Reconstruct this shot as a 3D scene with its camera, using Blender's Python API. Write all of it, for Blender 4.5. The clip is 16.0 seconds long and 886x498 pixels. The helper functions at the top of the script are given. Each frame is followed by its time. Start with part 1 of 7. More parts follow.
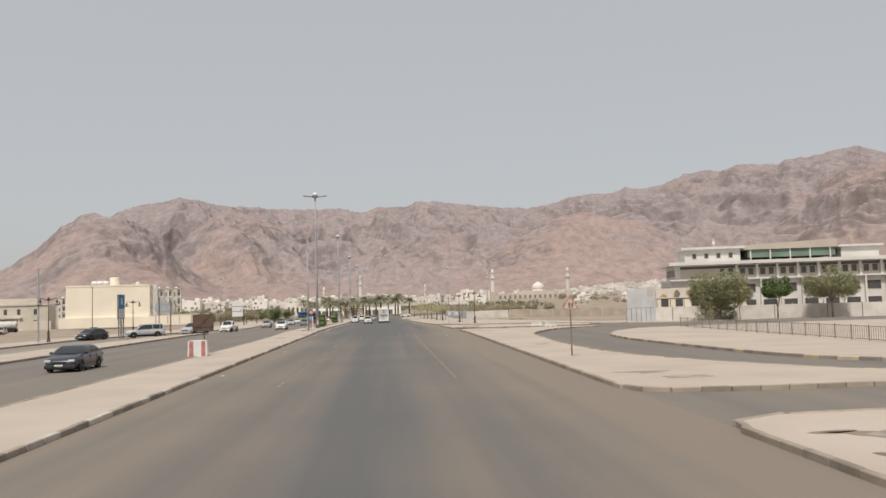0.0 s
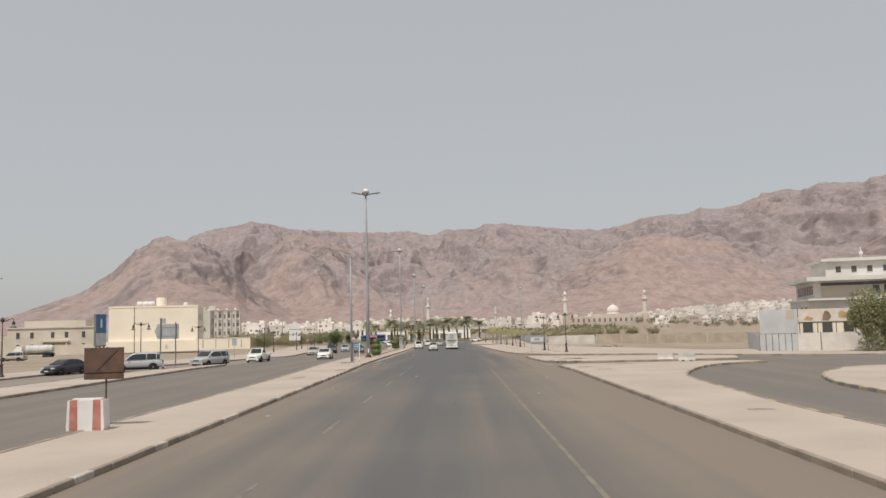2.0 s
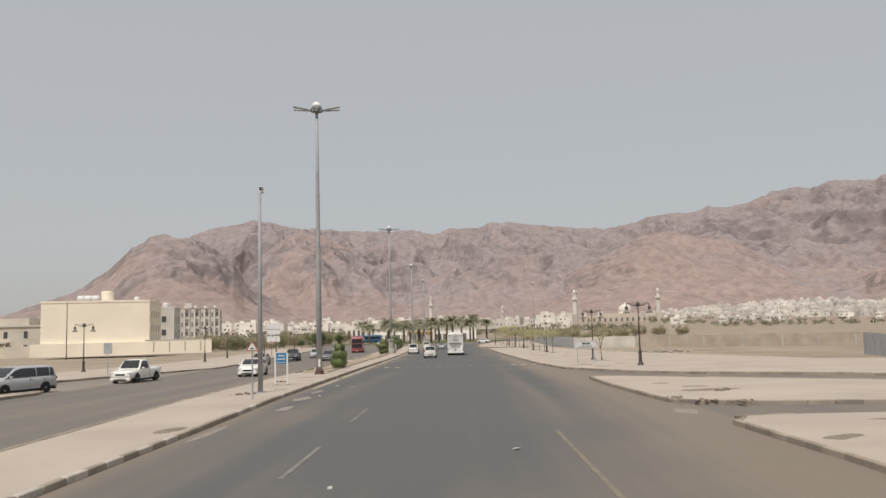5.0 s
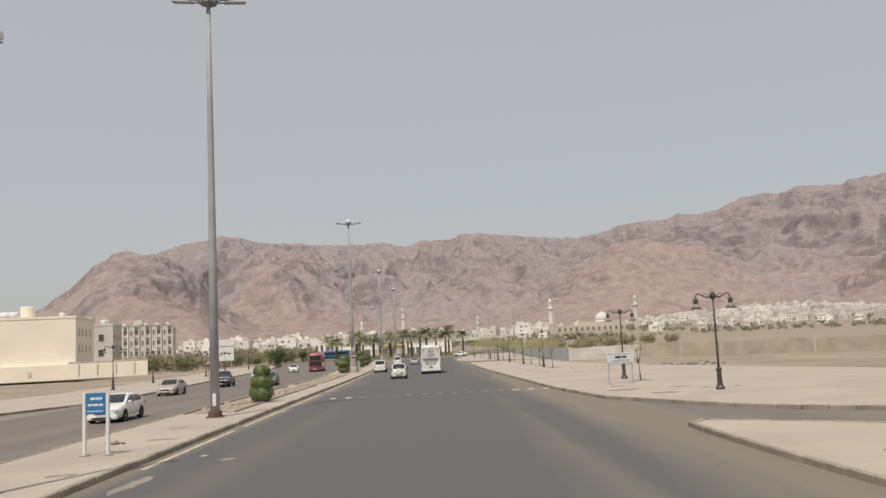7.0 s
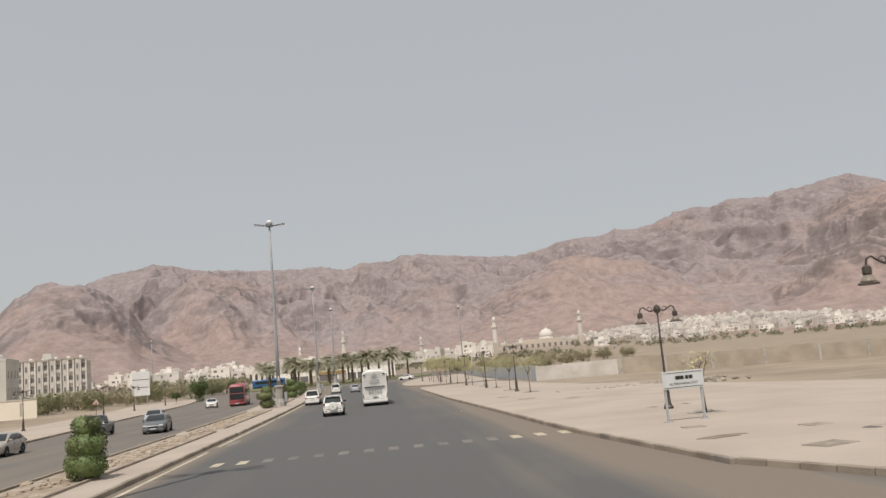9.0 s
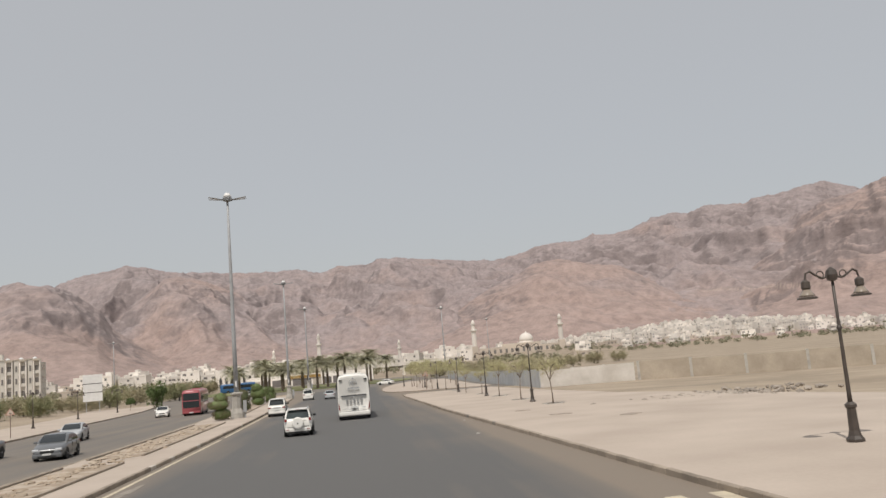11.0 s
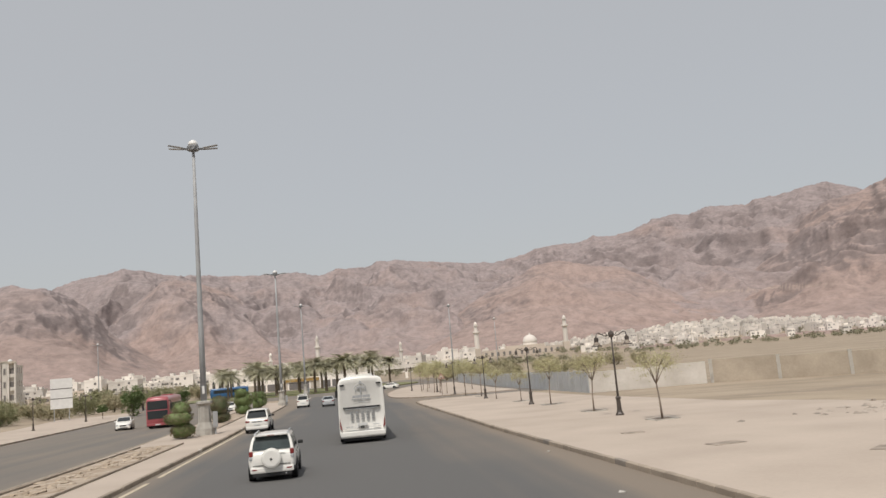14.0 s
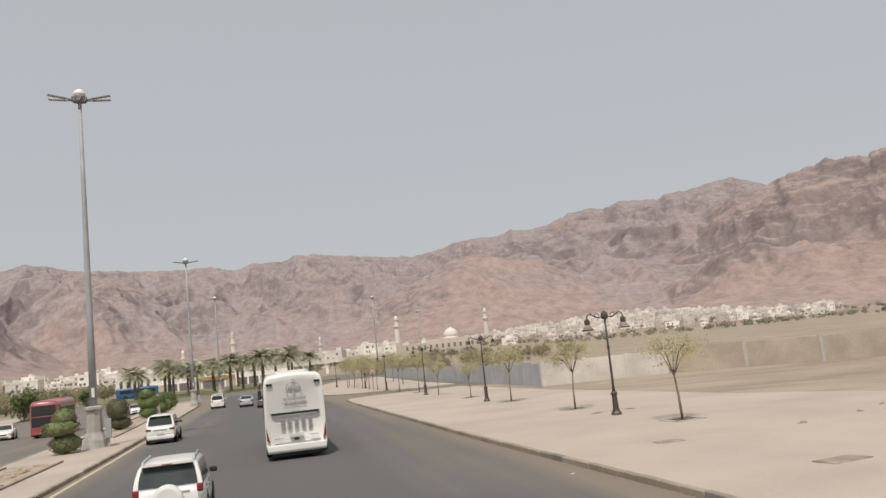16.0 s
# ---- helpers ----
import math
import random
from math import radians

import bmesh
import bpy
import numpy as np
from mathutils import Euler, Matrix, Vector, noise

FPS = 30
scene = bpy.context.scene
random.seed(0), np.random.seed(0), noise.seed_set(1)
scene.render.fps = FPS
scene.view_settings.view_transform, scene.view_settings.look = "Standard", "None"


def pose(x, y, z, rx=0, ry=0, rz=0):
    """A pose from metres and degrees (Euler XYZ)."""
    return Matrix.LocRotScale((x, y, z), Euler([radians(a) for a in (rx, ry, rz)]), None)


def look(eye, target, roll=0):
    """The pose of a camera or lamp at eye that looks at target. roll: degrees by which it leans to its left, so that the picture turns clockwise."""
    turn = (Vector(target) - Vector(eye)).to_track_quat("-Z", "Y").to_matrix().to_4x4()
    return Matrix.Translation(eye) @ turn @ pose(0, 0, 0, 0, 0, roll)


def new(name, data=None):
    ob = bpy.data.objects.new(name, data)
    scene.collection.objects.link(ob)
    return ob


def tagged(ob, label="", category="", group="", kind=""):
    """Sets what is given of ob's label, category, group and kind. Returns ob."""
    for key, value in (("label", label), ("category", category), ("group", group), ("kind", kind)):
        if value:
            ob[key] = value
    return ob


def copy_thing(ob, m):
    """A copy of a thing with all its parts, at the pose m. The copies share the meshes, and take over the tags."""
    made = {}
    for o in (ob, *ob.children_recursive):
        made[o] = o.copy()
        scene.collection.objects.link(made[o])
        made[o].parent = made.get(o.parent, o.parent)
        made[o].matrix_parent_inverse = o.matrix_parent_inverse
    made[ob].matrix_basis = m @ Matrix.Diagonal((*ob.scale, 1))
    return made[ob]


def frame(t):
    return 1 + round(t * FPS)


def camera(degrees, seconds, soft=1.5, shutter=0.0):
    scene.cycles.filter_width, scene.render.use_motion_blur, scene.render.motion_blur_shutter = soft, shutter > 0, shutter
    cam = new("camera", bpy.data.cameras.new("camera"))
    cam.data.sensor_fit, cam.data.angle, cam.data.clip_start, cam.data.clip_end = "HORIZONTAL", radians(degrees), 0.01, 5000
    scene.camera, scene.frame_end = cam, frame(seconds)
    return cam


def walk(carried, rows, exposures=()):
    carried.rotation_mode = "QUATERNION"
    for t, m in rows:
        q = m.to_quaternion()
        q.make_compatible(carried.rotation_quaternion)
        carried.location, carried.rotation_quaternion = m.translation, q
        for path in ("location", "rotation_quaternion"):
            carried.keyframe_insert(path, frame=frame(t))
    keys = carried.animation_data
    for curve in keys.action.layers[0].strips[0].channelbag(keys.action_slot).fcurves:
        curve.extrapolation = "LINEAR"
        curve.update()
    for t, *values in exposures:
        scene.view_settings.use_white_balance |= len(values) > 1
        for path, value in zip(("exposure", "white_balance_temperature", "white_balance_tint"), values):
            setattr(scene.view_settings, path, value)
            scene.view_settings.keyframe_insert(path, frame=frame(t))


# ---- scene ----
cam = camera(57.0, 16.0)
PATH = [
    (0, (1.567, -0.048, 3.257), (1.692, 1.944, 3.391), -1.7),
    (0.5, (1.616, 7.381, 3.283), (1.66, 9.38, 3.323), -1.8),
    (1, (1.521, 14.561, 3.401), (1.524, 16.557, 3.528), -0.4),
    (1.5, (1.454, 21.233, 3.424), (1.425, 23.225, 3.603), -0.6),
    (2, (1.408, 28.377, 3.377), (1.367, 30.367, 3.572), -1.5),
    (2.5, (1.21, 35.347, 3.24), (1.156, 37.337, 3.438), -1.8),
    (3, (1.023, 42.603, 3.266), (0.959, 44.592, 3.459), -1.8),
    (3.5, (0.936, 49.699, 3.324), (0.87, 51.688, 3.526), -1.9),
    (4, (0.967, 56.897, 3.261), (0.904, 58.887, 3.452), -1.2),
    (4.2, (0.975, 59.718, 3.256), (0.91, 61.709, 3.444), -1.1),
    (6.3, (0.583, 87.518, 3.239), (0.573, 89.506, 3.451), -2.5),
    (6.5, (0.499, 89.975, 3.247), (0.496, 91.963, 3.459), -2.5),
    (7, (0.416, 95.557, 3.147), (0.435, 97.544, 3.371), -2.8),
    (7.5, (0.326, 101.233, 3.12), (0.355, 103.22, 3.347), -3.0),
    (8, (0.214, 106.747, 3.137), (0.27, 108.73, 3.392), -3.5),
    (8.5, (0.112, 112.081, 3.079), (0.2, 114.061, 3.346), -4.3),
    (9, (0.013, 117.178, 3.112), (0.184, 119.153, 3.379), -5.0),
    (9.5, (-0.171, 121.96, 3.066), (0.04, 123.931, 3.333), -5.0),
    (9.7, (-0.138, 123.678, 3.042), (0.079, 125.648, 3.311), -4.8),
    (12, (-0.622, 142.458, 3.043), (-0.392, 144.425, 3.318), -4.8),
    (12.5, (-0.668, 145.952, 2.994), (-0.439, 147.92, 3.273), -4.8),
    (13, (-0.726, 149.312, 2.988), (-0.497, 151.279, 3.268), -4.8),
    (13.5, (-0.851, 152.523, 2.894), (-0.623, 154.49, 3.174), -4.8),
    (14, (-0.961, 155.538, 2.867), (-0.731, 157.505, 3.147), -4.9),
    (14.5, (-1.135, 158.156, 2.875), (-0.871, 160.122, 3.131), -6.7),
    (15, (-1.3, 160.58, 3.027), (-0.94, 162.534, 3.261), -7.4),
    (15.5, (-1.463, 162.993, 2.79), (-1.044, 164.933, 3.04), -6.3),
    (16, (-1.577, 165.468, 2.877), (-1.151, 167.407, 3.125), -5.8),
]
walk(cam, [(t, look(eye, aim, roll)) for t, eye, aim, roll in PATH],
     [(0.0, 0.06), (0.5, 0.03), (1.0, -0.07), (2.0, 0.0), (3.5, 0.0), (4.2, 0.0), (6.3, -0.1), (7.0, -0.02), (7.5, -0.06), (8.0, 0.0), (12.5, 0.0), (16.0, 0.04)])

# ---- world and sun ----
SUN_EL, SUN_AZ = 60.0, 200.0          # degrees; azimuth clockwise from +y
world = bpy.data.worlds.new("sky")
scene.world = world
world.use_nodes = True
wn, wl = world.node_tree.nodes, world.node_tree.links
wn.clear()
w_out = wn.new("ShaderNodeOutputWorld")
w_bg = wn.new("ShaderNodeBackground")
w_sky = wn.new("ShaderNodeTexSky")
w_sky.sky_type = 'NISHITA'
w_sky.sun_disc = False
w_sky.sun_elevation = radians(SUN_EL)
w_sky.sun_rotation = radians(SUN_AZ)
w_sky.air_density, w_sky.dust_density, w_sky.ozone_density = 1.0, 3.0, 1.0
w_haze = wn.new("ShaderNodeMix")
w_haze.data_type = 'RGBA'
w_haze.inputs[0].default_value = 0.64
w_haze.inputs[7].default_value = (8.06, 8.03, 7.9, 1)   # pale dust veil over the whole sky
w_bg.inputs[1].default_value = 0.08
wl.new(w_sky.outputs[0], w_haze.inputs[6])
wl.new(w_haze.outputs[2], w_bg.inputs[0])
wl.new(w_bg.outputs[0], w_out.inputs[0])

sun = new("sun", bpy.data.lights.new("sun", 'SUN'))
sun.data.energy, sun.data.angle, sun.data.color = 3.15, radians(0.6), (1.0, 0.95, 0.88)
_az, _el = radians(SUN_AZ), radians(SUN_EL)
sun_dir = Vector((math.sin(_az) * math.cos(_el), math.cos(_az) * math.cos(_el), math.sin(_el)))
sun.matrix_world = look(sun_dir * 100, (0, 0, 0))

# ---- materials ----
MATS = {}


def material(name, color, rough=0.8, var=0.15, scale=3.0, fine=40.0, bump=0.0, metal=0.0, tint=None, island=False, obj=0.0, coat=0.0):
    """Principled surface with variation at two scales, in metres; tint: a second colour that large patches lean to."""
    if name in MATS:
        return MATS[name]
    m = bpy.data.materials.new(name)
    m.use_nodes = True
    n, l = m.node_tree.nodes, m.node_tree.links
    b = n["Principled BSDF"]
    b.inputs["Roughness"].default_value = rough
    b.inputs["Metallic"].default_value = metal
    b.inputs["Coat Weight"].default_value = coat
    geo = n.new("ShaderNodeNewGeometry")
    big, small = n.new("ShaderNodeTexNoise"), n.new("ShaderNodeTexNoise")
    big.inputs["Scale"].default_value, big.inputs["Detail"].default_value = 1.0 / scale, 5
    small.inputs["Scale"].default_value, small.inputs["Detail"].default_value = fine, 3
    l.new(geo.outputs["Position"], big.inputs["Vector"])
    l.new(geo.outputs["Position"], small.inputs["Vector"])
    mix = n.new("ShaderNodeMix")
    mix.data_type = 'RGBA'
    second = tint or tuple(c * (1 - var * 1.6) for c in color)
    mix.inputs[6].default_value = (*color, 1)
    mix.inputs[7].default_value = (*second, 1)
    ramp = n.new("ShaderNodeMapRange")
    ramp.inputs[1].default_value, ramp.inputs[2].default_value = 0.35, 0.68
    l.new(big.outputs[0], ramp.inputs[0])
    l.new(ramp.outputs[0], mix.inputs[0])
    hsv = n.new("ShaderNodeHueSaturation")
    l.new(mix.outputs[2], hsv.inputs["Color"])
    add = n.new("ShaderNodeMath")
    add.operation = 'MULTIPLY_ADD'
    add.inputs[1].default_value, add.inputs[2].default_value = var, 1 - var * 0.5
    l.new(small.outputs[0], add.inputs[0])
    value = add.outputs[0]
    if obj or island:
        rnd = n.new("ShaderNodeObjectInfo") if obj else geo
        more = n.new("ShaderNodeMath")
        more.operation = 'MULTIPLY_ADD'
        more.inputs[1].default_value = obj or 0.25
        l.new(rnd.outputs["Random" if obj else "Random Per Island"], more.inputs[0])
        off = n.new("ShaderNodeMath")
        off.operation = 'SUBTRACT'
        off.inputs[1].default_value = (obj or 0.25) / 2
        l.new(value, more.inputs[2])
        l.new(more.outputs[0], off.inputs[0])
        value = off.outputs[0]
    l.new(value, hsv.inputs["Value"])
    l.new(hsv.outputs[0], b.inputs["Base Color"])
    if bump:
        bp = n.new("ShaderNodeBump")
        bp.inputs["Strength"].default_value, bp.inputs["Distance"].default_value = bump, 0.05
        l.new(small.outputs[0], bp.inputs["Height"])
        l.new(bp.outputs[0], b.inputs["Normal"])
    MATS[name] = m
    return m


PAVING = material("paving", (0.45, 0.378, 0.315), 0.9, 0.14, 5.0, 8.0, 0.1, tint=(0.38, 0.315, 0.26))
KERB = material("kerb_concrete", (0.34, 0.282, 0.222), 0.9, 0.2, 1.5, 14.0, 0.2, obj=0.3)
KERB_DARK = material("kerb_dark_paint", (0.20, 0.175, 0.15), 0.85, 0.25, 1.0, 14.0, 0.2, tint=(0.29, 0.25, 0.21), obj=0.3)
KERB_WHITE = material("kerb_white_paint", (0.52, 0.475, 0.415), 0.85, 0.2, 0.7, 14.0, 0.1, tint=(0.38, 0.33, 0.28), obj=0.2)
KERB_YELLOW = material("kerb_yellow_paint", (0.43, 0.345, 0.2), 0.8, 0.25, 0.9, 14.0, 0.1, tint=(0.35, 0.29, 0.215), obj=0.3)
PAINT_WHITE = material("road_paint_white", (0.23, 0.212, 0.185), 0.8, 0.4, 0.9, 9.0, tint=(0.135, 0.125, 0.11))
PAINT_YELLOW = material("road_paint_yellow", (0.225, 0.19, 0.14), 0.8, 0.4, 0.9, 9.0, tint=(0.15, 0.13, 0.105))
PAINT_CREAM = material("road_paint_cream", (0.56, 0.49, 0.36), 0.8, 0.3, 0.8, 9.0, tint=(0.42, 0.36, 0.27))


def asphalt(name, drift, clean_tone, dust_tone):
    """Worn asphalt with long tyre streaks; drift: brown dust gathers away from the wheel tracks."""
    m = bpy.data.materials.new(name)
    m.use_nodes = True
    n, l = m.node_tree.nodes, m.node_tree.links
    b = n["Principled BSDF"]
    b.inputs["Roughness"].default_value = 0.8
    geo = n.new("ShaderNodeNewGeometry")

    def noise_at(scale, detail, stretch=None):
        t = n.new("ShaderNodeTexNoise")
        t.inputs["Scale"].default_value, t.inputs["Detail"].default_value = scale, detail
        if stretch:
            mp = n.new("ShaderNodeMapping")
            mp.inputs["Scale"].default_value = stretch
            l.new(geo.outputs["Position"], mp.inputs["Vector"])
            l.new(mp.outputs[0], t.inputs["Vector"])
        else:
            l.new(geo.outputs["Position"], t.inputs["Vector"])
        return t.outputs[0]

    def calc(op, a, b_, c=0.0):
        q = n.new("ShaderNodeMath")
        q.operation = op
        for k, v in enumerate((a, b_, c)):
            if isinstance(v, (int, float)):
                q.inputs[k].default_value = v
            else:
                l.new(v, q.inputs[k])
        return q.outputs[0]

    streak = noise_at(1.0, 4, (0.55, 0.012, 1))
    patch = noise_at(0.09, 4)
    fine = noise_at(26, 3)
    amount = calc('ADD', calc('MULTIPLY', streak, 0.9), calc('MULTIPLY', patch, 0.5))
    if drift:
        xyz = n.new("ShaderNodeSeparateXYZ")
        l.new(geo.outputs["Position"], xyz.inputs[0])
        off = calc('ABSOLUTE', calc('ADD', xyz.outputs[0], calc('MULTIPLY_ADD', xyz.outputs[1], 0.012, -0.6)), 0.0)
        amount = calc('ADD', amount, calc('MULTIPLY_ADD', off, 0.055, -0.16))
        clean = calc('MINIMUM', calc('MAXIMUM', calc('MULTIPLY_ADD', xyz.outputs[1], 0.005, -0.32), 0.0), 0.3)   # less dust further on
        amount = calc('SUBTRACT', amount, clean)
        amount = calc('ADD', amount, calc('MULTIPLY', calc('MAXIMUM', calc('ADD', off, -6.9), 0.0), 0.24))     # dust swept to both kerbs
    rng = n.new("ShaderNodeMapRange")
    rng.inputs[1].default_value, rng.inputs[2].default_value = (0.5, 1.0) if drift else (0.35, 0.95)
    l.new(amount, rng.inputs[0])
    mix = n.new("ShaderNodeMix")
    mix.data_type = 'RGBA'
    mix.inputs[6].default_value = (*clean_tone, 1)
    mix.inputs[7].default_value = (*dust_tone, 1)
    l.new(rng.outputs[0], mix.inputs[0])
    hsv = n.new("ShaderNodeHueSaturation")
    l.new(mix.outputs[2], hsv.inputs["Color"])
    l.new(calc('MULTIPLY_ADD', fine, 0.3, 0.85), hsv.inputs["Value"])
    l.new(hsv.outputs[0], b.inputs["Base Color"])
    bp = n.new("ShaderNodeBump")
    bp.inputs["Strength"].default_value, bp.inputs["Distance"].default_value = 0.3, 0.01
    l.new(fine, bp.inputs["Height"])
    l.new(bp.outputs[0], b.inputs["Normal"])
    return m


def sand():
    """Dusty plain: broad pale and dark patches, long wheel tracks, small stones."""
    m = bpy.data.materials.new("sand")
    m.use_nodes = True
    n, l = m.node_tree.nodes, m.node_tree.links
    b = n["Principled BSDF"]
    b.inputs["Roughness"].default_value = 0.95
    geo = n.new("ShaderNodeNewGeometry")
    field = []
    for scale, detail, stretch, turn in ((0.05, 6, (1, 1.6, 1), 0.0), (1.0, 5, (0.035, 0.42, 1), 0.35), (3.0, 4, (1, 1, 1), 0.0), (0.4, 6, (1, 1, 1), 0.0)):
        mp = n.new("ShaderNodeMapping")
        mp.inputs["Scale"].default_value = stretch
        mp.inputs["Rotation"].default_value = (0, 0, turn)
        l.new(geo.outputs["Position"], mp.inputs["Vector"])
        t = n.new("ShaderNodeTexNoise")
        t.inputs["Scale"].default_value, t.inputs["Detail"].default_value, t.inputs["Roughness"].default_value = scale, detail, 0.6
        l.new(mp.outputs[0], t.inputs["Vector"])
        field.append(t.outputs[0])

    def blend(f, lo, hi, amount, a, b_):
        r = n.new("ShaderNodeMapRange")
        for k, v in enumerate((lo, hi, 0.0, amount)):
            r.inputs[k + 1].default_value = v
        l.new(f, r.inputs[0])
        q = n.new("ShaderNodeMix")
        q.data_type = 'RGBA'
        l.new(r.outputs[0], q.inputs[0])
        for k, v in ((6, a), (7, b_)):
            if isinstance(v, tuple):
                q.inputs[k].default_value = (*v, 1)
            else:
                l.new(v, q.inputs[k])
        return q.outputs[2]

    tone = blend(field[0], 0.4, 0.62, 1.0, (0.35, 0.283, 0.208), (0.25, 0.2, 0.145))
    tone = blend(field[1], 0.5, 0.68, 0.75, tone, (0.205, 0.163, 0.125))
    tone = blend(field[3], 0.55, 0.75, 0.5, tone, (0.42, 0.345, 0.27))
    tone = blend(field[2], 0.55, 0.8, 0.5, tone, (0.2, 0.16, 0.125))
    l.new(tone, b.inputs["Base Color"])
    bp = n.new("ShaderNodeBump")
    bp.inputs["Strength"].default_value, bp.inputs["Distance"].default_value = 0.4, 0.06
    l.new(field[2], bp.inputs["Height"])
    l.new(bp.outputs[0], b.inputs["Normal"])
    return m


SAND = sand()
ASPHALT_MAIN = asphalt("asphalt_main", True, (0.099, 0.096, 0.092), (0.2, 0.163, 0.127))
ASPHALT = asphalt("asphalt", False, (0.118, 0.111, 0.104), (0.198, 0.165, 0.131))
ASPHALT_SIDE = asphalt("asphalt_dusty", False, (0.165, 0.143, 0.12), (0.27, 0.226, 0.182))


# ---- small builders ----
def finish(name, bm, mat, parent=None, smooth=False):
    me = bpy.data.meshes.new(name)
    bm.to_mesh(me)
    bm.free()
    for mm in (mat if isinstance(mat, (list, tuple)) else [mat]):
        me.materials.append(mm)
    if smooth:
        for p in me.polygons:
            p.use_smooth = True
    ob = new(name, me)
    if parent:
        ob.parent = parent
    return ob


def part(name, bm, mat, parent, label="", smooth=False):
    ob = finish(name, bm, mat, parent, smooth)
    return tagged(ob, label) if label else ob


def thing(name, x, y, z, rz, label, category, group="", kind=""):
    ob = new(name)
    ob.matrix_basis = pose(x, y, z, 0, 0, rz)
    return tagged(ob, label, category, group, kind)


def add_box(bm, x0, x1, y0, y1, z0, z1, bevel=0.0):
    """A box between those limits; bevel rounds its edges."""
    g = bmesh.ops.create_cube(bm, size=1.0)
    vs = g["verts"]
    for v in vs:
        v.co = Vector(((x0 + x1) / 2 + v.co.x * (x1 - x0), (y0 + y1) / 2 + v.co.y * (y1 - y0), (z0 + z1) / 2 + v.co.z * (z1 - z0)))
    if bevel:
        es = list({e for v in vs for e in v.link_edges})
        bmesh.ops.bevel(bm, geom=es, offset=bevel, segments=2, affect='EDGES', profile=0.6)
    return bm


def box(*lim, bevel=0.0):
    return add_box(bmesh.new(), *lim, bevel=bevel)


def add_tube(bm, path, radii, n=10, cap=True):
    """A tube through the points of path with a radius at each."""
    pts = [Vector(p) for p in path]
    rings = []
    for i, p in enumerate(pts):
        d = (pts[min(i + 1, len(pts) - 1)] - pts[max(i - 1, 0)]).normalized()
        side = d.orthogonal().normalized() if i == 0 else (side - d * side.dot(d)).normalized()
        up = d.cross(side)
        r = radii[i] if isinstance(radii, (list, tuple)) else radii
        rings.append([bm.verts.new(p + (side * math.cos(2 * math.pi * k / n) + up * math.sin(2 * math.pi * k / n)) * r) for k in range(n)])
    for a, b in zip(rings, rings[1:]):
        for k in range(n):
            bm.faces.new((a[k], a[(k + 1) % n], b[(k + 1) % n], b[k]))
    if cap:
        bm.faces.new(rings[0][::-1])
        bm.faces.new(rings[-1])
    return bm


def tube(path, radii, n=10):
    return add_tube(bmesh.new(), path, radii, n)


def add_lathe(bm, prof, n=14, at=(0, 0, 0)):
    """A turned shape from (radius, height) pairs."""
    rings = [[bm.verts.new((at[0] + max(r, 0.001) * math.cos(2 * math.pi * k / n), at[1] + max(r, 0.001) * math.sin(2 * math.pi * k / n), at[2] + z)) for k in range(n)] for r, z in prof]
    for a, b in zip(rings, rings[1:]):
        for k in range(n):
            bm.faces.new((a[k], a[(k + 1) % n], b[(k + 1) % n], b[k]))
    bm.faces.new(rings[0][::-1])
    bm.faces.new(rings[-1])
    return bm


def lathe(prof, n=14, at=(0, 0, 0)):
    return add_lathe(bmesh.new(), prof, n, at)


# ---- the lie of the land ----
def level(y):
    """Height of the road: flat, then falling one in a hundred towards the roundabout."""
    y = np.asarray(y, dtype=float)
    return -0.01 * (np.clip(y, 110, 300) - 110)


def dip(x, y):
    """The side road and the school's yard lie a little lower than the main road."""
    x, y = np.asarray(x, dtype=float), np.asarray(y, dtype=float)
    return -0.75 * np.clip((x - 24) / 18, 0, 1) * np.clip((y - 104) / 20, 0, 1) * np.clip((240 - y) / 40, 0, 1)


def fbm(x, y, octaves=4, seed=0, ridged=False):
    """Gradient noise over numpy arrays, about -1 to 1; ridged: sharp crests, 0 to 1."""
    x, y = np.asarray(x, float), np.asarray(y, float)
    total, amp, norm = np.zeros_like(x), 1.0, 0.0
    for o in range(octaves):
        xi, yi = np.floor(x).astype(np.int64), np.floor(y).astype(np.int64)
        xf, yf = x - xi, y - yi
        u, v = xf * xf * xf * (xf * (xf * 6 - 15) + 10), yf * yf * yf * (yf * (yf * 6 - 15) + 10)

        def grad(dx, dy):
            h = ((xi + dx) * 374761393 + (yi + dy) * 668265263 + (seed + o) * 974634777) & 0x7FFFFFFF
            h = ((h ^ (h >> 13)) * 1274126177) & 0x7FFFFFFF
            a = (h ^ (h >> 16)) % 3600 * (2 * math.pi / 3600)
            return np.cos(a) * (xf - dx) + np.sin(a) * (yf - dy)

        w = (grad(0, 0) * (1 - u) + grad(1, 0) * u) * (1 - v) + (grad(0, 1) * (1 - u) + grad(1, 1) * u) * v
        w = w * 1.4
        total += amp * ((1 - np.abs(w) * 1.6) if ridged else w)
        norm += amp
        amp *= 0.5
        x, y = x * 2.03 + 17.1, y * 2.03 + 5.3
    return total / norm


def apron(x, y):
    """The slope of rubble at the foot of the mountains; the town climbs it, steepest on one side."""
    r = np.hypot(x, y - 80)
    az = np.degrees(np.arctan2(x, y - 80))
    first = 420 + 400 * np.clip((az - 12) / 6, 0, 1)
    t = np.clip((r - first) / (1220 - first), 0, 1)
    return t * t * (3 - 2 * t) * (12 + 12 * np.exp(-((az - 22.5) / 6) ** 2) - 4 * np.clip((az - 28) / 5, 0, 1))


def land(x, y):
    return level(y) + apron(x, y) + dip(x, y) * 1.06


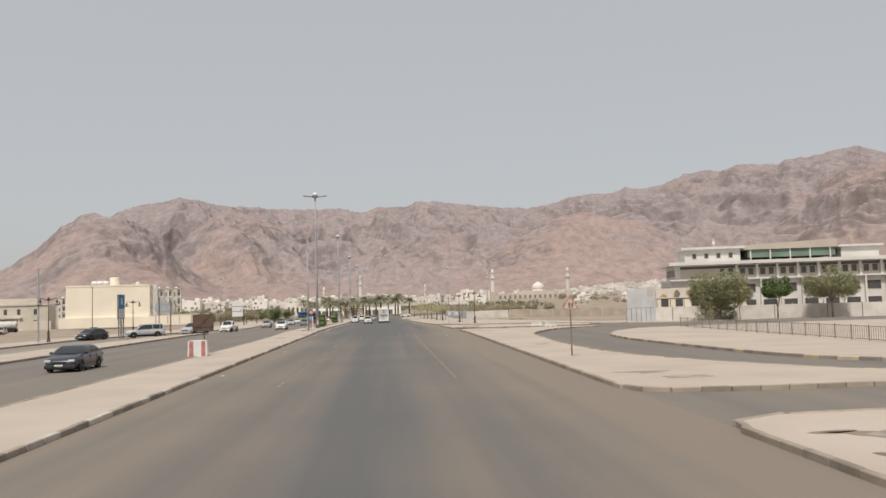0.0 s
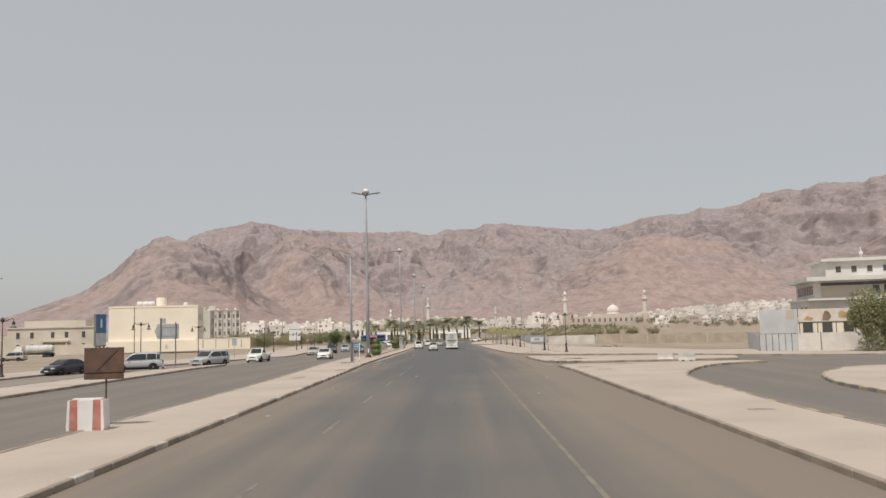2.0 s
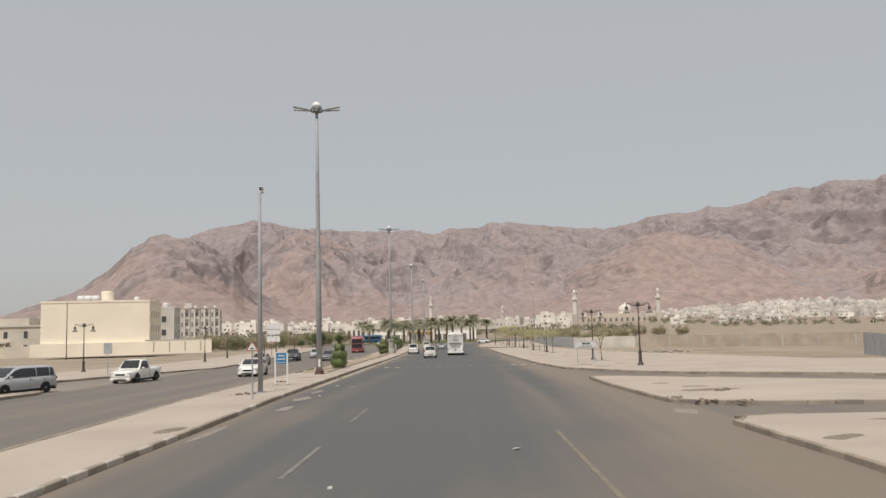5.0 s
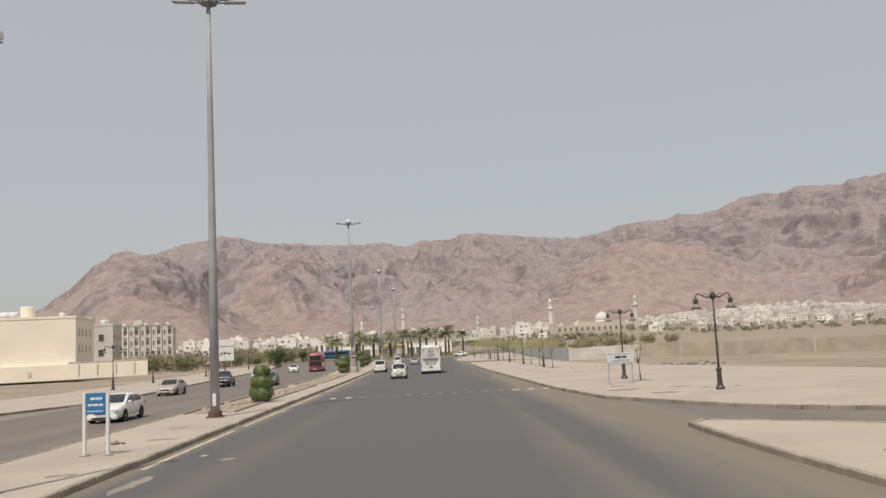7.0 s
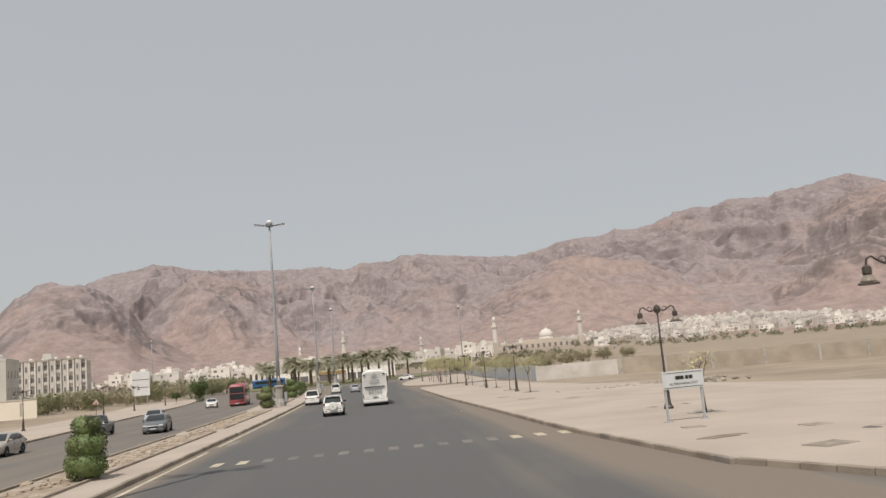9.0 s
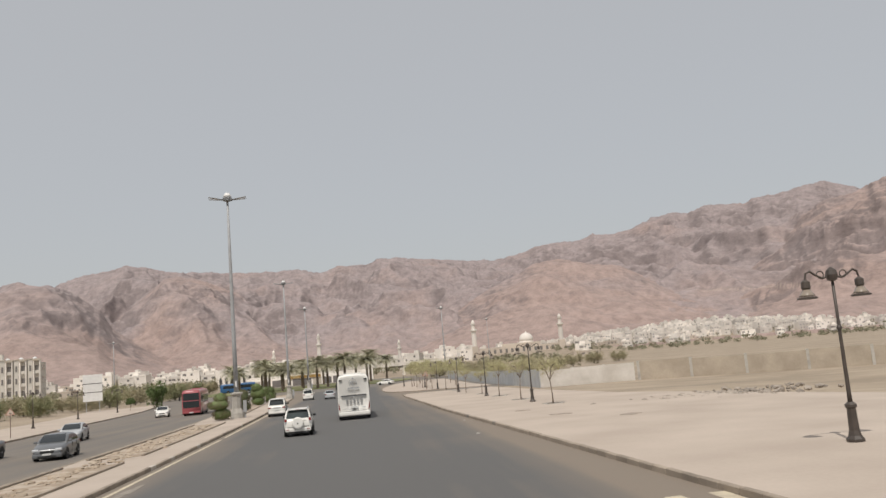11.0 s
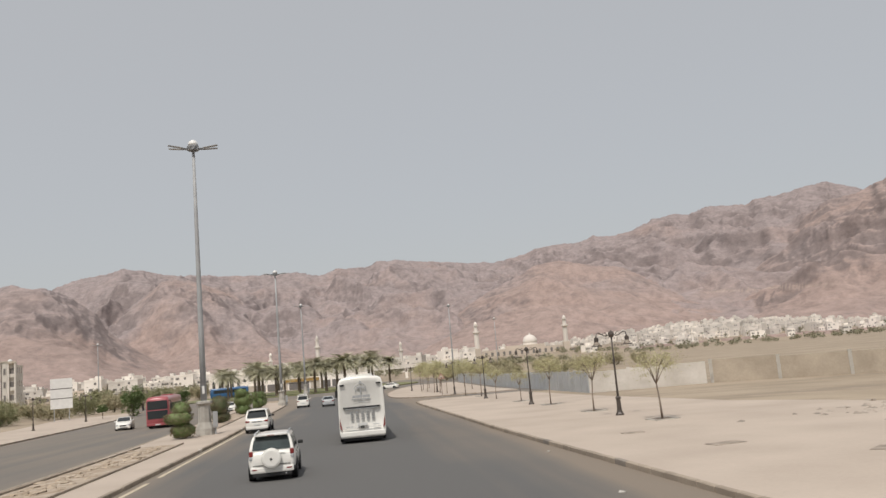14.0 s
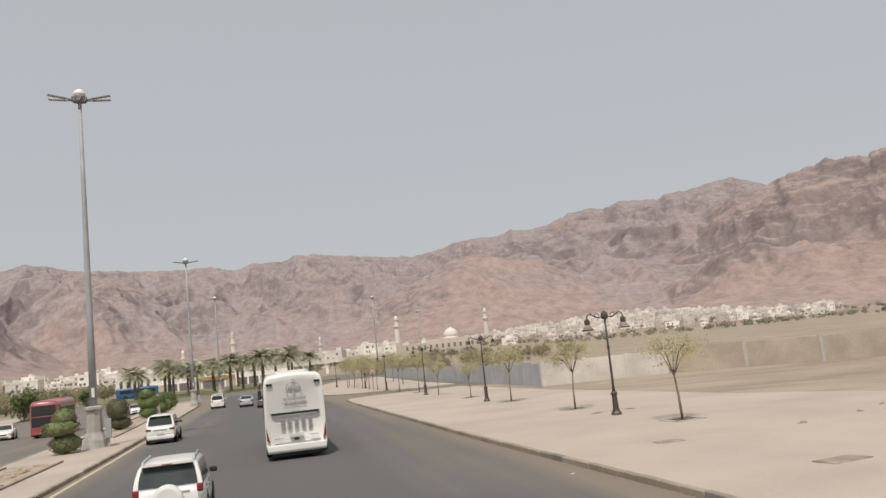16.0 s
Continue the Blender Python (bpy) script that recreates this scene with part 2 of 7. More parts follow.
def grid_mesh(name, xs, ys, zf, mat):
    X, Y = np.meshgrid(xs, ys)
    Z = zf(X, Y)
    nx, ny = len(xs), len(ys)
    i = np.arange((ny - 1) * nx).reshape(ny - 1, nx)[:, :-1].ravel()
    me = bpy.data.meshes.new(name)
    me.from_pydata(np.stack([X.ravel(), Y.ravel(), Z.ravel()], 1).tolist(), [], np.stack([i, i + 1, i + nx + 1, i + nx], 1).tolist())
    me.materials.append(mat)
    for p in me.polygons:
        p.use_smooth = True
    return new(name, me)


def spread(*runs):
    return np.unique(np.concatenate([np.linspace(a, b, n) for a, b, n in runs]))


ground = grid_mesh("ground", spread((-4500, -300, 22), (-300, -60, 25), (-60, 80, 71), (80, 300, 23), (300, 760, 32), (760, 4500, 20)),
                   spread((-1500, -60, 10), (-60, 420, 160), (420, 1600, 60), (1600, 4500, 12)),
                   lambda x, y: land(x, y) - 0.04 + 0.10 * fbm(x / 14, y / 14, 3, 5) * np.clip((np.maximum(np.where(y < 150, x - 125, x - 26), -x - 62)) / 20, 0, 1) * (np.hypot(x, y) < 500), SAND)
tagged(ground, "pale dusty sand plain beside the road", "ground", kind="structure")


# ---- roads ----
def line_at(pts):
    ys, xs = [p[1] for p in pts], [p[0] for p in pts]
    fine = np.linspace(ys[0], ys[-1], 400)
    raw = np.interp(fine, ys, xs)
    k = np.hanning(31) / np.hanning(31).sum()
    soft = np.convolve(np.pad(raw, 15, mode="edge"), k, "valid")
    return lambda y: np.interp(y, fine, soft)


median_right = line_at([(-7.2, -40), (-7.4, 20), (-7.9, 60), (-8.3, 100), (-8.9, 125), (-9.4, 150), (-9.8, 180), (-10.5, 215), (-11.7, 250), (-13.8, 305), (-16.5, 345)])
median_left = line_at([(-12.2, -40), (-12.1, 30), (-12.0, 79), (-12.4, 98), (-13.6, 125), (-14.6, 160), (-15.7, 200), (-17.2, 230), (-19.2, 260), (-23.5, 320), (-25, 345)])
far_kerb = line_at([(-25.2, -40), (-25.2, 60), (-25.0, 122), (-26.6, 150), (-27.5, 170), (-30, 190), (-35, 235), (-41, 290), (-48, 345)])
right_kerb = line_at([(9.3, 136), (8.7, 143), (7.9, 152), (7.2, 178), (6.5, 200), (5.9, 250)])


def ribbon(name, left, right, y0, y1, dz, mat, step=2.0, across=4):
    """A strip between two lines that run along y, lying dz above the road's level."""
    ys = np.linspace(y0, y1, max(2, int((y1 - y0) / step) + 1))
    v, f = [], []
    for y in ys:
        a, b = float(left(y)), float(right(y))
        for k in range(across + 1):
            v.append((a + (b - a) * k / across, y, float(level(y)) + dz))
    for i in range(len(ys) - 1):
        for k in range(across):
            j = i * (across + 1) + k
            f.append((j, j + 1, j + across + 2, j + across + 1))
    me = bpy.data.meshes.new(name)
    me.from_pydata(v, [], f)
    me.materials.append(mat)
    return new(name, me)


def const(c):
    return lambda y: c


road = ribbon("road", median_right, const(9.9), -40, 345, 0.0, ASPHALT_MAIN)
tagged(road, "worn grey asphalt carriageway with brown dust", "road", kind="structure")
road2 = ribbon("road", far_kerb, median_left, -40, 345, 0.0, ASPHALT)
tagged(road2, "grey asphalt carriageway for oncoming traffic", "road", kind="structure")


def slab(name, outline, top, mat, thick=0.3, label="", category="pavement", kerb=None):
    """A raised flat area with the given outline (counter-clockwise), its top that far above the road."""
    bm = bmesh.new()
    up = [bm.verts.new((x, y, top)) for x, y in outline]
    lo = [bm.verts.new((x, y, top - thick)) for x, y in outline]
    face = bm.faces.new(up)
    n = len(outline)
    for i in range(n):
        bm.faces.new((lo[i], lo[(i + 1) % n], up[(i + 1) % n], up[i]))
    bmesh.ops.triangulate(bm, faces=[face])
    for cut in range(110, 301, 10):
        bmesh.ops.bisect_plane(bm, geom=bm.verts[:] + bm.edges[:] + bm.faces[:], plane_co=(0, cut, 0), plane_no=(0, 1, 0))
    if max(p[0] for p in outline) > 24:
        for cut in range(104, 125, 5):
            bmesh.ops.bisect_plane(bm, geom=bm.verts[:] + bm.edges[:] + bm.faces[:], plane_co=(0, cut, 0), plane_no=(0, 1, 0))
        for cut in range(24, 43, 3):
            bmesh.ops.bisect_plane(bm, geom=bm.verts[:] + bm.edges[:] + bm.faces[:], plane_co=(cut, 0, 0), plane_no=(1, 0, 0))
    for v in bm.verts:
        v.co.z += float(level(v.co.y)) + float(dip(v.co.x, v.co.y))
    bmesh.ops.recalc_face_normals(bm, faces=bm.faces)
    ob = finish(name, bm, mat)
    return tagged(ob, label, category, kind="structure")


def rounded(pts, step=1.5):
    """A smooth line through the points."""
    out = []
    P = [Vector(p) for p in pts]
    for i in range(len(P) - 1):
        a, b, c, d = P[max(i - 1, 0)], P[i], P[i + 1], P[min(i + 2, len(P) - 1)]
        n = max(1, int((c - b).length / step))
        for k in range(n):
            t = k / n
            q = 0.5 * ((2 * b) + (c - a) * t + (2 * a - 5 * b + 4 * c - d) * t * t + (3 * b - a - 3 * c + d) * t ** 3)
            out.append((q.x, q.y))
    out.append((P[-1].x, P[-1].y))
    return out


def side(fn, y0, y1, step=4.0):
    return [(float(fn(y)), float(y)) for y in np.linspace(y0, y1, int(abs(y1 - y0) / step) + 2)]


# asphalt of the junction, the loop and the side roads on the right
tagged(slab("road", [(9.3, -40), (120, -40), (120, 125), (30, 125), (9.3, 140)], -0.009, ASPHALT, 0.2), "grey asphalt side road and turning loop", "road", kind="structure")
# service road on the left and its dividing strip
tagged(slab("road", [(-60, -40), (-24.6, -40), (-24.6, 150), (-27.0, 170), (-31, 150), (-38, 120), (-42, 80)], -0.012, ASPHALT_SIDE, 0.2), "grey asphalt service road joining from the side", "road", kind="structure")

KERB_LINES = []
LOOP_OUT = rounded([(34, 29.3), (27, 29.6), (21, 31.8), (17.4, 38), (14.6, 46), (13.9, 58), (14.4, 70), (14.9, 77.4), (15.8, 81.8), (17.3, 86), (19.2, 90), (21.5, 93.2), (26, 95.6)])
ISLAND_W = [(9.75, 29.6)] + side(const(9.7), 33, 90) + [(9.5, 94), (9.4, 97), (10.2, 98.5), (12.5, 98.7), (20, 98.2), (25, 97.6)]
slab("pavement", [(34, 27.4), (13.5, 27.4), (11.2, 27.7), (10.2, 28.4)] + ISLAND_W + LOOP_OUT[::-1], 0.14, PAVING, label="pale paved island beside the turning loop")
KERB_LINES += [([(34, 27.4), (13.5, 27.4), (11.2, 27.7), (10.2, 28.4)] + ISLAND_W[:-2], "plain"), (LOOP_OUT[::-1], "yellow")]
LOOP_IN = rounded([(46, 33.5), (30, 34.5), (24.4, 37), (21.9, 42), (20.6, 54), (20.2, 65.5), (21.4, 74), (25, 81.5), (32, 86), (62, 88)])
slab("pavement", LOOP_IN, 0.14, PAVING, label="pale paved island inside the turning loop")
KERB_LINES.append((LOOP_IN[::-1], "yellow"))
NEAR_IS = [(9.7, -40), (9.7, 14), (9.75, 18.5), (10.1, 20.1), (11.3, 20.8), (14, 21.0), (60, 21.0), (60, -40)]
slab("pavement", NEAR_IS[::-1], 0.14, PAVING, label="broken pale paving at the side road's corner")
KERB_LINES.append((NEAR_IS[:7], "plain"))
TIP = rounded([(26, 102.2), (16, 102.8), (10.2, 104.2), (9.1, 107), (8.75, 114), (8.7, 120), (8.8, 123.4), (9.4, 124.4), (11, 123.4), (16, 119), (28, 109.5)])
slab("pavement", TIP[::-1], 0.13, PAVING, label="small paved traffic island at the junction")
KERB_LINES.append((TIP, "plain"))
RIGHT_EDGE = rounded([(60, 112), (30, 118.5), (17, 126), (12.8, 130.5), (10.4, 136)]) + side(right_kerb, 139, 250) + [(6.1, 257), (7.0, 260.5), (9, 262), (14, 262.5)]
slab("pavement", RIGHT_EDGE + [(20, 262), (20.5, 230), (22, 205), (30, 180), (60, 150)], 0.13, PAVING, label="wide pale stone pavement with young trees")
KERB_LINES.append((RIGHT_EDGE, "plain"))
FAR_EDGE = rounded([(16, 274), (9, 277), (5.6, 284), (4.4, 298), (5.0, 320), (8, 345), (14, 372)])
slab("pavement", FAR_EDGE + [(24, 372), (22, 274)], 0.13, PAVING, label="pale pavement curving to the roundabout")
KERB_LINES.append((FAR_EDGE, "plain"))
tagged(slab("road", [(9.8, 120), (9.0, 150), (5.8, 262), (4, 345), (-48, 345), (-60, 372), (-50, 470), (0, 500), (50, 470), (60, 400), (30, 372), (40, 262), (10, 262)][::-1], -0.015, ASPHALT, 0.2), "grey asphalt roundabout and its approach", "road", kind="structure")
MEDIAN = side(median_right, -40, 318) + [(-16.2, 322), (-20, 324), (-23, 322)] + side(median_left, 318, -40)
slab("pavement", MEDIAN, 0.14, PAVING, label="pale paved median between the carriageways")
KERB_LINES += [(side(median_right, 8, 318), "median"), (side(median_left, 318, 20), "plain")]
STRIP = [(-25.4, -40), (-25.4, 60), (-25.3, 112), (-25.2, 120), (-25.8, 121.8), (-27.2, 118), (-29.5, 105), (-31, 80), (-32, -40)]
slab("pavement", STRIP, 0.13, PAVING, label="paved strip between carriageway and service road")
KERB_LINES.append((STRIP[:-1], "plain"))
FARSIDE = side(far_kerb, 160, 340) + [(-64, 340), (-56, 290), (-48, 235), (-43, 190), (-44, 150), (-44, 100), (-46, -40), (-39.5, -40), (-39, 60), (-37.5, 105), (-32, 140), (-28.2, 158)]
slab("pavement", FARSIDE, 0.12, PAVING, label="pale pavement along the oncoming carriageway")
KERB_LINES.append(([(-39, 60), (-37.5, 105), (-32, 140), (-28.2, 158)] + side(far_kerb, 161, 340), "plain"))

BROKEN = material("broken_paving", (0.17, 0.135, 0.105), 0.95, 0.3, 0.5, 9.0, 0.4, tint=(0.27, 0.22, 0.175))
rngb = np.random.default_rng(4)
for x, y, w, l, r in ((11.3, 17.9, 0.6, 0.25, 10), (12.6, 17.2, 1.7, 0.5, -20), (13.3, 16.0, 1.6, 0.35, -12), (12.2, 15.4, 1.2, 0.3, -30), (14.2, 14.9, 1.3, 0.4, 5), (11.0, 15.0, 0.5, 0.2, -60), (13.0, 13.2, 1.5, 0.4, -30), (11.4, 12.2, 0.8, 0.3, -60), (15.5, 15.9, 1.6, 0.4, 0),
                      (12.0, 34.2, 1.4, 0.3, 0), (14.5, 96.6, 1.2, 0.4, 0), (10.9, 93.0, 0.9, 0.4, 30), (12.2, 109.5, 1.6, 0.5, 10), (11.0, 144, 1.0, 0.4, 15), (-9.0, 98, 0.9, 0.4, 80), (-10.5, 88, 1.0, 0.3, 70)):
    out = [(x + w * math.cos(a) * rngb.uniform(0.6, 1.1) * math.cos(math.radians(r)) - l * math.sin(a) * math.sin(math.radians(r)),
            y + w * math.cos(a) * math.sin(math.radians(r)) + l * math.sin(a) * rngb.uniform(0.5, 1.2) * math.cos(math.radians(r))) for a in np.linspace(0, 2 * math.pi, 12)[:-1]]
    slab("paving_patch", out, 0.146, BROKEN, 0.03, "dark patch of broken paving and dirt", "paving")

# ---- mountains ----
# pale, close rock tones: haze is put into the colours
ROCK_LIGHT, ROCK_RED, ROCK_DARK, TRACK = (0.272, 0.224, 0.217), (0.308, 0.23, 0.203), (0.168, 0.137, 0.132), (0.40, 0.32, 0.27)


def rock():
    """Bare desert rock: scree in two tones, dark outcrops, fine boulders; the attributes say which tone lies where,
    with the far ridge's haze painted in.
    """
    m = bpy.data.materials.new("mountain_rock")
    m.use_nodes = True
    n, l = m.node_tree.nodes, m.node_tree.links
    b = n["Principled BSDF"]
    b.inputs["Roughness"].default_value = 0.95
    geo = n.new("ShaderNodeNewGeometry")

    def attribute(name):
        q = n.new("ShaderNodeAttribute")
        q.attribute_name = name
        return q.outputs["Fac"]

    def noise_at(scale, detail, rough, stretch, turn=0.0):
        mp = n.new("ShaderNodeMapping")
        mp.inputs["Scale"].default_value = stretch
        mp.inputs["Rotation"].default_value = (0, turn, 0)
        l.new(geo.outputs["Position"], mp.inputs["Vector"])
        t = n.new("ShaderNodeTexNoise")
        t.inputs["Scale"].default_value, t.inputs["Detail"].default_value, t.inputs["Roughness"].default_value = scale, detail, rough
        l.new(mp.outputs[0], t.inputs["Vector"])
        return t.outputs[0]

    def calc(op, a, b_, c=0.0):
        q = n.new("ShaderNodeMath")
        q.operation = op
        for k, v in enumerate((a, b_, c)):
            if isinstance(v, (int, float)):
                q.inputs[k].default_value = v
            else:
                l.new(v, q.inputs[k])
        return q.outputs[0]

    def span(value, lo, hi, to_lo=0.0, to_hi=1.0):
        q = n.new("ShaderNodeMapRange")
        for k, v in enumerate((lo, hi, to_lo, to_hi)):
            q.inputs[k + 1].default_value = v
        l.new(value, q.inputs[0])
        return q.outputs[0]

    def blend(f, a, b_):
        q = n.new("ShaderNodeMix")
        q.data_type = 'RGBA'
        l.new(f, q.inputs[0])
        for k, v in ((6, a), (7, b_)):
            if isinstance(v, tuple):
                q.inputs[k].default_value = (*v, 1)
            else:
                l.new(v, q.inputs[k])
        return q.outputs[2]

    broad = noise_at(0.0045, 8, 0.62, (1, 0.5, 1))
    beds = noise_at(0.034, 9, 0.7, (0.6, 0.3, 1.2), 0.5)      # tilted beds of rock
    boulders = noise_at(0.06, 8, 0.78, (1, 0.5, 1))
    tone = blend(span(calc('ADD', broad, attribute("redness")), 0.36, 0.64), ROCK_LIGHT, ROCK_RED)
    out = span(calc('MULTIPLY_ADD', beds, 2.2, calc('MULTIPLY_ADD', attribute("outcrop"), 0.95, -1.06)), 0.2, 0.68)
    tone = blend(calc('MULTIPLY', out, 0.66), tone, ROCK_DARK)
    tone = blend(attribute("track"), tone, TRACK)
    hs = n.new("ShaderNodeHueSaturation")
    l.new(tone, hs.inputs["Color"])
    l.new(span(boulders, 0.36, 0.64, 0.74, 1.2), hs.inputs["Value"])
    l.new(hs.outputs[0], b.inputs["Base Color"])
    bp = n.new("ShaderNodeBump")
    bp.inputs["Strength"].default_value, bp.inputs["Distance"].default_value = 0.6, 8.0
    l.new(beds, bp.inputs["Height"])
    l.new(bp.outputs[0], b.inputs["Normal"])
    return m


# ridges: distance of the crest and of the foot, redness, share of bare crag, then the crest: bearing (degrees right of the road) and height angle
RIDGES = (
    (1650, 930, 0.02, 1.05, [(-33, 0.3), (-30.1, 1.4), (-27.2, 2.4), (-25.9, 2.9), (-24, 4.2), (-23, 5.4), (-22.1, 6.05), (-20.7, 6.73), (-19.6, 6.45), (-18.3, 6.25), (-17.1, 5.6), (-16, 4.7), (-15.3, 3.6), (-13.5, 2.2), (-11, 0.6)]),
    # farthest ridge: its greyer tone is painted in place of haze
    (3300, 1400, -0.15, 0.7, [(-23.5, 0.5), (-21, 4.8), (-18.6, 6.72), (-17.3, 7.2), (-15.7, 7.38), (-14.8, 7.69), (-13.5, 7.54), (-12.2, 7.22), (-9.2, 7.0), (-5.8, 6.86), (-3.6, 6.95), (-2.1, 6.6), (-0.8, 6.97), (1, 6.95),
                              (1.9, 7.3), (3.9, 7.22), (6.1, 6.93), (8.4, 6.66), (10.4, 6.6), (12.1, 6.95), (12.8, 7.2), (14.5, 7.35), (15.5, 7.27), (16.8, 7.65), (17.8, 7.5), (19.5, 7.75), (20.8, 8.25), (22.3, 8.5), (23.2, 8.3),
                              (24.3, 8.68), (26.9, 8.53), (27.7, 8.8), (28.7, 8.73), (30.4, 9.07), (31.7, 9.2), (32.8, 8.79), (34, 8.2), (38, 7.4), (60, 7)]),
    (2500, 1200, 0.0, 0.7, [(-18, 1.5), (-15.7, 4.1), (-14.3, 5.1), (-13, 6.1), (-12.2, 6.7), (-11.3, 6.87), (-10.1, 6.6), (-8.3, 5.8), (-6.8, 5.0), (-4.6, 2.8), (-2, 1)]),
    (2100, 1180, 0.1, 0.9, [(3, 0.6), (5.2, 2.2), (7.9, 3.8), (9.7, 4.7), (11.1, 5.3), (12.4, 6.0), (14.2, 6.15), (16.3, 5.6), (18.3, 5.2), (19.8, 4.3), (21.2, 3.6), (23.3, 2.6), (26, 1.6), (30, 0.4)]),
    (2300, 1230, 0.15, 1.15, [(22, 0.6), (25, 2.8), (26.5, 4.1), (28.5, 5.5), (29.8, 7.0), (31.3, 7.9), (33.3, 8.28), (34.1, 8.55), (35.5, 8.95), (37.2, 9.2), (39.1, 9.1), (40.3, 9.4), (45, 9.6), (52, 9), (62, 8)]),
)
AZ, RR = np.meshgrid(np.radians(np.linspace(-42, 51, 1500)), np.concatenate([np.linspace(900, 2500, 235), np.linspace(2508, 4000, 85)]))
MX, MY = RR * np.sin(AZ), 80 + RR * np.cos(AZ)
deg = np.degrees(AZ)
height, redness, crag = np.full_like(MX, -30.0), np.zeros_like(MX), np.zeros_like(MX)
wx, wy = MX + 90 * fbm(MX / 260, MY / 260, 3, 41), MY + 140 * fbm(MX / 260, MY / 260, 3, 43)
rough = fbm(wx / 130, wy / 210, 5, 23, True)
spike = fbm((wx * 0.8 + wy * 0.6) / 48, (wy * 0.8 - wx * 0.6) / 90, 4, 57, True)
patch = fbm(wx / 190, wy / 330, 4, 71)
for rc, rb, red, bare, crest in RIDGES:
    el = np.interp(deg, [c[0] for c in crest], [c[1] for c in crest], left=0, right=0 if crest[-1][1] < 1 else crest[-1][1])
    wob = rc * (1 + 0.05 * fbm(deg / 4.0, deg * 0 + rc, 3, 3))
    top = wob * np.tan(np.radians(el))
    t = np.clip((RR - rb) / (wob - rb), 0, None)
    spur = fbm((wx + wy * 0.35) / 340, (wy - wx * 0.35) / 700 + rc, 4, 11, True)
    up = np.clip(t, 0, 1) ** 1.25
    carve = np.clip(up * (1 - up) * 4, 0, 1)
    stony = np.clip(bare * (0.3 + 0.55 * np.clip(up, 0, 0.8) + 1.5 * patch), 0, 1) * np.clip(up * 5, 0, 1)
    if rc == 2100:      # one flank is crags, the other a smooth red slope
        stony *= np.clip((13.4 - deg) / 3, 0.5, 1)
    elif rc == 2300:    # crags above, fans of red scree below
        stony = np.maximum(stony, 0.75 * np.clip((up - 0.34 + 0.12 * patch) / 0.1, 0, 1)) * np.clip((up - 0.2 + 0.15 * patch) / 0.12, 0, 1)
    elif rc == 1650:
        stony = np.maximum(stony, 0.7 * np.clip((up - 0.72 + 0.25 * patch) / 0.1, 0, 1))
    ease = 1 - 0.72 * np.clip(t, 0, 1) ** 5
    h = top * (up + carve * 0.36 * (spur - 0.55)) + stony * ease * np.clip(top / 200, 0, 1.5) * (27 * (rough - 0.5) + 15 * (spike - 0.5))
    h += top * (0.035 if rc < 1700 else 0.018) * fbm(deg / 0.6, deg * 0 + 7, 4, 31) * np.clip(up * 3 - 2, 0, 1)
    h = np.where(t > 1, top * (1 - 0.5 * (t - 1) / 0.25) - 4, h)
    here = np.where(t > 0, h, -30) > height
    redness, crag = np.where(here, red + 0.09 - 0.2 * stony, redness), np.where(here, stony, crag)
    height = np.maximum(height, np.where(t > 0, h, -30))
MZ = np.maximum(height + 3.0 + apron(MX, MY) * 0.3, land(MX, MY) - 6)
gy, gx = np.gradient(MZ)
steep = np.hypot(gy / np.gradient(RR, axis=0), gx / (RR * (AZ[0, 1] - AZ[0, 0])))
nr, na = MX.shape
idx = np.arange((nr - 1) * na).reshape(nr - 1, na)[:, :-1].ravel()
me = bpy.data.meshes.new("mountain_range")
me.from_pydata(np.stack([MX.ravel(), MY.ravel(), MZ.ravel()], 1).tolist(), [], np.stack([idx, idx + 1, idx + na + 1, idx + na], 1).tolist())
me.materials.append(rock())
me.polygons.foreach_set("use_smooth", np.ones(len(me.polygons), dtype=bool))
# a cart track cut along the scree on one side
cut = np.clip(1 - np.abs(MZ - (104 - 4.0 * (deg - 24)) - 5 * fbm(deg / 2, deg * 0, 2, 9)) / 3.0, 0, 1) * np.clip((deg - 22) / 2, 0, 1) * np.clip((31 - deg) / 2, 0, 1) * 0.75
# outcrop is darker on steep crag faces and in their hollows
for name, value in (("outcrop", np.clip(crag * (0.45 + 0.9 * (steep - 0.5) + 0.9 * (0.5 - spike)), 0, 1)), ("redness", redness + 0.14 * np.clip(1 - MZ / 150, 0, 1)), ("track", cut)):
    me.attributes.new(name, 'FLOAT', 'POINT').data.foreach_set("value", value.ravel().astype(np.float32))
mountains = new("mountain_range", me)
tagged(mountains, "bare reddish-brown rocky desert mountains", "mountain", kind="structure")


# ---- kerbs: stones laid one by one ----
def stone_mesh(mat):
    bm = box(-0.09, 0.09, -0.48, 0.48, -0.12, 0.17)
    top = [e for e in bm.edges if all(v.co.z > 0 for v in e.verts)]
    bmesh.ops.bevel(bm, geom=top, offset=0.025, segments=1, affect='EDGES')
    me = bpy.data.meshes.new("kerb_stone")
    bm.to_mesh(me)
    bm.free()
    me.materials.append(mat)
    return me


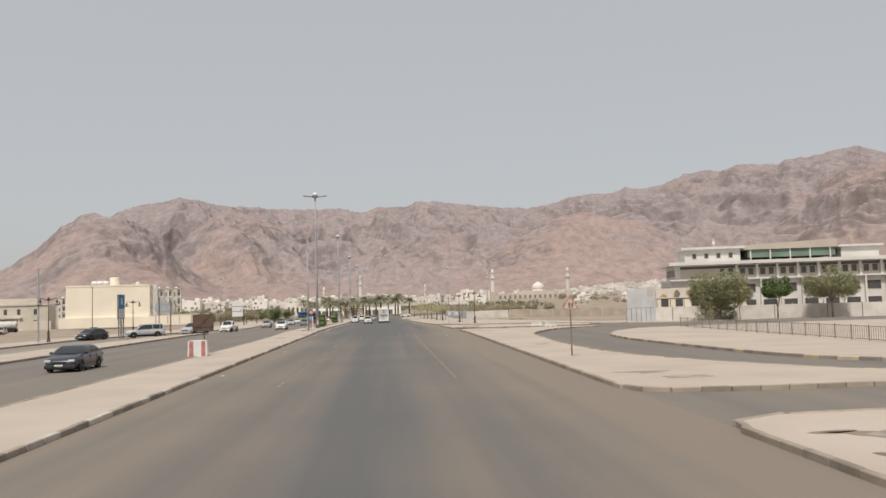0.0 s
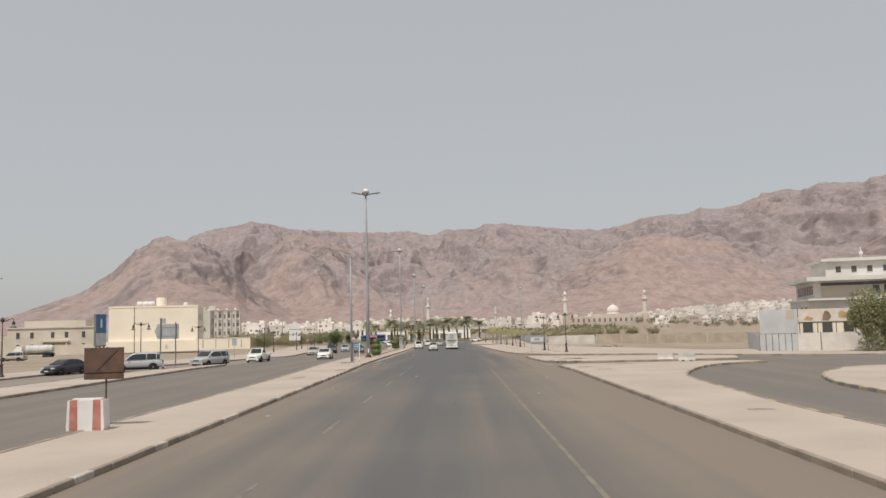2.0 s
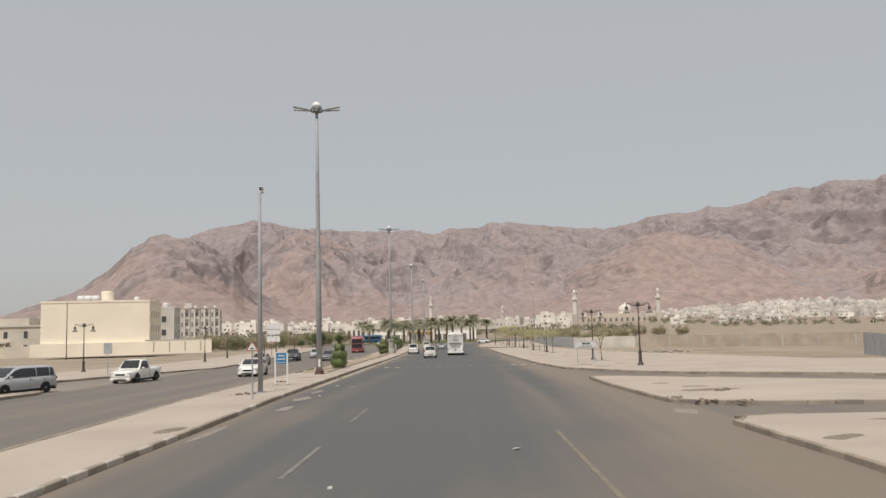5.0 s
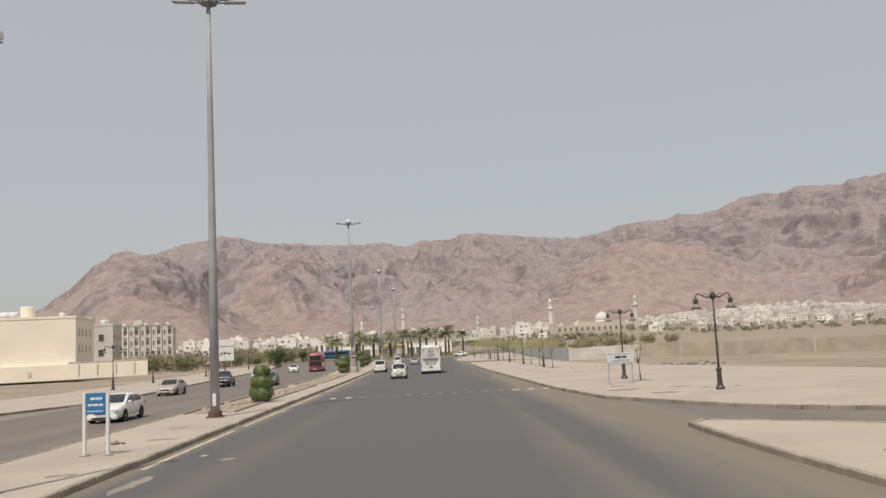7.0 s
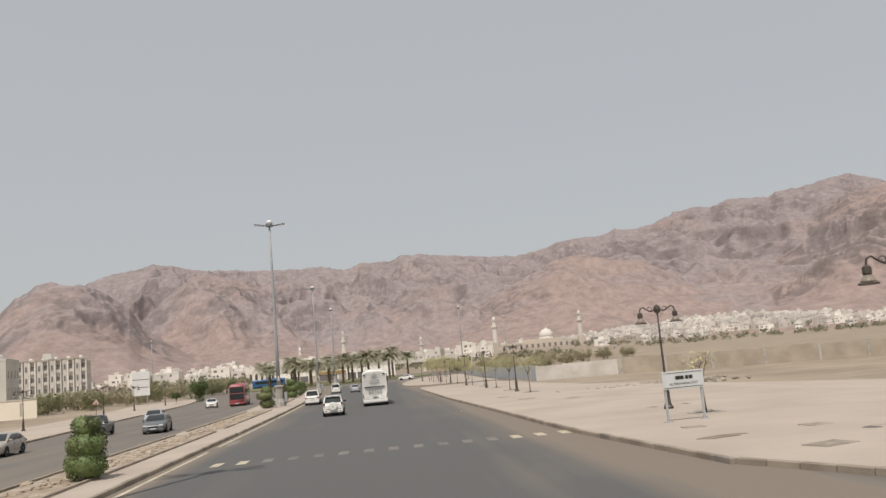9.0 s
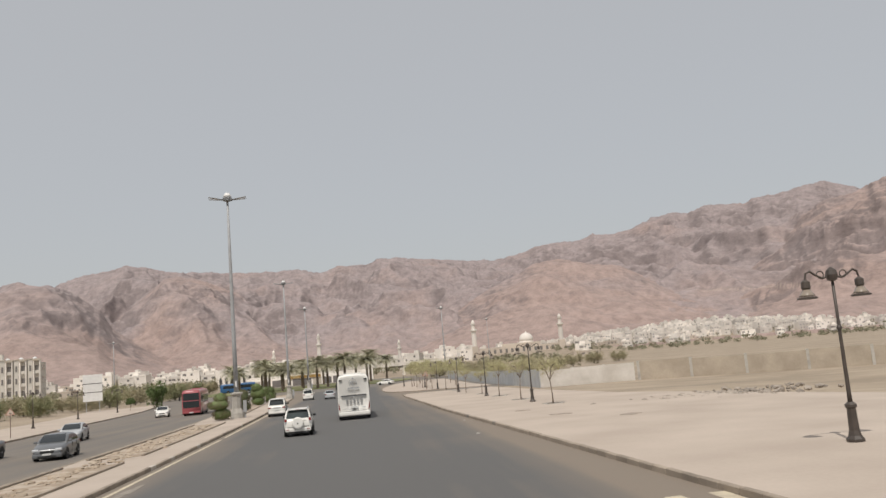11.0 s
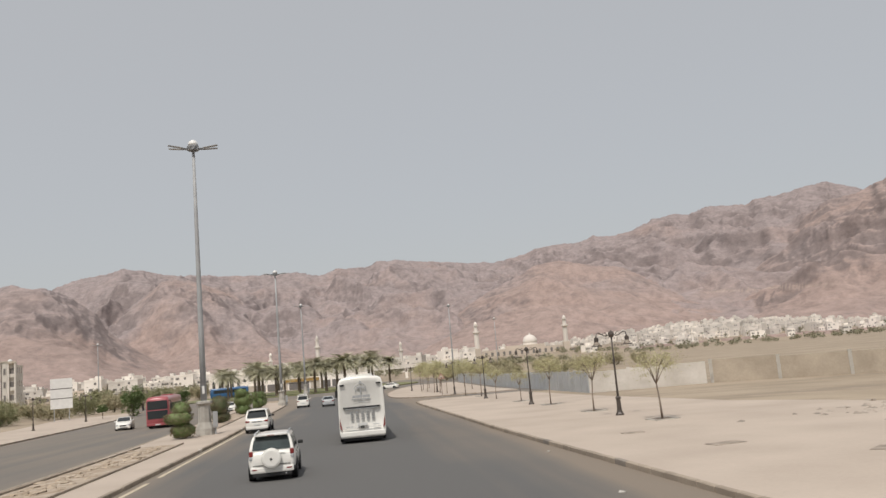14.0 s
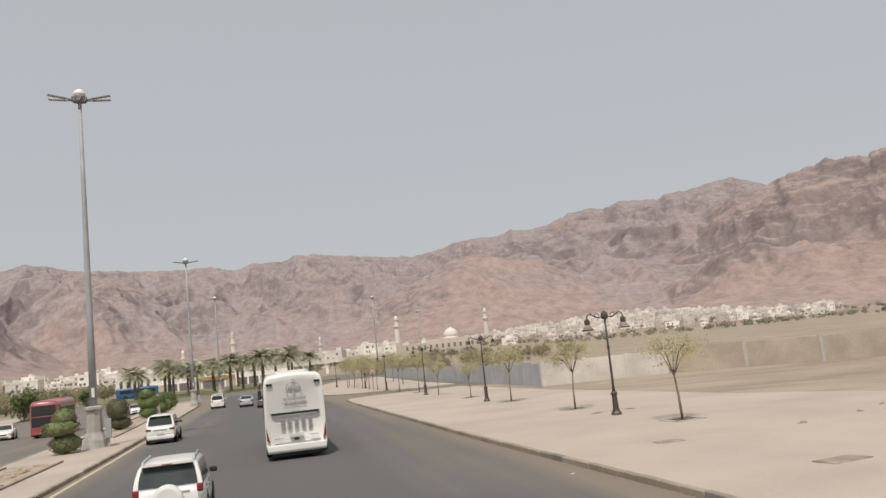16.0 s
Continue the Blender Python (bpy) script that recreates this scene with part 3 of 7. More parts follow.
STONES = {"plain": stone_mesh(KERB), "dark": stone_mesh(KERB_DARK), "yellow": stone_mesh(KERB_YELLOW), "white": stone_mesh(KERB_WHITE)}
for line, style in KERB_LINES:
    owner = tagged(new("kerb"), {"plain": "worn concrete kerb of the pavement", "yellow": "black and yellow painted kerb stones", "median": "faded black and white kerb of the median"}[style], "kerb", kind="structure")
    pts = [Vector((x, y, 0)) for x, y in line]
    seg = [(b - a).length for a, b in zip(pts, pts[1:])]
    total, at, count = sum(seg), 0.5, 0
    pitch = max(1.0, total / 298)
    while at < total - 0.3:
        d, i = at, 0
        while i < len(seg) - 1 and d > seg[i]:
            d -= seg[i]
            i += 1
        way = (pts[i + 1] - pts[i]).normalized()
        p = pts[i] + way * d
        kind = "plain"
        if style == "median":
            kind = ("dark" if (count // 2) % 2 else "white") if p.y < 42 and random.random() < 0.8 else ("white" if random.random() < 0.12 else "plain")
        elif style == "yellow":
            kind = ("yellow" if count % 2 else "dark") if random.random() < 0.6 else "plain"
        elif count % 3 == 1:
            kind = "dark" if random.random() < 0.15 else "plain"
        st = new("kerb_stone", STONES[kind])
        st.parent = owner
        st.matrix_basis = Matrix.LocRotScale((p.x, p.y, float(level(p.y) + dip(p.x, p.y)) + random.uniform(-0.008, 0.008)),
                                             Euler((0, 0, math.atan2(way.y, way.x) - math.pi / 2 + random.uniform(-0.012, 0.012))), (1, pitch, 1))
        at += pitch
        count += 1

# ---- road paint ----
def strip(name, x0, x1, y0, y1, mat, label, dz=0.006, lean=0.0):
    ys = np.linspace(y0, y1, max(2, int((y1 - y0) / 3) + 1))
    bm = bmesh.new()
    rows = [[bm.verts.new((x + lean * (y - y0), y, float(level(y)) + dz)) for x in (x0, x1)] for y in ys]
    for a, b in zip(rows, rows[1:]):
        bm.faces.new((a[0], a[1], b[1], b[0]))
    return tagged(finish(name, bm, mat), label, "road marking", kind="structure")


for y, run in ((34.5, 2.1), (43.2, 4.0), (56, 4.0), (67.3, 4.5), (78.2, 5), (89.3, 5), (100.5, 5)):
    strip("lane_dash", -3.4, -3.27, y, y + run, PAINT_WHITE, "worn white lane dash on the asphalt")
strip("edge_line", 4.17, 4.3, 36, 97, PAINT_YELLOW, "faded yellowish line along the side lane", lean=-0.009)
for y0, y1 in ((119.5, 131), (133, 160), (163, 190), (192, 230)):
    strip("edge_line", float(median_right(y0)) + 0.42, float(median_right(y0)) + 0.60, y0, y1, PAINT_CREAM, "pale yellow edge line beside the median kerb", lean=(float(median_right(y1)) - float(median_right(y0))) / (y1 - y0))
for k in range(15):
    x = -7.3 + k * 1.05
    strip("crossing_bar", x, x + 0.42, 151.9, 153.3, PAINT_CREAM if k in (0, 1, 12, 13, 14) else PAINT_WHITE, "worn pale bar of the pedestrian crossing")
for k, (x, y, s) in enumerate([(-6.6, 62, .16), (-6.9, 41, .2), (-2.0, 88, .14), (5.2, 70, .15), (6.9, 83, .12), (2.2, 93, .2), (-6.7, 113, .22), (5.4, 176, .15), (-6.4, 78, .15), (1.0, 66, .12), (6.1, 187, .1), (-7.2, 122, .2)]):
    s *= 0.55
    bm = box(-s, s, -s * 0.7, s * 0.7, 0.0, 0.03, bevel=0.008)
    for v in bm.verts:
        v.co.z += 0.03 * noise.noise(v.co * 9 + Vector((k, 0, 0)))
    ob = finish("litter", bm, material("litter_paper", (0.5, 0.47, 0.43), 0.8, 0.2, 0.2))
    ob.matrix_basis = pose(x, y, float(level(y)) + 0.012, 0, 0, k * 47)
    tagged(ob, "scrap of white litter lying on the asphalt", "litter", group="litter on the road")

STAIN = material("dried_cement", (0.30, 0.265, 0.22), 0.9, 0.3, 0.4, 9.0, tint=(0.2, 0.175, 0.15))
for x, y, w, l, r in ((-7.5, 116.6, 0.28, 1.5, 2), (-7.3, 111.6, 0.4, 1.7, -3), (-7.0, 106.3, 0.3, 1.2, 5), (-7.7, 98.0, 0.2, 2.2, 1), (-6.2, 121.0, 0.25, 0.4, 0), (-8.4, 141.5, 0.2, 1.6, 2), (-8.6, 165.0, 0.22, 2.0, 1), (9.0, 101.5, 0.5, 1.1, 12)):
    out = [(x + w * math.cos(a) * rngb.uniform(0.6, 1.15), y + l * math.sin(a) * rngb.uniform(0.7, 1.1)) for a in np.linspace(0, 2 * math.pi, 15)[:-1]]
    slab("cement_stain", out, 0.007, STAIN, 0.006, "pale dried cement stain on the asphalt", "stain")
for x, y in ((10.3, 104.0), (9.6, 105.6), (11.6, 103.2), (-10.9, 113.8), (-11.6, 126.0), (12.6, 109.0)):
    bm = bmesh.new()
    for k in range(14):
        q = rngb.uniform(0.03, 0.1)
        g = bmesh.ops.create_icosphere(bm, subdivisions=1, radius=q)
        off = Vector((rngb.normal(0, 0.3), rngb.normal(0, 0.18), q * 0.4))
        for v in g["verts"]:
            v.co = Vector((v.co.x * 1.3, v.co.y, v.co.z * 0.6)) + off
    ob = finish("broken_stones", bm, BROKEN)
    ob.matrix_basis = pose(x, y, float(level(y)) + 0.142, 0, 0, x * 50)
    tagged(ob, "small heap of broken paving stones and dirt", "rubble", kind="stuff")

# ---- utility covers and paving repairs on the pavements ----
COVER = material("cover_concrete", (0.365, 0.305, 0.25), 0.9, 0.3, 0.5, 12.0, 0.2)
for x, y, w, l, r in ((12.4, 139.8, 1.3, 0.9, 20), (11.6, 148, 0.8, 0.6, 0), (14.8, 145, 0.9, 0.7, 10), (13.0, 31.5, 1.8, 0.8, 5), (12.2, 33.5, 1.0, 0.5, 0), (12.6, 17.5, 1.8, 0.7, 30), (13.8, 15.2, 2.2, 0.8, 60),
                      (12.2, 112, 1.1, 0.7, 15), (11.2, 115, 0.8, 0.6, 0), (11.4, 183, 1.2, 0.7, 10), (14.0, 178, 1.0, 0.8, 40), (10.5, 190, 0.9, 0.5, 0), (-10.2, 127, 1.2, 0.5, 10), (-9.9, 118, 0.7, 0.5, 0), (-11.2, 132, 0.8, 0.6, 30), (12.3, 59, 0.9, 0.5, 4), (11.8, 89, 1.0, 0.6, 8)):
    bm = box(-w / 2, w / 2, -l / 2, l / 2, -0.06, 0.012, bevel=0.008)
    ob = finish("utility_cover", bm, COVER)
    ob.matrix_basis = pose(x, y, float(level(y)) + 0.14, 0, 0, r)
    tagged(ob, "sunken grey concrete utility cover in the paving", "utility cover", kind="structure")

# ---- metals and paints ----
GALV = material("galvanised_steel", (0.37, 0.375, 0.38), 0.65, 0.12, 1.0, 20.0, metal=0.1)
BLACK_IRON = material("black_cast_iron", (0.07, 0.055, 0.045), 0.5, 0.2, 0.4, 30.0)
SIGN_WHITE = material("sign_white", (0.72, 0.71, 0.69), 0.5, 0.06, 0.6)
SIGN_RED = material("sign_red", (0.40, 0.14, 0.11), 0.5, 0.1, 0.4)
SIGN_BLUE = material("sign_blue", (0.03, 0.17, 0.36), 0.45, 0.1, 0.5)
HOARD_GREY = material("sign_pale_print", (0.55, 0.57, 0.6), 0.6, 0.12, 0.5)
SIGN_BLACK = material("sign_black", (0.02, 0.02, 0.02), 0.5, 0.1, 0.5)
BROWN_POLE = material("brown_wood_pole", (0.17, 0.13, 0.1), 0.85, 0.25, 0.6, 12.0)
POST_GREY = material("dull_grey_post", (0.2, 0.19, 0.18), 0.7, 0.2, 0.6, 12.0)
SIGN_GREY = material("sign_back_grey", (0.42, 0.43, 0.44), 0.6, 0.1, 0.6)
RUST = material("rusty_brown_sheet", (0.085, 0.05, 0.038), 0.8, 0.3, 0.5, 9.0, 0.2, tint=(0.13, 0.075, 0.05))
CONCRETE = material("bare_concrete", (0.46, 0.43, 0.385), 0.9, 0.2, 0.8, 10.0, 0.3)
PALE_CONCRETE = material("pale_concrete", (0.56, 0.52, 0.465), 0.9, 0.2, 0.8, 10.0, 0.3)
LANTERN = material("lantern_glass", (0.27, 0.225, 0.18), 0.25, 0.1, 0.3)


FLOOD = material("floodlight_grey", (0.33, 0.335, 0.34), 0.5, 0.1, 0.5)
RING = material("mast_ring_grey", (0.2, 0.205, 0.21), 0.6, 0.15, 0.5)


# ---- high lighting masts ----
def high_mast(x, y, pedestal):
    z = float(level(y)) + 0.14
    t = thing("high_mast_light", x, y, z, 8, "tall grey steel lighting mast with floodlights on a ring", "street light", group="lighting masts")
    b0 = 0.0
    if pedestal:
        part("pedestal", lathe([(0.75, 0), (0.7, 0.5), (0.5, 1.0), (0.45, 2.3), (0.62, 2.45), (0.62, 2.6), (0.3, 2.65)], 8), CONCRETE, t, "flared concrete pedestal")
        b0 = 2.6
        part("control_box", box(0.62, 0.98, -0.25, 0.25, 0.55, 1.75, bevel=0.03), GALV, t, "grey metal control box")
        part("box_stand", box(0.72, 0.86, -0.1, 0.1, 0, 0.55), GALV, t)
    else:
        part("base_plate", box(-0.42, 0.42, -0.42, 0.42, 0, 0.06, bevel=0.01), RUST, t, "rusty bolted base plate")
        part("base_collar", lathe([(0.36, 0.06), (0.34, 0.3), (0.27, 0.36)], 12), RUST, t)
    h = 23.3 if pedestal else 22.3
    part("pole", tube([(0, 0, b0 + 0.02), (0, 0, h * 0.35), (0, 0, h * 0.7), (0, 0, h)], [0.25, 0.21, 0.155, 0.11], 14), GALV, t, smooth=True)
    part("service_door", box(-0.09, 0.09, -0.29, -0.22, b0 + 0.6, b0 + 1.2, bevel=0.01), SIGN_WHITE, t, "pale sticker on the access door")
    part("head_ring", lathe([(0.14, h - 0.5), (0.44, h - 0.42), (0.46, h - 0.1), (0.4, h), (0.2, h)], 16), RING, t, "grey head ring")
    part("cap", lathe([(0.4, h), (0.39, h + 0.16), (0.3, h + 0.34), (0.14, h + 0.45), (0.01, h + 0.48)], 16), SIGN_WHITE, t, "white domed cap", smooth=True)
    for deg in (14, -14, 166, 194):
        a = math.radians(deg)
        c, s = math.cos(a), math.sin(a)
        lamp = part("floodlight", box(0.45, 1.6, -0.17, 0.17, -0.035, 0.035, bevel=0.02), FLOOD, t, "flat grey floodlight")
        lamp.matrix_basis = Matrix.Translation((0, 0, h - 0.3)) @ Matrix.Rotation(a, 4, 'Z') @ Matrix.Translation((0.4, 0, 0)) @ Matrix.Rotation(math.radians(-7), 4, 'Y')
        part("bracket", tube([(0.4 * c, 0.4 * s, h - 0.3), (1.0 * c, 1.0 * s, h - 0.23)], 0.05, 6), RING, t)
    for deg in range(0, 360, 45):
        a = math.radians(deg)
        part("ring_strut", tube([(0.46 * math.cos(a), 0.46 * math.sin(a), h - 0.42), (0.5 * math.cos(a + 0.4), 0.5 * math.sin(a + 0.4), h - 0.08)], 0.03, 5), GALV, t)
    return t


high_mast(-11.15, 137.75, False)
mast_b = high_mast(-13.0, 222.2, True)
for x, y in ((-14.2, 302), (-14.5, 374), (29.5, 415), (-98, 480), (62, 520)):
    copy_thing(mast_b, pose(x, y, float(level(y)) + 0.1, 0, 0, 6 + (y % 20)))


# ---- ornamental twin lanterns ----
def twin_lamp(x, y, rz=0, green=False):
    z = float(level(y)) + 0.13
    t = thing("twin_lantern_post", x, y, z, rz, "black cast-iron lamp post with two hanging lanterns", "street lamp", group="ornamental lamp posts")
    part("base", lathe([(0.26, 0), (0.26, 0.1), (0.19, 0.2), (0.15, 0.35), (0.13, 1.0), (0.17, 1.05), (0.17, 1.12), (0.09, 1.2)], 8), BLACK_IRON, t)
    part("shaft", tube([(0, 0, 1.15), (0, 0, 1.5), (0, 0, 3.4), (0, 0, 5.0)], [0.075, 0.065, 0.05, 0.045], 10), BLACK_IRON, t, smooth=True)
    part("collar", lathe([(0.08, 3.4), (0.085, 3.46), (0.06, 3.52)], 10), BLACK_IRON, t)
    part("boss", lathe([(0.02, 4.86), (0.15, 4.92), (0.19, 5.08), (0.15, 5.22), (0.03, 5.32)], 12), BLACK_IRON, t)
    for s in (-1, 1):
        arm = [(s * 0.12, 0, 5.05), (s * 0.35, 0, 4.98), (s * 0.6, 0, 5.1), (s * 0.78, 0, 5.22), (s * 0.93, 0, 5.16), (s * 0.98, 0, 4.98)]
        part("arm", tube(arm, 0.035, 7), BLACK_IRON, t)
        scroll = [(s * (0.42 + 0.13 * math.cos(a)), 0, 5.1 + 0.11 * math.sin(a)) for a in np.linspace(0, 5.2, 9)]
        part("scroll", tube(scroll, 0.02, 5), BLACK_IRON, t)
        lan = part("lantern", lathe([(0.03, 4.98), (0.13, 4.9), (0.14, 4.72), (0.1, 4.66)], 10, (s * 0.98, 0, 0)), BLACK_IRON, t)
        part("globe", lathe([(0.1, 4.68), (0.2, 4.52), (0.24, 4.46)], 10, (s * 0.98, 0, 0)), LANTERN, lan, "pale lantern glass", smooth=True)
        part("rim", lathe([(0.27, 4.44), (0.3, 4.42), (0.3, 4.38), (0.26, 4.37)], 12, (s * 0.98, 0, 0)), BLACK_IRON, lan)
    return t


lamp1 = twin_lamp(15.5, 140.3, 4)
for x, y, r in ((14.35, 158.4, 8), (13.6, 201.2, 5), (13.3, 223.6, 6), (13.1, 247, 6), (13.0, 275.6, 9), (12.8, 300, 9), (9.8, 322, 20),
                (-39.5, 132, 4), (-41.2, 160, 5), (-38.8, 194.4, 8), (-42.6, 219, 8), (-43.5, 250, 10), (-48.8, 284, 10), (-49.5, 310, 12), (-52.5, 362, 12), (-64, 385, 12), (-39.8, 101, 3)):
    post = copy_thing(lamp1, pose(x, y, float(level(y)) + 0.12, 0, 0, r))
    post.scale = (0.95, 0.95, 0.9) if y > 195 else (1, 1, 1)


# ---- road signs ----
def prism(outline, y0, y1):
    """A plate of the given outline in x and z, between two depths."""
    bm = bmesh.new()
    a = [bm.verts.new((x, y0, z)) for x, z in outline]
    b = [bm.verts.new((x, y1, z)) for x, z in outline]
    bm.faces.new(a)
    bm.faces.new(b[::-1])
    n = len(outline)
    for i in range(n):
        bm.faces.new((a[i], b[i], b[(i + 1) % n], a[(i + 1) % n]))
    bmesh.ops.recalc_face_normals(bm, faces=bm.faces)
    return bm


def tri(cx, z0, w, h):
    return [(cx - w / 2, z0), (cx + w / 2, z0), (cx, z0 + h)]


FADED_RED = material("sun_bleached_red", (0.42, 0.2, 0.155), 0.7, 0.3, 2.0, 9.0, tint=(0.5, 0.3, 0.24))
FADED_WHITE = material("sun_bleached_white", (0.55, 0.47, 0.39), 0.75, 0.2, 2.0, 9.0, tint=(0.48, 0.39, 0.31))
FADED_BLACK = material("sun_bleached_black", (0.17, 0.135, 0.115), 0.75, 0.3, 2.0, 9.0)


def warning_sign(x, y, rz, top, w, symbol, rusty=True):
    z = float(level(y)) + 0.14
    t = thing("warning_sign", x, y, z, rz, "sun-bleached red-edged triangular warning sign on a thin rusty post" if rusty else "faded triangular warning sign on a thin grey post", "road sign")
    h = w * 0.8
    part("post", tube([(0, 0.03, 0), (0, 0.03, top - 0.1)], 0.04, 8), material("rusty_post", (0.24, 0.17, 0.135), 0.8, 0.3, 0.6) if rusty else GALV, t)
    part("post_foot", lathe([(0.11, 0), (0.1, 0.03), (0.05, 0.05)], 10, (0, 0.03, 0)), CONCRETE, t)
    part("plate", prism(tri(0, top - h, w, h), 0.0, 0.012), FADED_RED if rusty else SIGN_RED, t, "red triangular plate")
    part("panel", prism(tri(0, top - h * 0.9, w * 0.72, h * 0.72), -0.006, -0.001), FADED_WHITE if rusty else SIGN_WHITE, t, "white inner triangle")
    base = top - h * 0.86
    if symbol == "pair":
        for s in (-0.09, 0.07):
            part("symbol", prism([(s * w, base), (s * w + 0.09 * w, base), (s * w + 0.11 * w, base + 0.2 * w), (s * w + 0.045 * w, base + 0.33 * w), (s * w - 0.02 * w, base + 0.2 * w)], -0.011, -0.007), FADED_BLACK if rusty else SIGN_BLACK, t, "black upright symbol")
    else:
        part("symbol", prism([(-0.2 * w, base + 0.02), (0.2 * w, base + 0.02), (0.12 * w, base + 0.1 * w), (0.0, base + 0.17 * w), (-0.12 * w, base + 0.1 * w)], -0.011, -0.007), FADED_BLACK if rusty else SIGN_BLACK, t, "black hump symbol")
    return t


warning_sign(11.35, 44.8, -8, 3.38, 1.0, "pair")
warning_sign(-9.45, 110.2, 0, 2.8, 0.62, "hump", False)
warning_sign(10.6, 270, -4, 3.2, 1.0, "hump")
warning_sign(-35.2, 222, 12, 3.0, 0.9, "hump")


def bars(parent, mat, x0, x1, z, h, y, gaps, name="lettering"):
    """Lines of writing too small to read, as plain bars."""
    xs = x0
    for frac in gaps:
        w = (x1 - x0) * frac
        part(name, box(xs, xs + w * 0.86, y, y + 0.004, z, z + h), mat, parent)
        xs += w


st = thing("street_name_sign", -10.9, 122.5, float(level(122)) + 0.14, -4, "small blue street-name sign on two white posts", "road sign")
part("post", box(-0.36, -0.26, -0.05, 0.05, 0, 2.02, bevel=0.015), SIGN_WHITE, st, "white square post")
part("post", box(0.42, 0.52, -0.05, 0.05, 0, 1.98, bevel=0.015), SIGN_WHITE, st, "white square post")
part("post_foot", box(-0.45, -0.17, -0.12, 0.12, 0, 0.05, bevel=0.01), CONCRETE, st)
part("post_foot", box(0.33, 0.61, -0.12, 0.12, 0, 0.05, bevel=0.01), CONCRETE, st)
part("panel", box(-0.26, 0.42, -0.03, 0.03, 1.32, 2.0, bevel=0.015), SIGN_BLUE, st, "blue enamel panel")
bars(st, SIGN_WHITE, -0.1, 0.3, 1.78, 0.08, -0.036, (0.5, 0.3, 0.2))
bars(st, SIGN_WHITE, -0.18, 0.34, 1.58, 0.07, -0.036, (0.3, 0.4, 0.3))
bars(st, SIGN_WHITE, -0.2, 0.36, 1.4, 0.03, -0.036, (0.25, 0.25, 0.5))

ds = thing("district_sign", 12.5, 151.0, float(level(151)) + 0.13, 5, "wide pale district-name board on two grey posts", "road sign")
for s in (-0.82, 0.8):
    part("post", box(s - 0.045, s + 0.045, -0.04, 0.04, 0, 2.06, bevel=0.01), SIGN_GREY, ds)
    part("post_foot", box(s - 0.16, s + 0.16, -0.12, 0.12, 0, 0.03), SIGN_GREY, ds)
part("panel", box(-0.92, 0.92, -0.09, -0.04, 1.32, 2.06, bevel=0.02), material("sign_pale_grey", (0.58, 0.595, 0.59), 0.6, 0.08, 0.6), ds, "pale board with a thin frame")
part("frame_line", box(-0.86, 0.86, -0.098, -0.091, 1.98, 2.0), SIGN_BLACK, ds)
part("frame_line", box(-0.86, 0.86, -0.098, -0.091, 1.38, 1.4), SIGN_BLACK, ds)
bars(ds, SIGN_BLACK, -0.35, 0.45, 1.71, 0.15, -0.098, (0.55, 0.2, 0.25))


def writing(parent, words, x, y, z, size, mat):
    """Words in the built-in font, standing on the front of a board."""
    cu = bpy.data.curves.new("lettering", 'FONT')
    cu.body, cu.size, cu.align_x, cu.extrude = words, size, 'CENTER', 0.003
    ob = bpy.data.objects.new("lettering", cu)
    me = bpy.data.meshes.new_from_object(ob)
    bpy.data.objects.remove(ob)
    me.materials.append(mat)
    ob = new("lettering", me)
    ob.parent = parent
    ob.matrix_basis = pose(x, y, z, 90)
    return ob


writing(ds, "AL SHUHADA DIST", 0, -0.095, 1.49, 0.15, SIGN_BLACK)

cp = thing("camera_pole", -10.32, 115.2, float(level(115)) + 0.14, 0, "tall slim grey pole carrying a small traffic camera", "camera pole")
part("base_plate", box(-0.25, 0.25, -0.25, 0.25, 0, 0.04), GALV, cp)
part("pole", tube([(0, 0, 0.03), (0, 0, 6), (0, 0, 11.3)], [0.14, 0.11, 0.07], 12), GALV, cp, smooth=True)
cam_box = part("camera_housing", box(0.05, 0.22, -0.3, 0.1, 11.05, 11.25, bevel=0.04), SIGN_WHITE, cp, "white traffic camera")
part("lens_hood", box(0.07, 0.2, -0.36, -0.29, 11.08, 11.22), SIGN_BLACK, cam_box)
part("camera_arm", tube([(0, 0, 10.95), (0.25, -0.05, 10.95)], 0.03, 6), GALV, cp)

# warning board on a red and white barrier, on the median
FADED_RED = material("faded_red_plastic", (0.40, 0.12, 0.095), 0.7, 0.2, 0.4, 6.0, tint=(0.48, 0.22, 0.18))
bb = thing("plastic_barrier", -11.95, 57.5, 0.14, 3, "red and white striped plastic road barrier", "barrier")
prof = [(-0.64, 0), (0.64, 0), (0.66, 0.12), (0.62, 1.06), (-0.62, 1.06), (-0.66, 0.12)]
part("body", prism(prof, -0.28, 0.28), SIGN_WHITE, bb, "white plastic block")
part("stripe", prism([(-0.55, 0.02), (-0.26, 0.02), (-0.28, 1.065), (-0.53, 1.065)], -0.295, 0.295), FADED_RED, bb, "red painted stripe")
part("stripe", prism([(0.26, 0.02), (0.55, 0.02), (0.53, 1.065), (0.28, 1.065)], -0.295, 0.295), FADED_RED, bb, "red painted stripe")
part("top_ridge", box(-0.5, 0.5, -0.12, 0.12, 1.055, 1.12, bevel=0.02), SIGN_WHITE, bb)
bo = thing("sheet_metal_board", -11.8, 58.4, 0.14, 3, "rusty brown back of a sheet-metal board on a post", "road sign")
part("post", tube([(0.05, 0.1, 0), (0.05, 0.1, 2.9)], 0.035, 8), RUST, bo)
part("panel", box(-0.72, 0.72, -0.02, 0.02, 1.72, 2.88), RUST, bo, "brown rusty panel")
part("rib", box(-0.72, 0.72, -0.05, -0.022, 1.98, 2.03), RUST, bo)
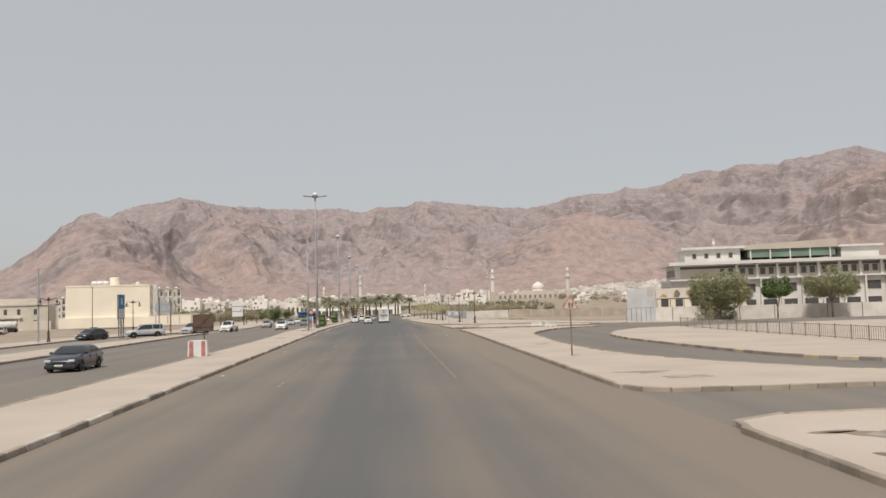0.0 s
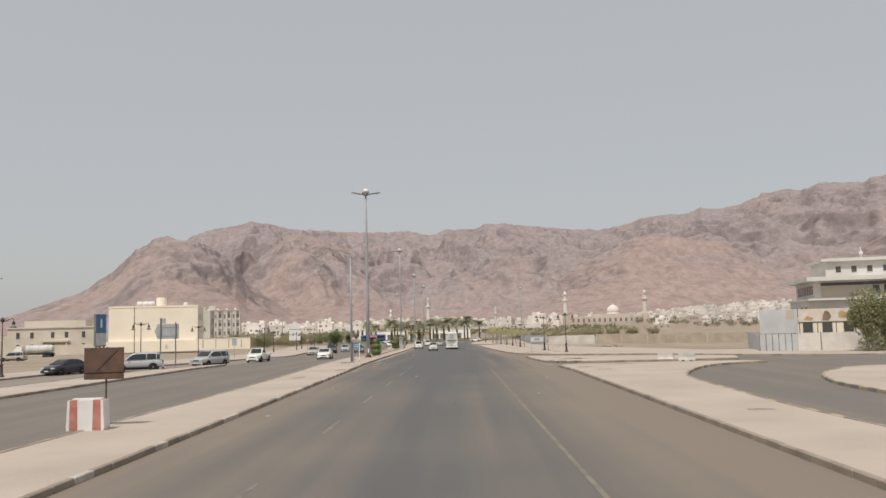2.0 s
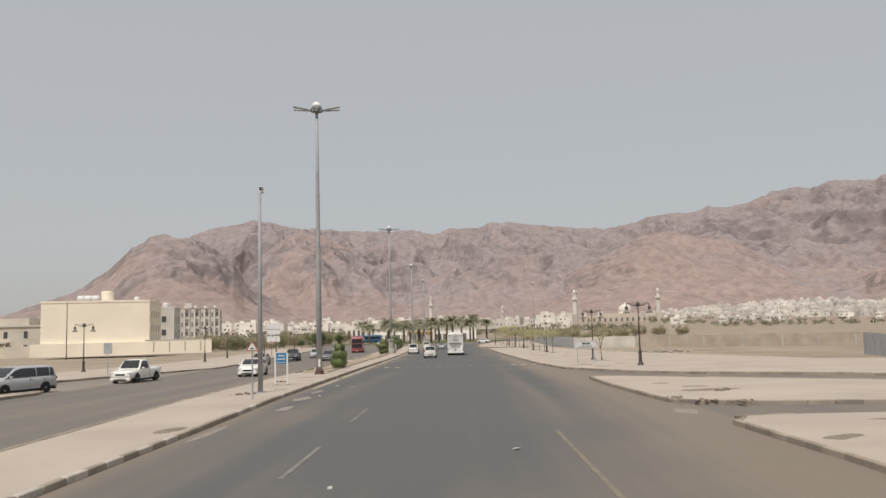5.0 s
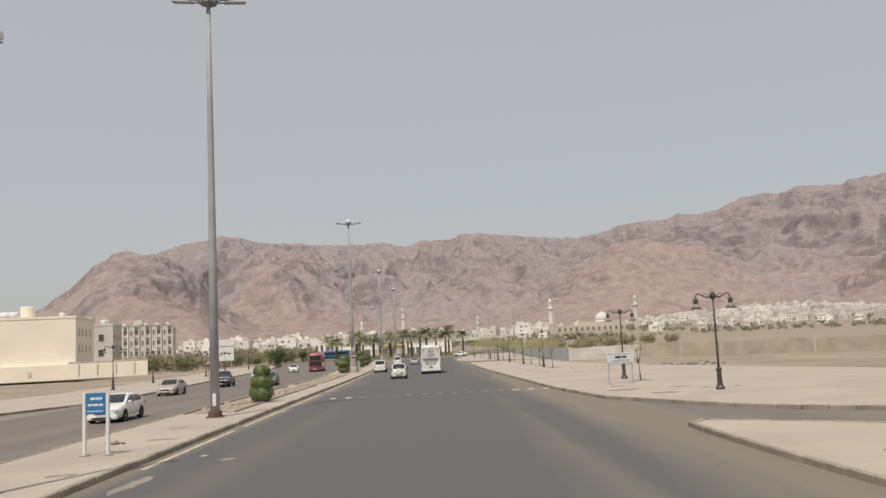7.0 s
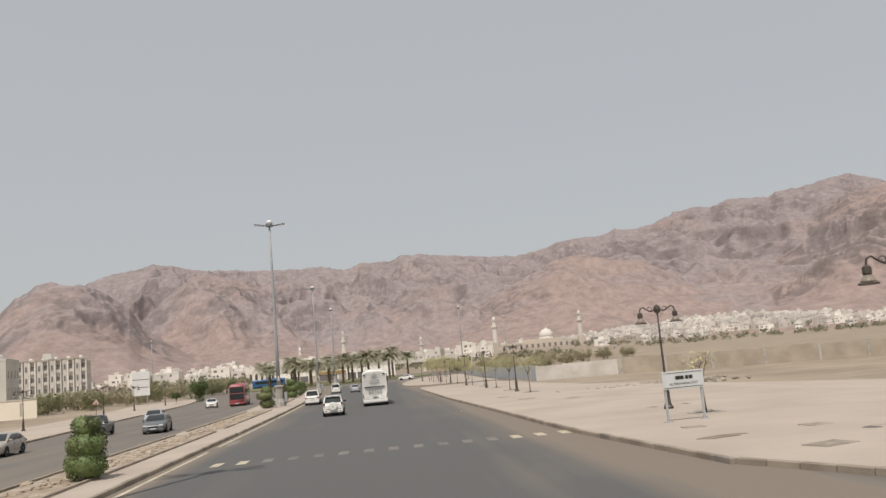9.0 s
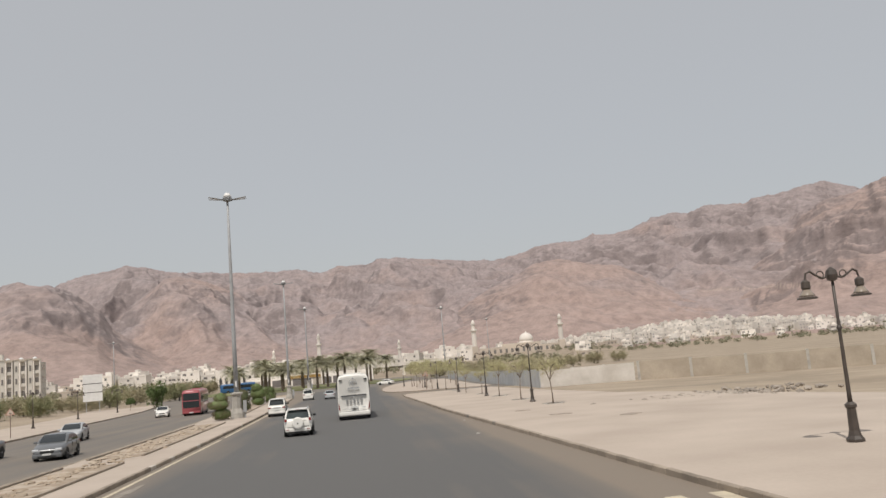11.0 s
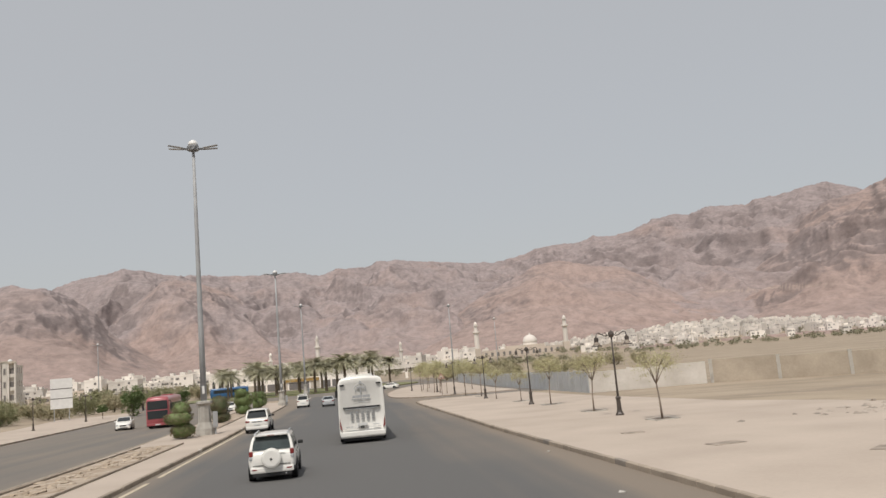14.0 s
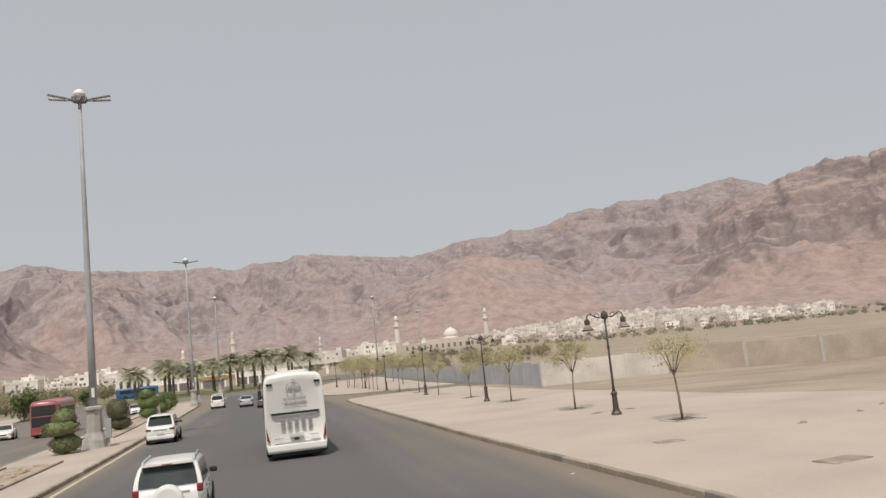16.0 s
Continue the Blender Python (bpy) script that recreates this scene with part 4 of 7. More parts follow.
part("rib", prism([(-0.3, 2.04), (-0.24, 2.04), (0.5, 2.8), (0.44, 2.8)], -0.045, -0.022), RUST, bo)


def jersey(x, y, rz):
    t = thing("concrete_barrier", x, y, float(level(y)), rz, "pale concrete jersey barrier standing on the asphalt", "barrier", group="concrete barriers")
    bm = prism([(-0.3, 0), (0.3, 0), (0.28, 0.1), (0.13, 0.34), (0.09, 0.72), (-0.09, 0.72), (-0.13, 0.34), (-0.28, 0.1)], -0.72, 0.72)
    bmesh.ops.bevel(bm, geom=list(bm.edges), offset=0.015, segments=1, affect='EDGES')
    part("block", bm, PALE_CONCRETE, t)
    # no hollow is cut: black blocks paint the shaded slot openings
    for s in (-0.33, 0.33):
        part("lifting_slot", box(-0.305, 0.305, s - 0.1, s + 0.1, 0.004, 0.1), SIGN_BLACK, t)
    return t


jb = jersey(19.8, 103.4, 62)
copy_thing(jb, pose(21.2, 101.6, 0, 0, 0, 76))


# frames and notice boards on the left strip
def notice(x, y, rz, w, z0, z1, gap, mat, label, tilt=0):
    t = thing("notice_board", x, y, float(level(y)) + 0.13, rz, label, "sign board")
    for s in (-gap, gap):
        part("post", box(s - 0.06, s + 0.06, -0.06, 0.06, 0, z1 + 0.05, bevel=0.01), BLACK_IRON if mat is SIGN_GREY else SIGN_GREY, t)
    part("panel", box(-w / 2, w / 2, -0.13, -0.06, z0, z1, bevel=0.02), mat, t)
    return t


gb_ = thing("direction_board", -30.1, 115.5, 0.13, 12, "back of a grey direction board on two dull posts", "road sign")
for u, h in ((-0.72, 5.2), (0.82, 4.7)):
    part("post", tube([(u, 0, 0), (u, 0, h)], 0.07, 9), POST_GREY, gb_, "dull grey tubular post")
part("panel", prism([(-1.35, 3.75), (-1.05, 2.95), (1.15, 2.95), (1.15, 4.55), (-1.05, 4.55)], 0.075, 0.115), SIGN_GREY, gb_, "grey sheet panel pointing sideways")
part("top_plate", prism([(-0.75, 4.6), (-0.2, 4.6), (-0.2, 5.15), (-0.75, 5.15)], 0.075, 0.1), SIGN_GREY, gb_, "small grey plate")
for z in (3.3, 4.2):
    part("rib", box(-1.0, 1.1, 0.04, 0.074, z - 0.03, z + 0.03), GALV, gb_)
nb = thing("information_totem", -32.2, 103.8, 0.13, 86, "tall blue information sign on three grey legs", "sign board")
for u in (-0.7, 0.0, 0.7):
    part("leg", box(u - 0.07, u + 0.07, -0.07, 0.07, 0, 2.5, bevel=0.015), POST_GREY, nb, "grey metal leg")
part("cabinet", box(-0.95, 0.95, -0.1, 0.1, 2.45, 5.45, bevel=0.03), POST_GREY, nb, "grey metal casing")
part("panel", box(-0.9, 0.9, -0.12, -0.09, 3.75, 5.38), SIGN_BLUE, nb, "blue face with a white mark")
part("lower_panel", box(-0.9, 0.9, -0.12, -0.09, 2.55, 3.7), HOARD_GREY, nb, "pale printed lower panel")
part("symbol_bar", box(-0.16, 0.16, -0.13, -0.121, 4.2, 5.0), SIGN_WHITE, nb)
sp_ = thing("small_road_sign", -29.9, 140.5, 0.13, 15, "small grey back of a road sign on a post", "road sign")
part("post", tube([(0, 0, 0), (0, 0, 2.7)], 0.035, 8), GALV, sp_)
part("panel", box(-0.33, 0.33, -0.05, -0.035, 1.75, 2.7, bevel=0.005), SIGN_GREY, sp_)
bl = notice(-60.4, 330, 12, 4.1, 2.4, 8.4, 1.4, SIGN_WHITE, "large pale billboard on two legs among bushes")
part("seam", box(-2.05, 2.05, -0.15, -0.132, 6.3, 6.45), BLACK_IRON, bl, "dark gap between the boards")
part("seam", box(-2.05, 2.05, -0.15, -0.132, 4.35, 4.5), BLACK_IRON, bl, "dark gap between the boards")
for x, y, h in ((-41, 101, 9.0), (-89.5, 254, 13.0)):
    t = thing("utility_pole", x, y, float(level(y)), 0, "plain tall slim utility pole standing in sand", "utility pole", group="utility poles")
    part("pole", tube([(0, 0, -0.1), (0, 0, h)], [0.13, 0.09], 9), GALV if h < 10 else BROWN_POLE, t)
    if h > 10:
        part("collar", lathe([(0.15, 0), (0.15, 0.4), (0.12, 0.45)], 9), BROWN_POLE, t)
        continue
    part("arm", tube([(0, 0, h - 0.15), (0.7, 0, h - 0.05)], 0.035, 6), GALV, t)
    part("lamp_head", box(0.55, 1.05, -0.09, 0.09, h - 0.1, h + 0.0, bevel=0.02), GALV, t)
bn = thing("waste_bin", -52, 150, float(level(150)), 0, "dark metal waste bin standing on the sand", "bin")
part("drum", lathe([(0.5, 0.35), (0.6, 0.4), (0.62, 1.3), (0.5, 1.32)], 12), BLACK_IRON, bn)
part("frame", box(-0.75, 0.75, -0.06, 0.06, 0, 1.05), GALV, bn)

# low railing at the back of the loop
rail = thing("low_railing", 31.5, 38, 0.14, 0, "low brownish metal railing with square posts", "railing")
RAIL = material("railing_brown", (0.27, 0.225, 0.185), 0.7, 0.25, 0.5, 10.0)
for k in range(24):
    part("post", box(-0.035, 0.035, k * 2.0 - 0.035, k * 2.0 + 0.035, 0, 1.0, bevel=0.008), RAIL, rail)
    infill = bmesh.new()
    for q in range(1, 8):
        add_box(infill, -0.011, 0.011, k * 2.0 + q * 0.25 - 0.011, k * 2.0 + q * 0.25 + 0.011, 0.1, 0.91)
    if k < 23:
        part("infill", infill, RAIL, rail, "upright bars between two posts")
    else:
        infill.free()
for z in (0.1, 0.92):
    part("rail", box(-0.025, 0.025, -0.05, 46.05, z - 0.018, z + 0.018), RAIL, rail)

# ---- plants ----
LEAF = material("leaf_green", (0.165, 0.185, 0.085), 0.7, 0.3, 1.2, 6.0, island=True, tint=(0.24, 0.24, 0.13))
LEAF_OLIVE = material("leaf_olive", (0.145, 0.14, 0.065), 0.7, 0.3, 0.7, 6.0, island=True, tint=(0.17, 0.13, 0.075))
LEAF_DUSTY = material("leaf_dusty", (0.40, 0.38, 0.20), 0.75, 0.25, 1.2, 6.0, island=True, tint=(0.46, 0.42, 0.25))
LEAF_TAN = material("leaf_tan", (0.30, 0.275, 0.16), 0.8, 0.25, 2.0, 4.0, island=True, tint=(0.36, 0.31, 0.205))
LEAF_DEEP = material("leaf_deep", (0.085, 0.13, 0.036), 0.65, 0.3, 0.8, 6.0, island=True, tint=(0.13, 0.165, 0.06))
LEAF_BRONZE = material("leaf_bronze", (0.10, 0.085, 0.048), 0.7, 0.3, 0.8, 6.0, island=True, tint=(0.08, 0.11, 0.045))
LEAF_HEDGE = material("leaf_hedge", (0.215, 0.22, 0.11), 0.75, 0.25, 1.2, 6.0, island=True, tint=(0.27, 0.26, 0.14))
LEAF_GREY = material("leaf_grey", (0.19, 0.19, 0.12), 0.8, 0.25, 3.0, 3.0, island=True, tint=(0.27, 0.24, 0.165))
BARK = material("bark", (0.30, 0.235, 0.185), 0.9, 0.3, 0.4, 14.0, 0.4)
PALM_BARK = material("palm_bark", (0.21, 0.16, 0.12), 0.9, 0.35, 0.3, 10.0, 0.5)
PALM_LEAF = material("palm_leaf", (0.30, 0.30, 0.195), 0.6, 0.25, 1.0, 5.0, island=True, tint=(0.47, 0.425, 0.3))


def leaf_cloud(rng, blobs, count, size, flat=1.0, airy=False):
    """Many small leaves scattered through overlapping clumps (x, y, z, rx, rz)."""
    v, f = [], []
    w = np.array([b[3] ** 2 * b[4] for b in blobs])
    pick = rng.choice(len(blobs), count, p=w / w.sum())
    for k in pick:
        x, y, z, rx, rz = blobs[k]
        d = rng.normal(size=3)
        d /= np.linalg.norm(d)
        r = abs(rng.normal(0, 0.72)) if airy else rng.uniform(0.45, 1.0) ** 0.6
        c = np.array([x + d[0] * rx * r, y + d[1] * rx * r, z + d[2] * rz * r])
        a = rng.normal(size=3)
        a[2] *= flat
        a /= np.linalg.norm(a)
        b = np.cross(a, rng.normal(size=3))
        b /= np.linalg.norm(b)
        s = size * rng.uniform(0.6, 1.4)
        i = len(v)
        v += [tuple(c - a * s), tuple(c + b * s * 0.45), tuple(c + a * s), tuple(c - b * s * 0.45)]
        f.append((i, i + 1, i + 2, i + 3))
    me = bpy.data.meshes.new("leaves")
    me.from_pydata(v, [], f)
    return me


def crown(parent, me, mat, name="crown", label=""):
    me.materials.append(mat)
    ob = new(name, me)
    ob.parent = parent
    return tagged(ob, label) if label else ob


def limbs(rng, height, fork, spread_r, n, r0):
    bm = bmesh.new()
    lean = rng.uniform(-0.12, 0.12, 2)
    top = (lean[0], lean[1], fork)
    add_tube(bm, [(0, 0, -0.1), (lean[0] * 0.3 + 0.03, lean[1] * 0.3, fork * 0.5), top], [r0, r0 * 0.75, r0 * 0.6], 8)
    ends = []
    for k in range(n):
        a = 2 * math.pi * (k + rng.uniform(-0.3, 0.3)) / n
        e = (top[0] + math.cos(a) * spread_r, top[1] + math.sin(a) * spread_r, height * rng.uniform(0.72, 0.92))
        m = (top[0] + math.cos(a) * spread_r * 0.45, top[1] + math.sin(a) * spread_r * 0.45, fork + (e[2] - fork) * 0.6)
        add_tube(bm, [(top[0], top[1], fork - 0.1), m, e], [r0 * 0.5, r0 * 0.32, r0 * 0.12], 6)
        for q in range(4):
            b = a + rng.uniform(-1.2, 1.2)
            g = (m[0] + math.cos(b) * spread_r * 0.6, m[1] + math.sin(b) * spread_r * 0.6, m[2] + rng.uniform(0.1, 0.6))
            add_tube(bm, [m, g], [r0 * 0.25, r0 * 0.07], 5)
            ends.append(g)
        ends.append(e)
    return bm, ends


def street_tree(seed, x, y, height, wide, leaves, mat, label, dz=0.13, fork=0.45, size=0.1, r0=0.07, sink=0.0, bushy=False, airy=False):
    rng = np.random.default_rng(seed)
    t = thing("tree", x, y, float(level(y) + dip(x, y)) + dz, seed * 67, label, "tree")
    bm, ends = limbs(rng, height, height * fork, wide * (0.4 if airy and not bushy else 0.55), 5, r0)
    part("trunk", bm, BARK, t, smooth=True)
    if leaves:
        blobs = [(e[0], e[1], e[2] - 0.05 * height, wide * rng.uniform(0.2, 0.42), wide * rng.uniform(0.2, 0.42)) for e in ends]
        blobs += [(0, 0, height * 0.75 - sink, wide * 0.4, height * 0.13)]
        if airy and not bushy:
            blobs = [(e[0] * 0.85, e[1] * 0.85, e[2] - 0.06 * height, wide * 0.3, height * 0.12) for e in ends]
            for k in range(7):
                a, q = rng.uniform(0, 2 * math.pi), rng.uniform(0.0, 0.5) * wide
                blobs.append((math.cos(a) * q, math.sin(a) * q, height * rng.uniform(0.52, 0.95), wide * 0.33, height * 0.11))
        if bushy:
            for k in range(12):
                a, q = rng.uniform(0, 2 * math.pi), rng.uniform(0.1, 0.75) * wide
                blobs.append((math.cos(a) * q, math.sin(a) * q, height * rng.uniform(0.12, 0.62), wide * rng.uniform(0.25, 0.4), height * rng.uniform(0.12, 0.2)))
        crown(t, leaf_cloud(rng, blobs, leaves, size, airy=airy), mat)
    return t


TREE_PAV = "young street tree with a thin dusty green crown"
avenue = [street_tree(s, x, y, h, w, n, LEAF_DUSTY, TREE_PAV, fork=0.5, size=0.036, r0=0.058, airy=True) for s, x, y, h, w, n in
          ((1, 14.0, 195.7, 3.7, 2.4, 3400), (2, 13.8, 207, 4.0, 2.4, 4300), (3, 14.1, 220, 4.1, 2.4, 4800), (4, 13.9, 255.4, 5.0, 2.6, 11000))]
for k, (x, y, s) in enumerate(((14.0, 231.4, 0.8), (13.6, 268, 1.05), (13.4, 279, 1.1), (12.8, 284, 1.05), (12.5, 292, 1.15), (12.3, 300, 1.1), (11.6, 306, 1.1), (11, 312, 1.2), (12, 320, 1.2), (14, 330, 1.25), (15, 342, 1.2), (18, 355, 1.3), (19, 300, 1.2), (20, 318, 1.2), (17, 336, 1.2), (13.6, 243, 0.9))):
    t = copy_thing(avenue[3 if k % 3 else 2], pose(x, y, float(level(y)) + 0.13, 0, 0, k * 77))
    t.scale = (s, s, s * 0.95)
bare = street_tree(9, 14.5, 153.9, 2.9, 1.3, 90, LEAF_DUSTY, "nearly bare young tree with forked branches", fork=0.45, size=0.09, r0=0.06)
PIT = material("tree_pit_soil", (0.17, 0.125, 0.09), 0.95, 0.3, 0.4, 9.0, 0.4)
pit = None
for x, y in ((14.0, 195.7), (13.8, 207), (14.1, 220), (14.0, 231.4), (13.9, 255.4), (14.5, 153.9)):
    m = pose(x, y, float(level(y)) + 0.13, 0, 0, 6)
    if pit is None:
        pit = thing("tree_pit", x, y, 0, 0, "square stone-edged tree pit with dark soil", "tree pit", group="tree pits")
        pit.matrix_basis = m
        for a in (0, 1):
            for s in (-1, 1):
                lim = (-0.65, 0.65, s * 0.6 - 0.05, s * 0.6 + 0.05, -0.05, 0.05) if a else (s * 0.6 - 0.05, s * 0.6 + 0.05, -0.549, 0.549, -0.05, 0.05)
                part("edging", box(*lim, bevel=0.01), CONCRETE, pit)
        part("soil", box(-0.55, 0.55, -0.55, 0.55, -0.05, 0.012), PIT, pit, "dark dry soil")
    else:
        copy_thing(pit, m)


def topiary(seed, x, y, tiers, mat, label, dead=False):
    rng = np.random.default_rng(seed)
    t = thing("topiary_shrub", x, y, float(level(y)) + 0.16, seed * 40, label, "shrub", group="clipped shrubs on the median")
    part("stem", tube([(0, 0, -0.05), (0.02, 0, 0.6), (0, 0, tiers[-1][0])], [0.06, 0.05, 0.03], 7), BARK, t)
    for k, (z, r, h) in enumerate(tiers):
        h = h * 1.18
        ox, oy = rng.normal(0, r * 0.09, 2)
        inner = lathe([(0.05, z - h * 0.8), (r * 0.66, z - h * 0.62), (r * 0.8, z - h * 0.1), (r * 0.74, z + h * 0.3), (r * 0.5, z + h * 0.66), (0.05, z + h * 0.8)], 14, (ox, oy, 0))
        for v in inner.verts:
            d = (v.co - Vector((ox, oy, z))).normalized()
            v.co += d * 0.22 * r * noise.noise(v.co * 2.6 + Vector((seed * 3, 0, 0)))
        tier = part("tier", inner, LEAF_DEEP if not dead else LEAF_BRONZE, t, smooth=True)
        blobs = [(ox, oy, z, r * 0.92, h * 0.92)]
        for _ in range(9):
            q, c = rng.uniform(0, 2 * math.pi), rng.uniform(-0.7, 0.7)
            k_ = math.sqrt(1 - c * c)
            blobs.append((ox + math.cos(q) * r * 0.72 * k_, oy + math.sin(q) * r * 0.72 * k_, z + c * h * 0.75, r * 0.38, h * 0.38))
        for m_, share in ((mat, 0.8), (LEAF_OLIVE, 0.35)):
            me = leaf_cloud(rng, blobs, int(2600 * share * r * (h + 0.3)), 0.055)
            me.materials.append(m_)
            lv = new("foliage", me)
            lv.parent = tier
    return t


topiary(1, -11.4, 149.9, [(0.6, 0.9, 0.6), (1.35, 0.84, 0.5), (1.98, 0.58, 0.42)], LEAF_DEEP, "bright green shrub clipped into three rounded tiers")
topiary(2, -14.2, 219.6, [(0.6, 1.0, 0.6), (1.5, 1.15, 0.48), (2.15, 0.75, 0.55)], LEAF_OLIVE, "olive green shrub clipped into uneven tiers")
topiary(3, -15.6, 245, [(0.65, 1.05, 0.6), (1.9, 1.1, 0.95)], LEAF_BRONZE, "browning shrub clipped into two tiers", True)
topiary(4, -16.6, 270, [(0.7, 1.2, 0.7), (1.9, 1.5, 0.9), (2.8, 1.0, 0.6)], LEAF_DEEP, "dense green clipped shrub on the median")
topiary(5, -17.3, 284, [(0.9, 1.5, 0.9), (2.0, 1.4, 0.8)], LEAF_DEEP, "dense green clipped shrub on the median")
topiary(6, -18.2, 298, [(0.9, 1.6, 0.9), (2.0, 1.5, 0.8)], LEAF_DEEP, "dense green clipped shrub on the median")
topiary(7, -19.0, 310, [(0.9, 1.5, 0.9), (1.9, 1.3, 0.7)], LEAF_DEEP, "dense green clipped shrub on the median")
gp = thing("grey_bollard_post", -16.2, 276, float(level(276)) + 0.14, 0, "short pale concrete post between the median shrubs", "post")
part("post", lathe([(0.3, 0), (0.24, 0.3), (0.2, 2.4), (0.12, 2.6)], 10), CONCRETE, gp)
part("foot", box(-0.4, 0.4, -0.4, 0.4, -0.02, 0.12, bevel=0.02), CONCRETE, gp)
# dry beds in the median
for y0, y1 in ((141, 176), (180, 213), (232, 300)):
    xs = lambda y: 0.52 * (float(median_left(y)) + float(median_right(y)))
    pts = [(xs(y) + 0.95 + 0.06 * math.sin(y * 2.3), y) for y in np.linspace(y0, y1, 40)] + [(xs(y) - 1.5 + 0.06 * math.sin(y * 1.9 + 2), y) for y in np.linspace(y1, y0, 40)]
    slab("planting_bed", pts, 0.165, material("dry_bed", (0.27, 0.205, 0.145), 0.95, 0.35, 0.9, 3.0, 0.5, tint=(0.43, 0.36, 0.29)), 0.1, "dry sandy planting bed in the median", "planting bed")
    for off in (1.12, -1.67):
        ys = np.linspace(y0, y1, 9)
        slab("bed_edging", [(xs(y) + off + 0.07, y) for y in ys] + [(xs(y) + off - 0.07, y) for y in ys[::-1]], 0.23, KERB, 0.12, "low worn concrete edging of the planting bed", "edging")


# dry clods and trodden earth in the beds
clods = bmesh.new()
rng = np.random.default_rng(31)
for k in range(420):
    y = rng.uniform(142, 212)
    x = 0.52 * (float(median_left(y)) + float(median_right(y))) - 0.28 + rng.normal(0, 0.5)
    q = rng.uniform(0.05, 0.2)
    g = bmesh.ops.create_icosphere(clods, subdivisions=1, radius=q)
    for v in g["verts"]:
        v.co = Vector((v.co.x * 1.2 + x, v.co.y * 2.2 + y, v.co.z * 0.45 + float(level(y)) + 0.17)) + Vector(rng.normal(0, q * 0.12, 3))
tagged(finish("earth_clods", clods, material("dry_earth", (0.30, 0.232, 0.165), 0.95, 0.3, 0.6, 6.0, 0.4, island=True, tint=(0.42, 0.35, 0.275))), "dry lumpy earth in the median beds", "earth", kind="stuff")


def palm(seed, x, y, height):
    rng = np.random.default_rng(seed)
    t = thing("palm_tree", x, y, float(level(y)), 0, "date palm with a shaggy trunk and arching fronds", "palm tree", group="palms on the roundabout")
    prof = []
    for k in range(15):
        z = height * k / 14
        prof.append((0.30 - 0.08 * k / 14 + (0.04 if k % 2 else 0), z))
    part("trunk", lathe(prof, 9), PALM_BARK, t)
    v, f = [], []
    for k in range(100):
        a, lift = rng.uniform(0, 2 * math.pi), rng.uniform(-0.35, 1.25)
        L = rng.uniform(3.4, 4.7)
        prev = None
        for s in range(9):
            u = s / 8
            ang = lift - u * u * 1.5
            p = np.array([math.cos(a) * L * u * math.cos(lift * 0.6), math.sin(a) * L * u * math.cos(lift * 0.6), height - 0.1 + L * (math.sin(lift) * u - 0.55 * u * u)])
            if prev is not None:
                d = p - prev
                d /= np.linalg.norm(d)
                sd = np.cross(d, [0, 0, 1.0])
                sd /= max(np.linalg.norm(sd), 1e-6)
                wl_ = 0.62 * math.sin(math.pi * min(1, u * 0.9 + 0.1)) + 0.08
                for sg in (-1, 1):
                    for q in range(3):
                        b = prev + (p - prev) * (q / 3)
                        tip = b + sd * sg * wl_ + d * 0.28 - np.array([0, 0, 0.18 * wl_])
                        i = len(v)
                        v += [tuple(b), tuple(b + d * 0.1), tuple(tip)]
                        f.append((i, i + 1, i + 2))
            prev = p
    me = bpy.data.meshes.new("fronds")
    me.from_pydata(v, [], f)
    crown(t, me, PALM_LEAF, "fronds")
    return t


p1, p2 = palm(1, -20.5, 382, 6.4), palm(2, -16.0, 396, 7.0)
for k, (x, y, s) in enumerate(((-9.8, 393, 1.0), (-4.3, 388, 1.0), (2.5, 396, 1.0), (-33, 430, 1.0), (-40, 418, 0.9), (-29, 398, 0.95), (-20.5, 436, 1.05), (-13, 440, 1.0), (-5, 428, 1.0), (4, 425, 1.1), (-37, 392, 0.85), (-46, 440, 0.95), (10, 436, 1.0), (-23, 384, 0.8), (-27, 388, 0.9), (-31, 404, 1.0), (-25, 412, 1.0), (-12.5, 384, 0.95), (-7, 408, 1.05), (-1, 414, 1.0), (-18, 404, 1.0))):
    t = copy_thing(p2 if k % 2 else p1, pose(x, y, float(level(y)) + 0.1, 0, 0, k * 53))
    t.scale = (s * 1.3, s * 1.3, s * 1.2)
GRASS = material("dry_lawn", (0.13, 0.15, 0.06), 0.9, 0.3, 4.0, 6.0, 0.3, tint=(0.22, 0.2, 0.1))
slab("roundabout_island", [(-18 + 36 * math.cos(a), 416 + 38 * math.sin(a)) for a in np.linspace(0, 2 * math.pi, 40)[:-1]], 0.2, GRASS, 0.3, "grassy roundabout island with palms", "roundabout")

# green bushes and trees on both far sides
big = street_tree(21, 57, 136, 8.6, 6.0, 30000, LEAF_HEDGE, "broad leafy tree before the school wall", dz=0, fork=0.2, size=0.15, r0=0.25, sink=2.0, bushy=True)
mid = street_tree(22, 65.6, 133, 8.0, 2.9, 8000, LEAF_DEEP, "dark green round-headed tree by the school", dz=0, fork=0.25, size=0.18, r0=0.15, sink=0.8)
t = street_tree(23, 74, 131, 8.0, 5.2, 17000, LEAF_HEDGE, "loose dusty tree before the school wall", dz=0, fork=0.36, size=0.13, r0=0.2, sink=1.0)
fig = street_tree(24, -44.5, 322, 6.6, 2.6, 3200, LEAF_DEEP, "dense dark green tree beside the oncoming road", dz=0, fork=0.1, size=0.18, r0=0.2, sink=1.4, bushy=True)
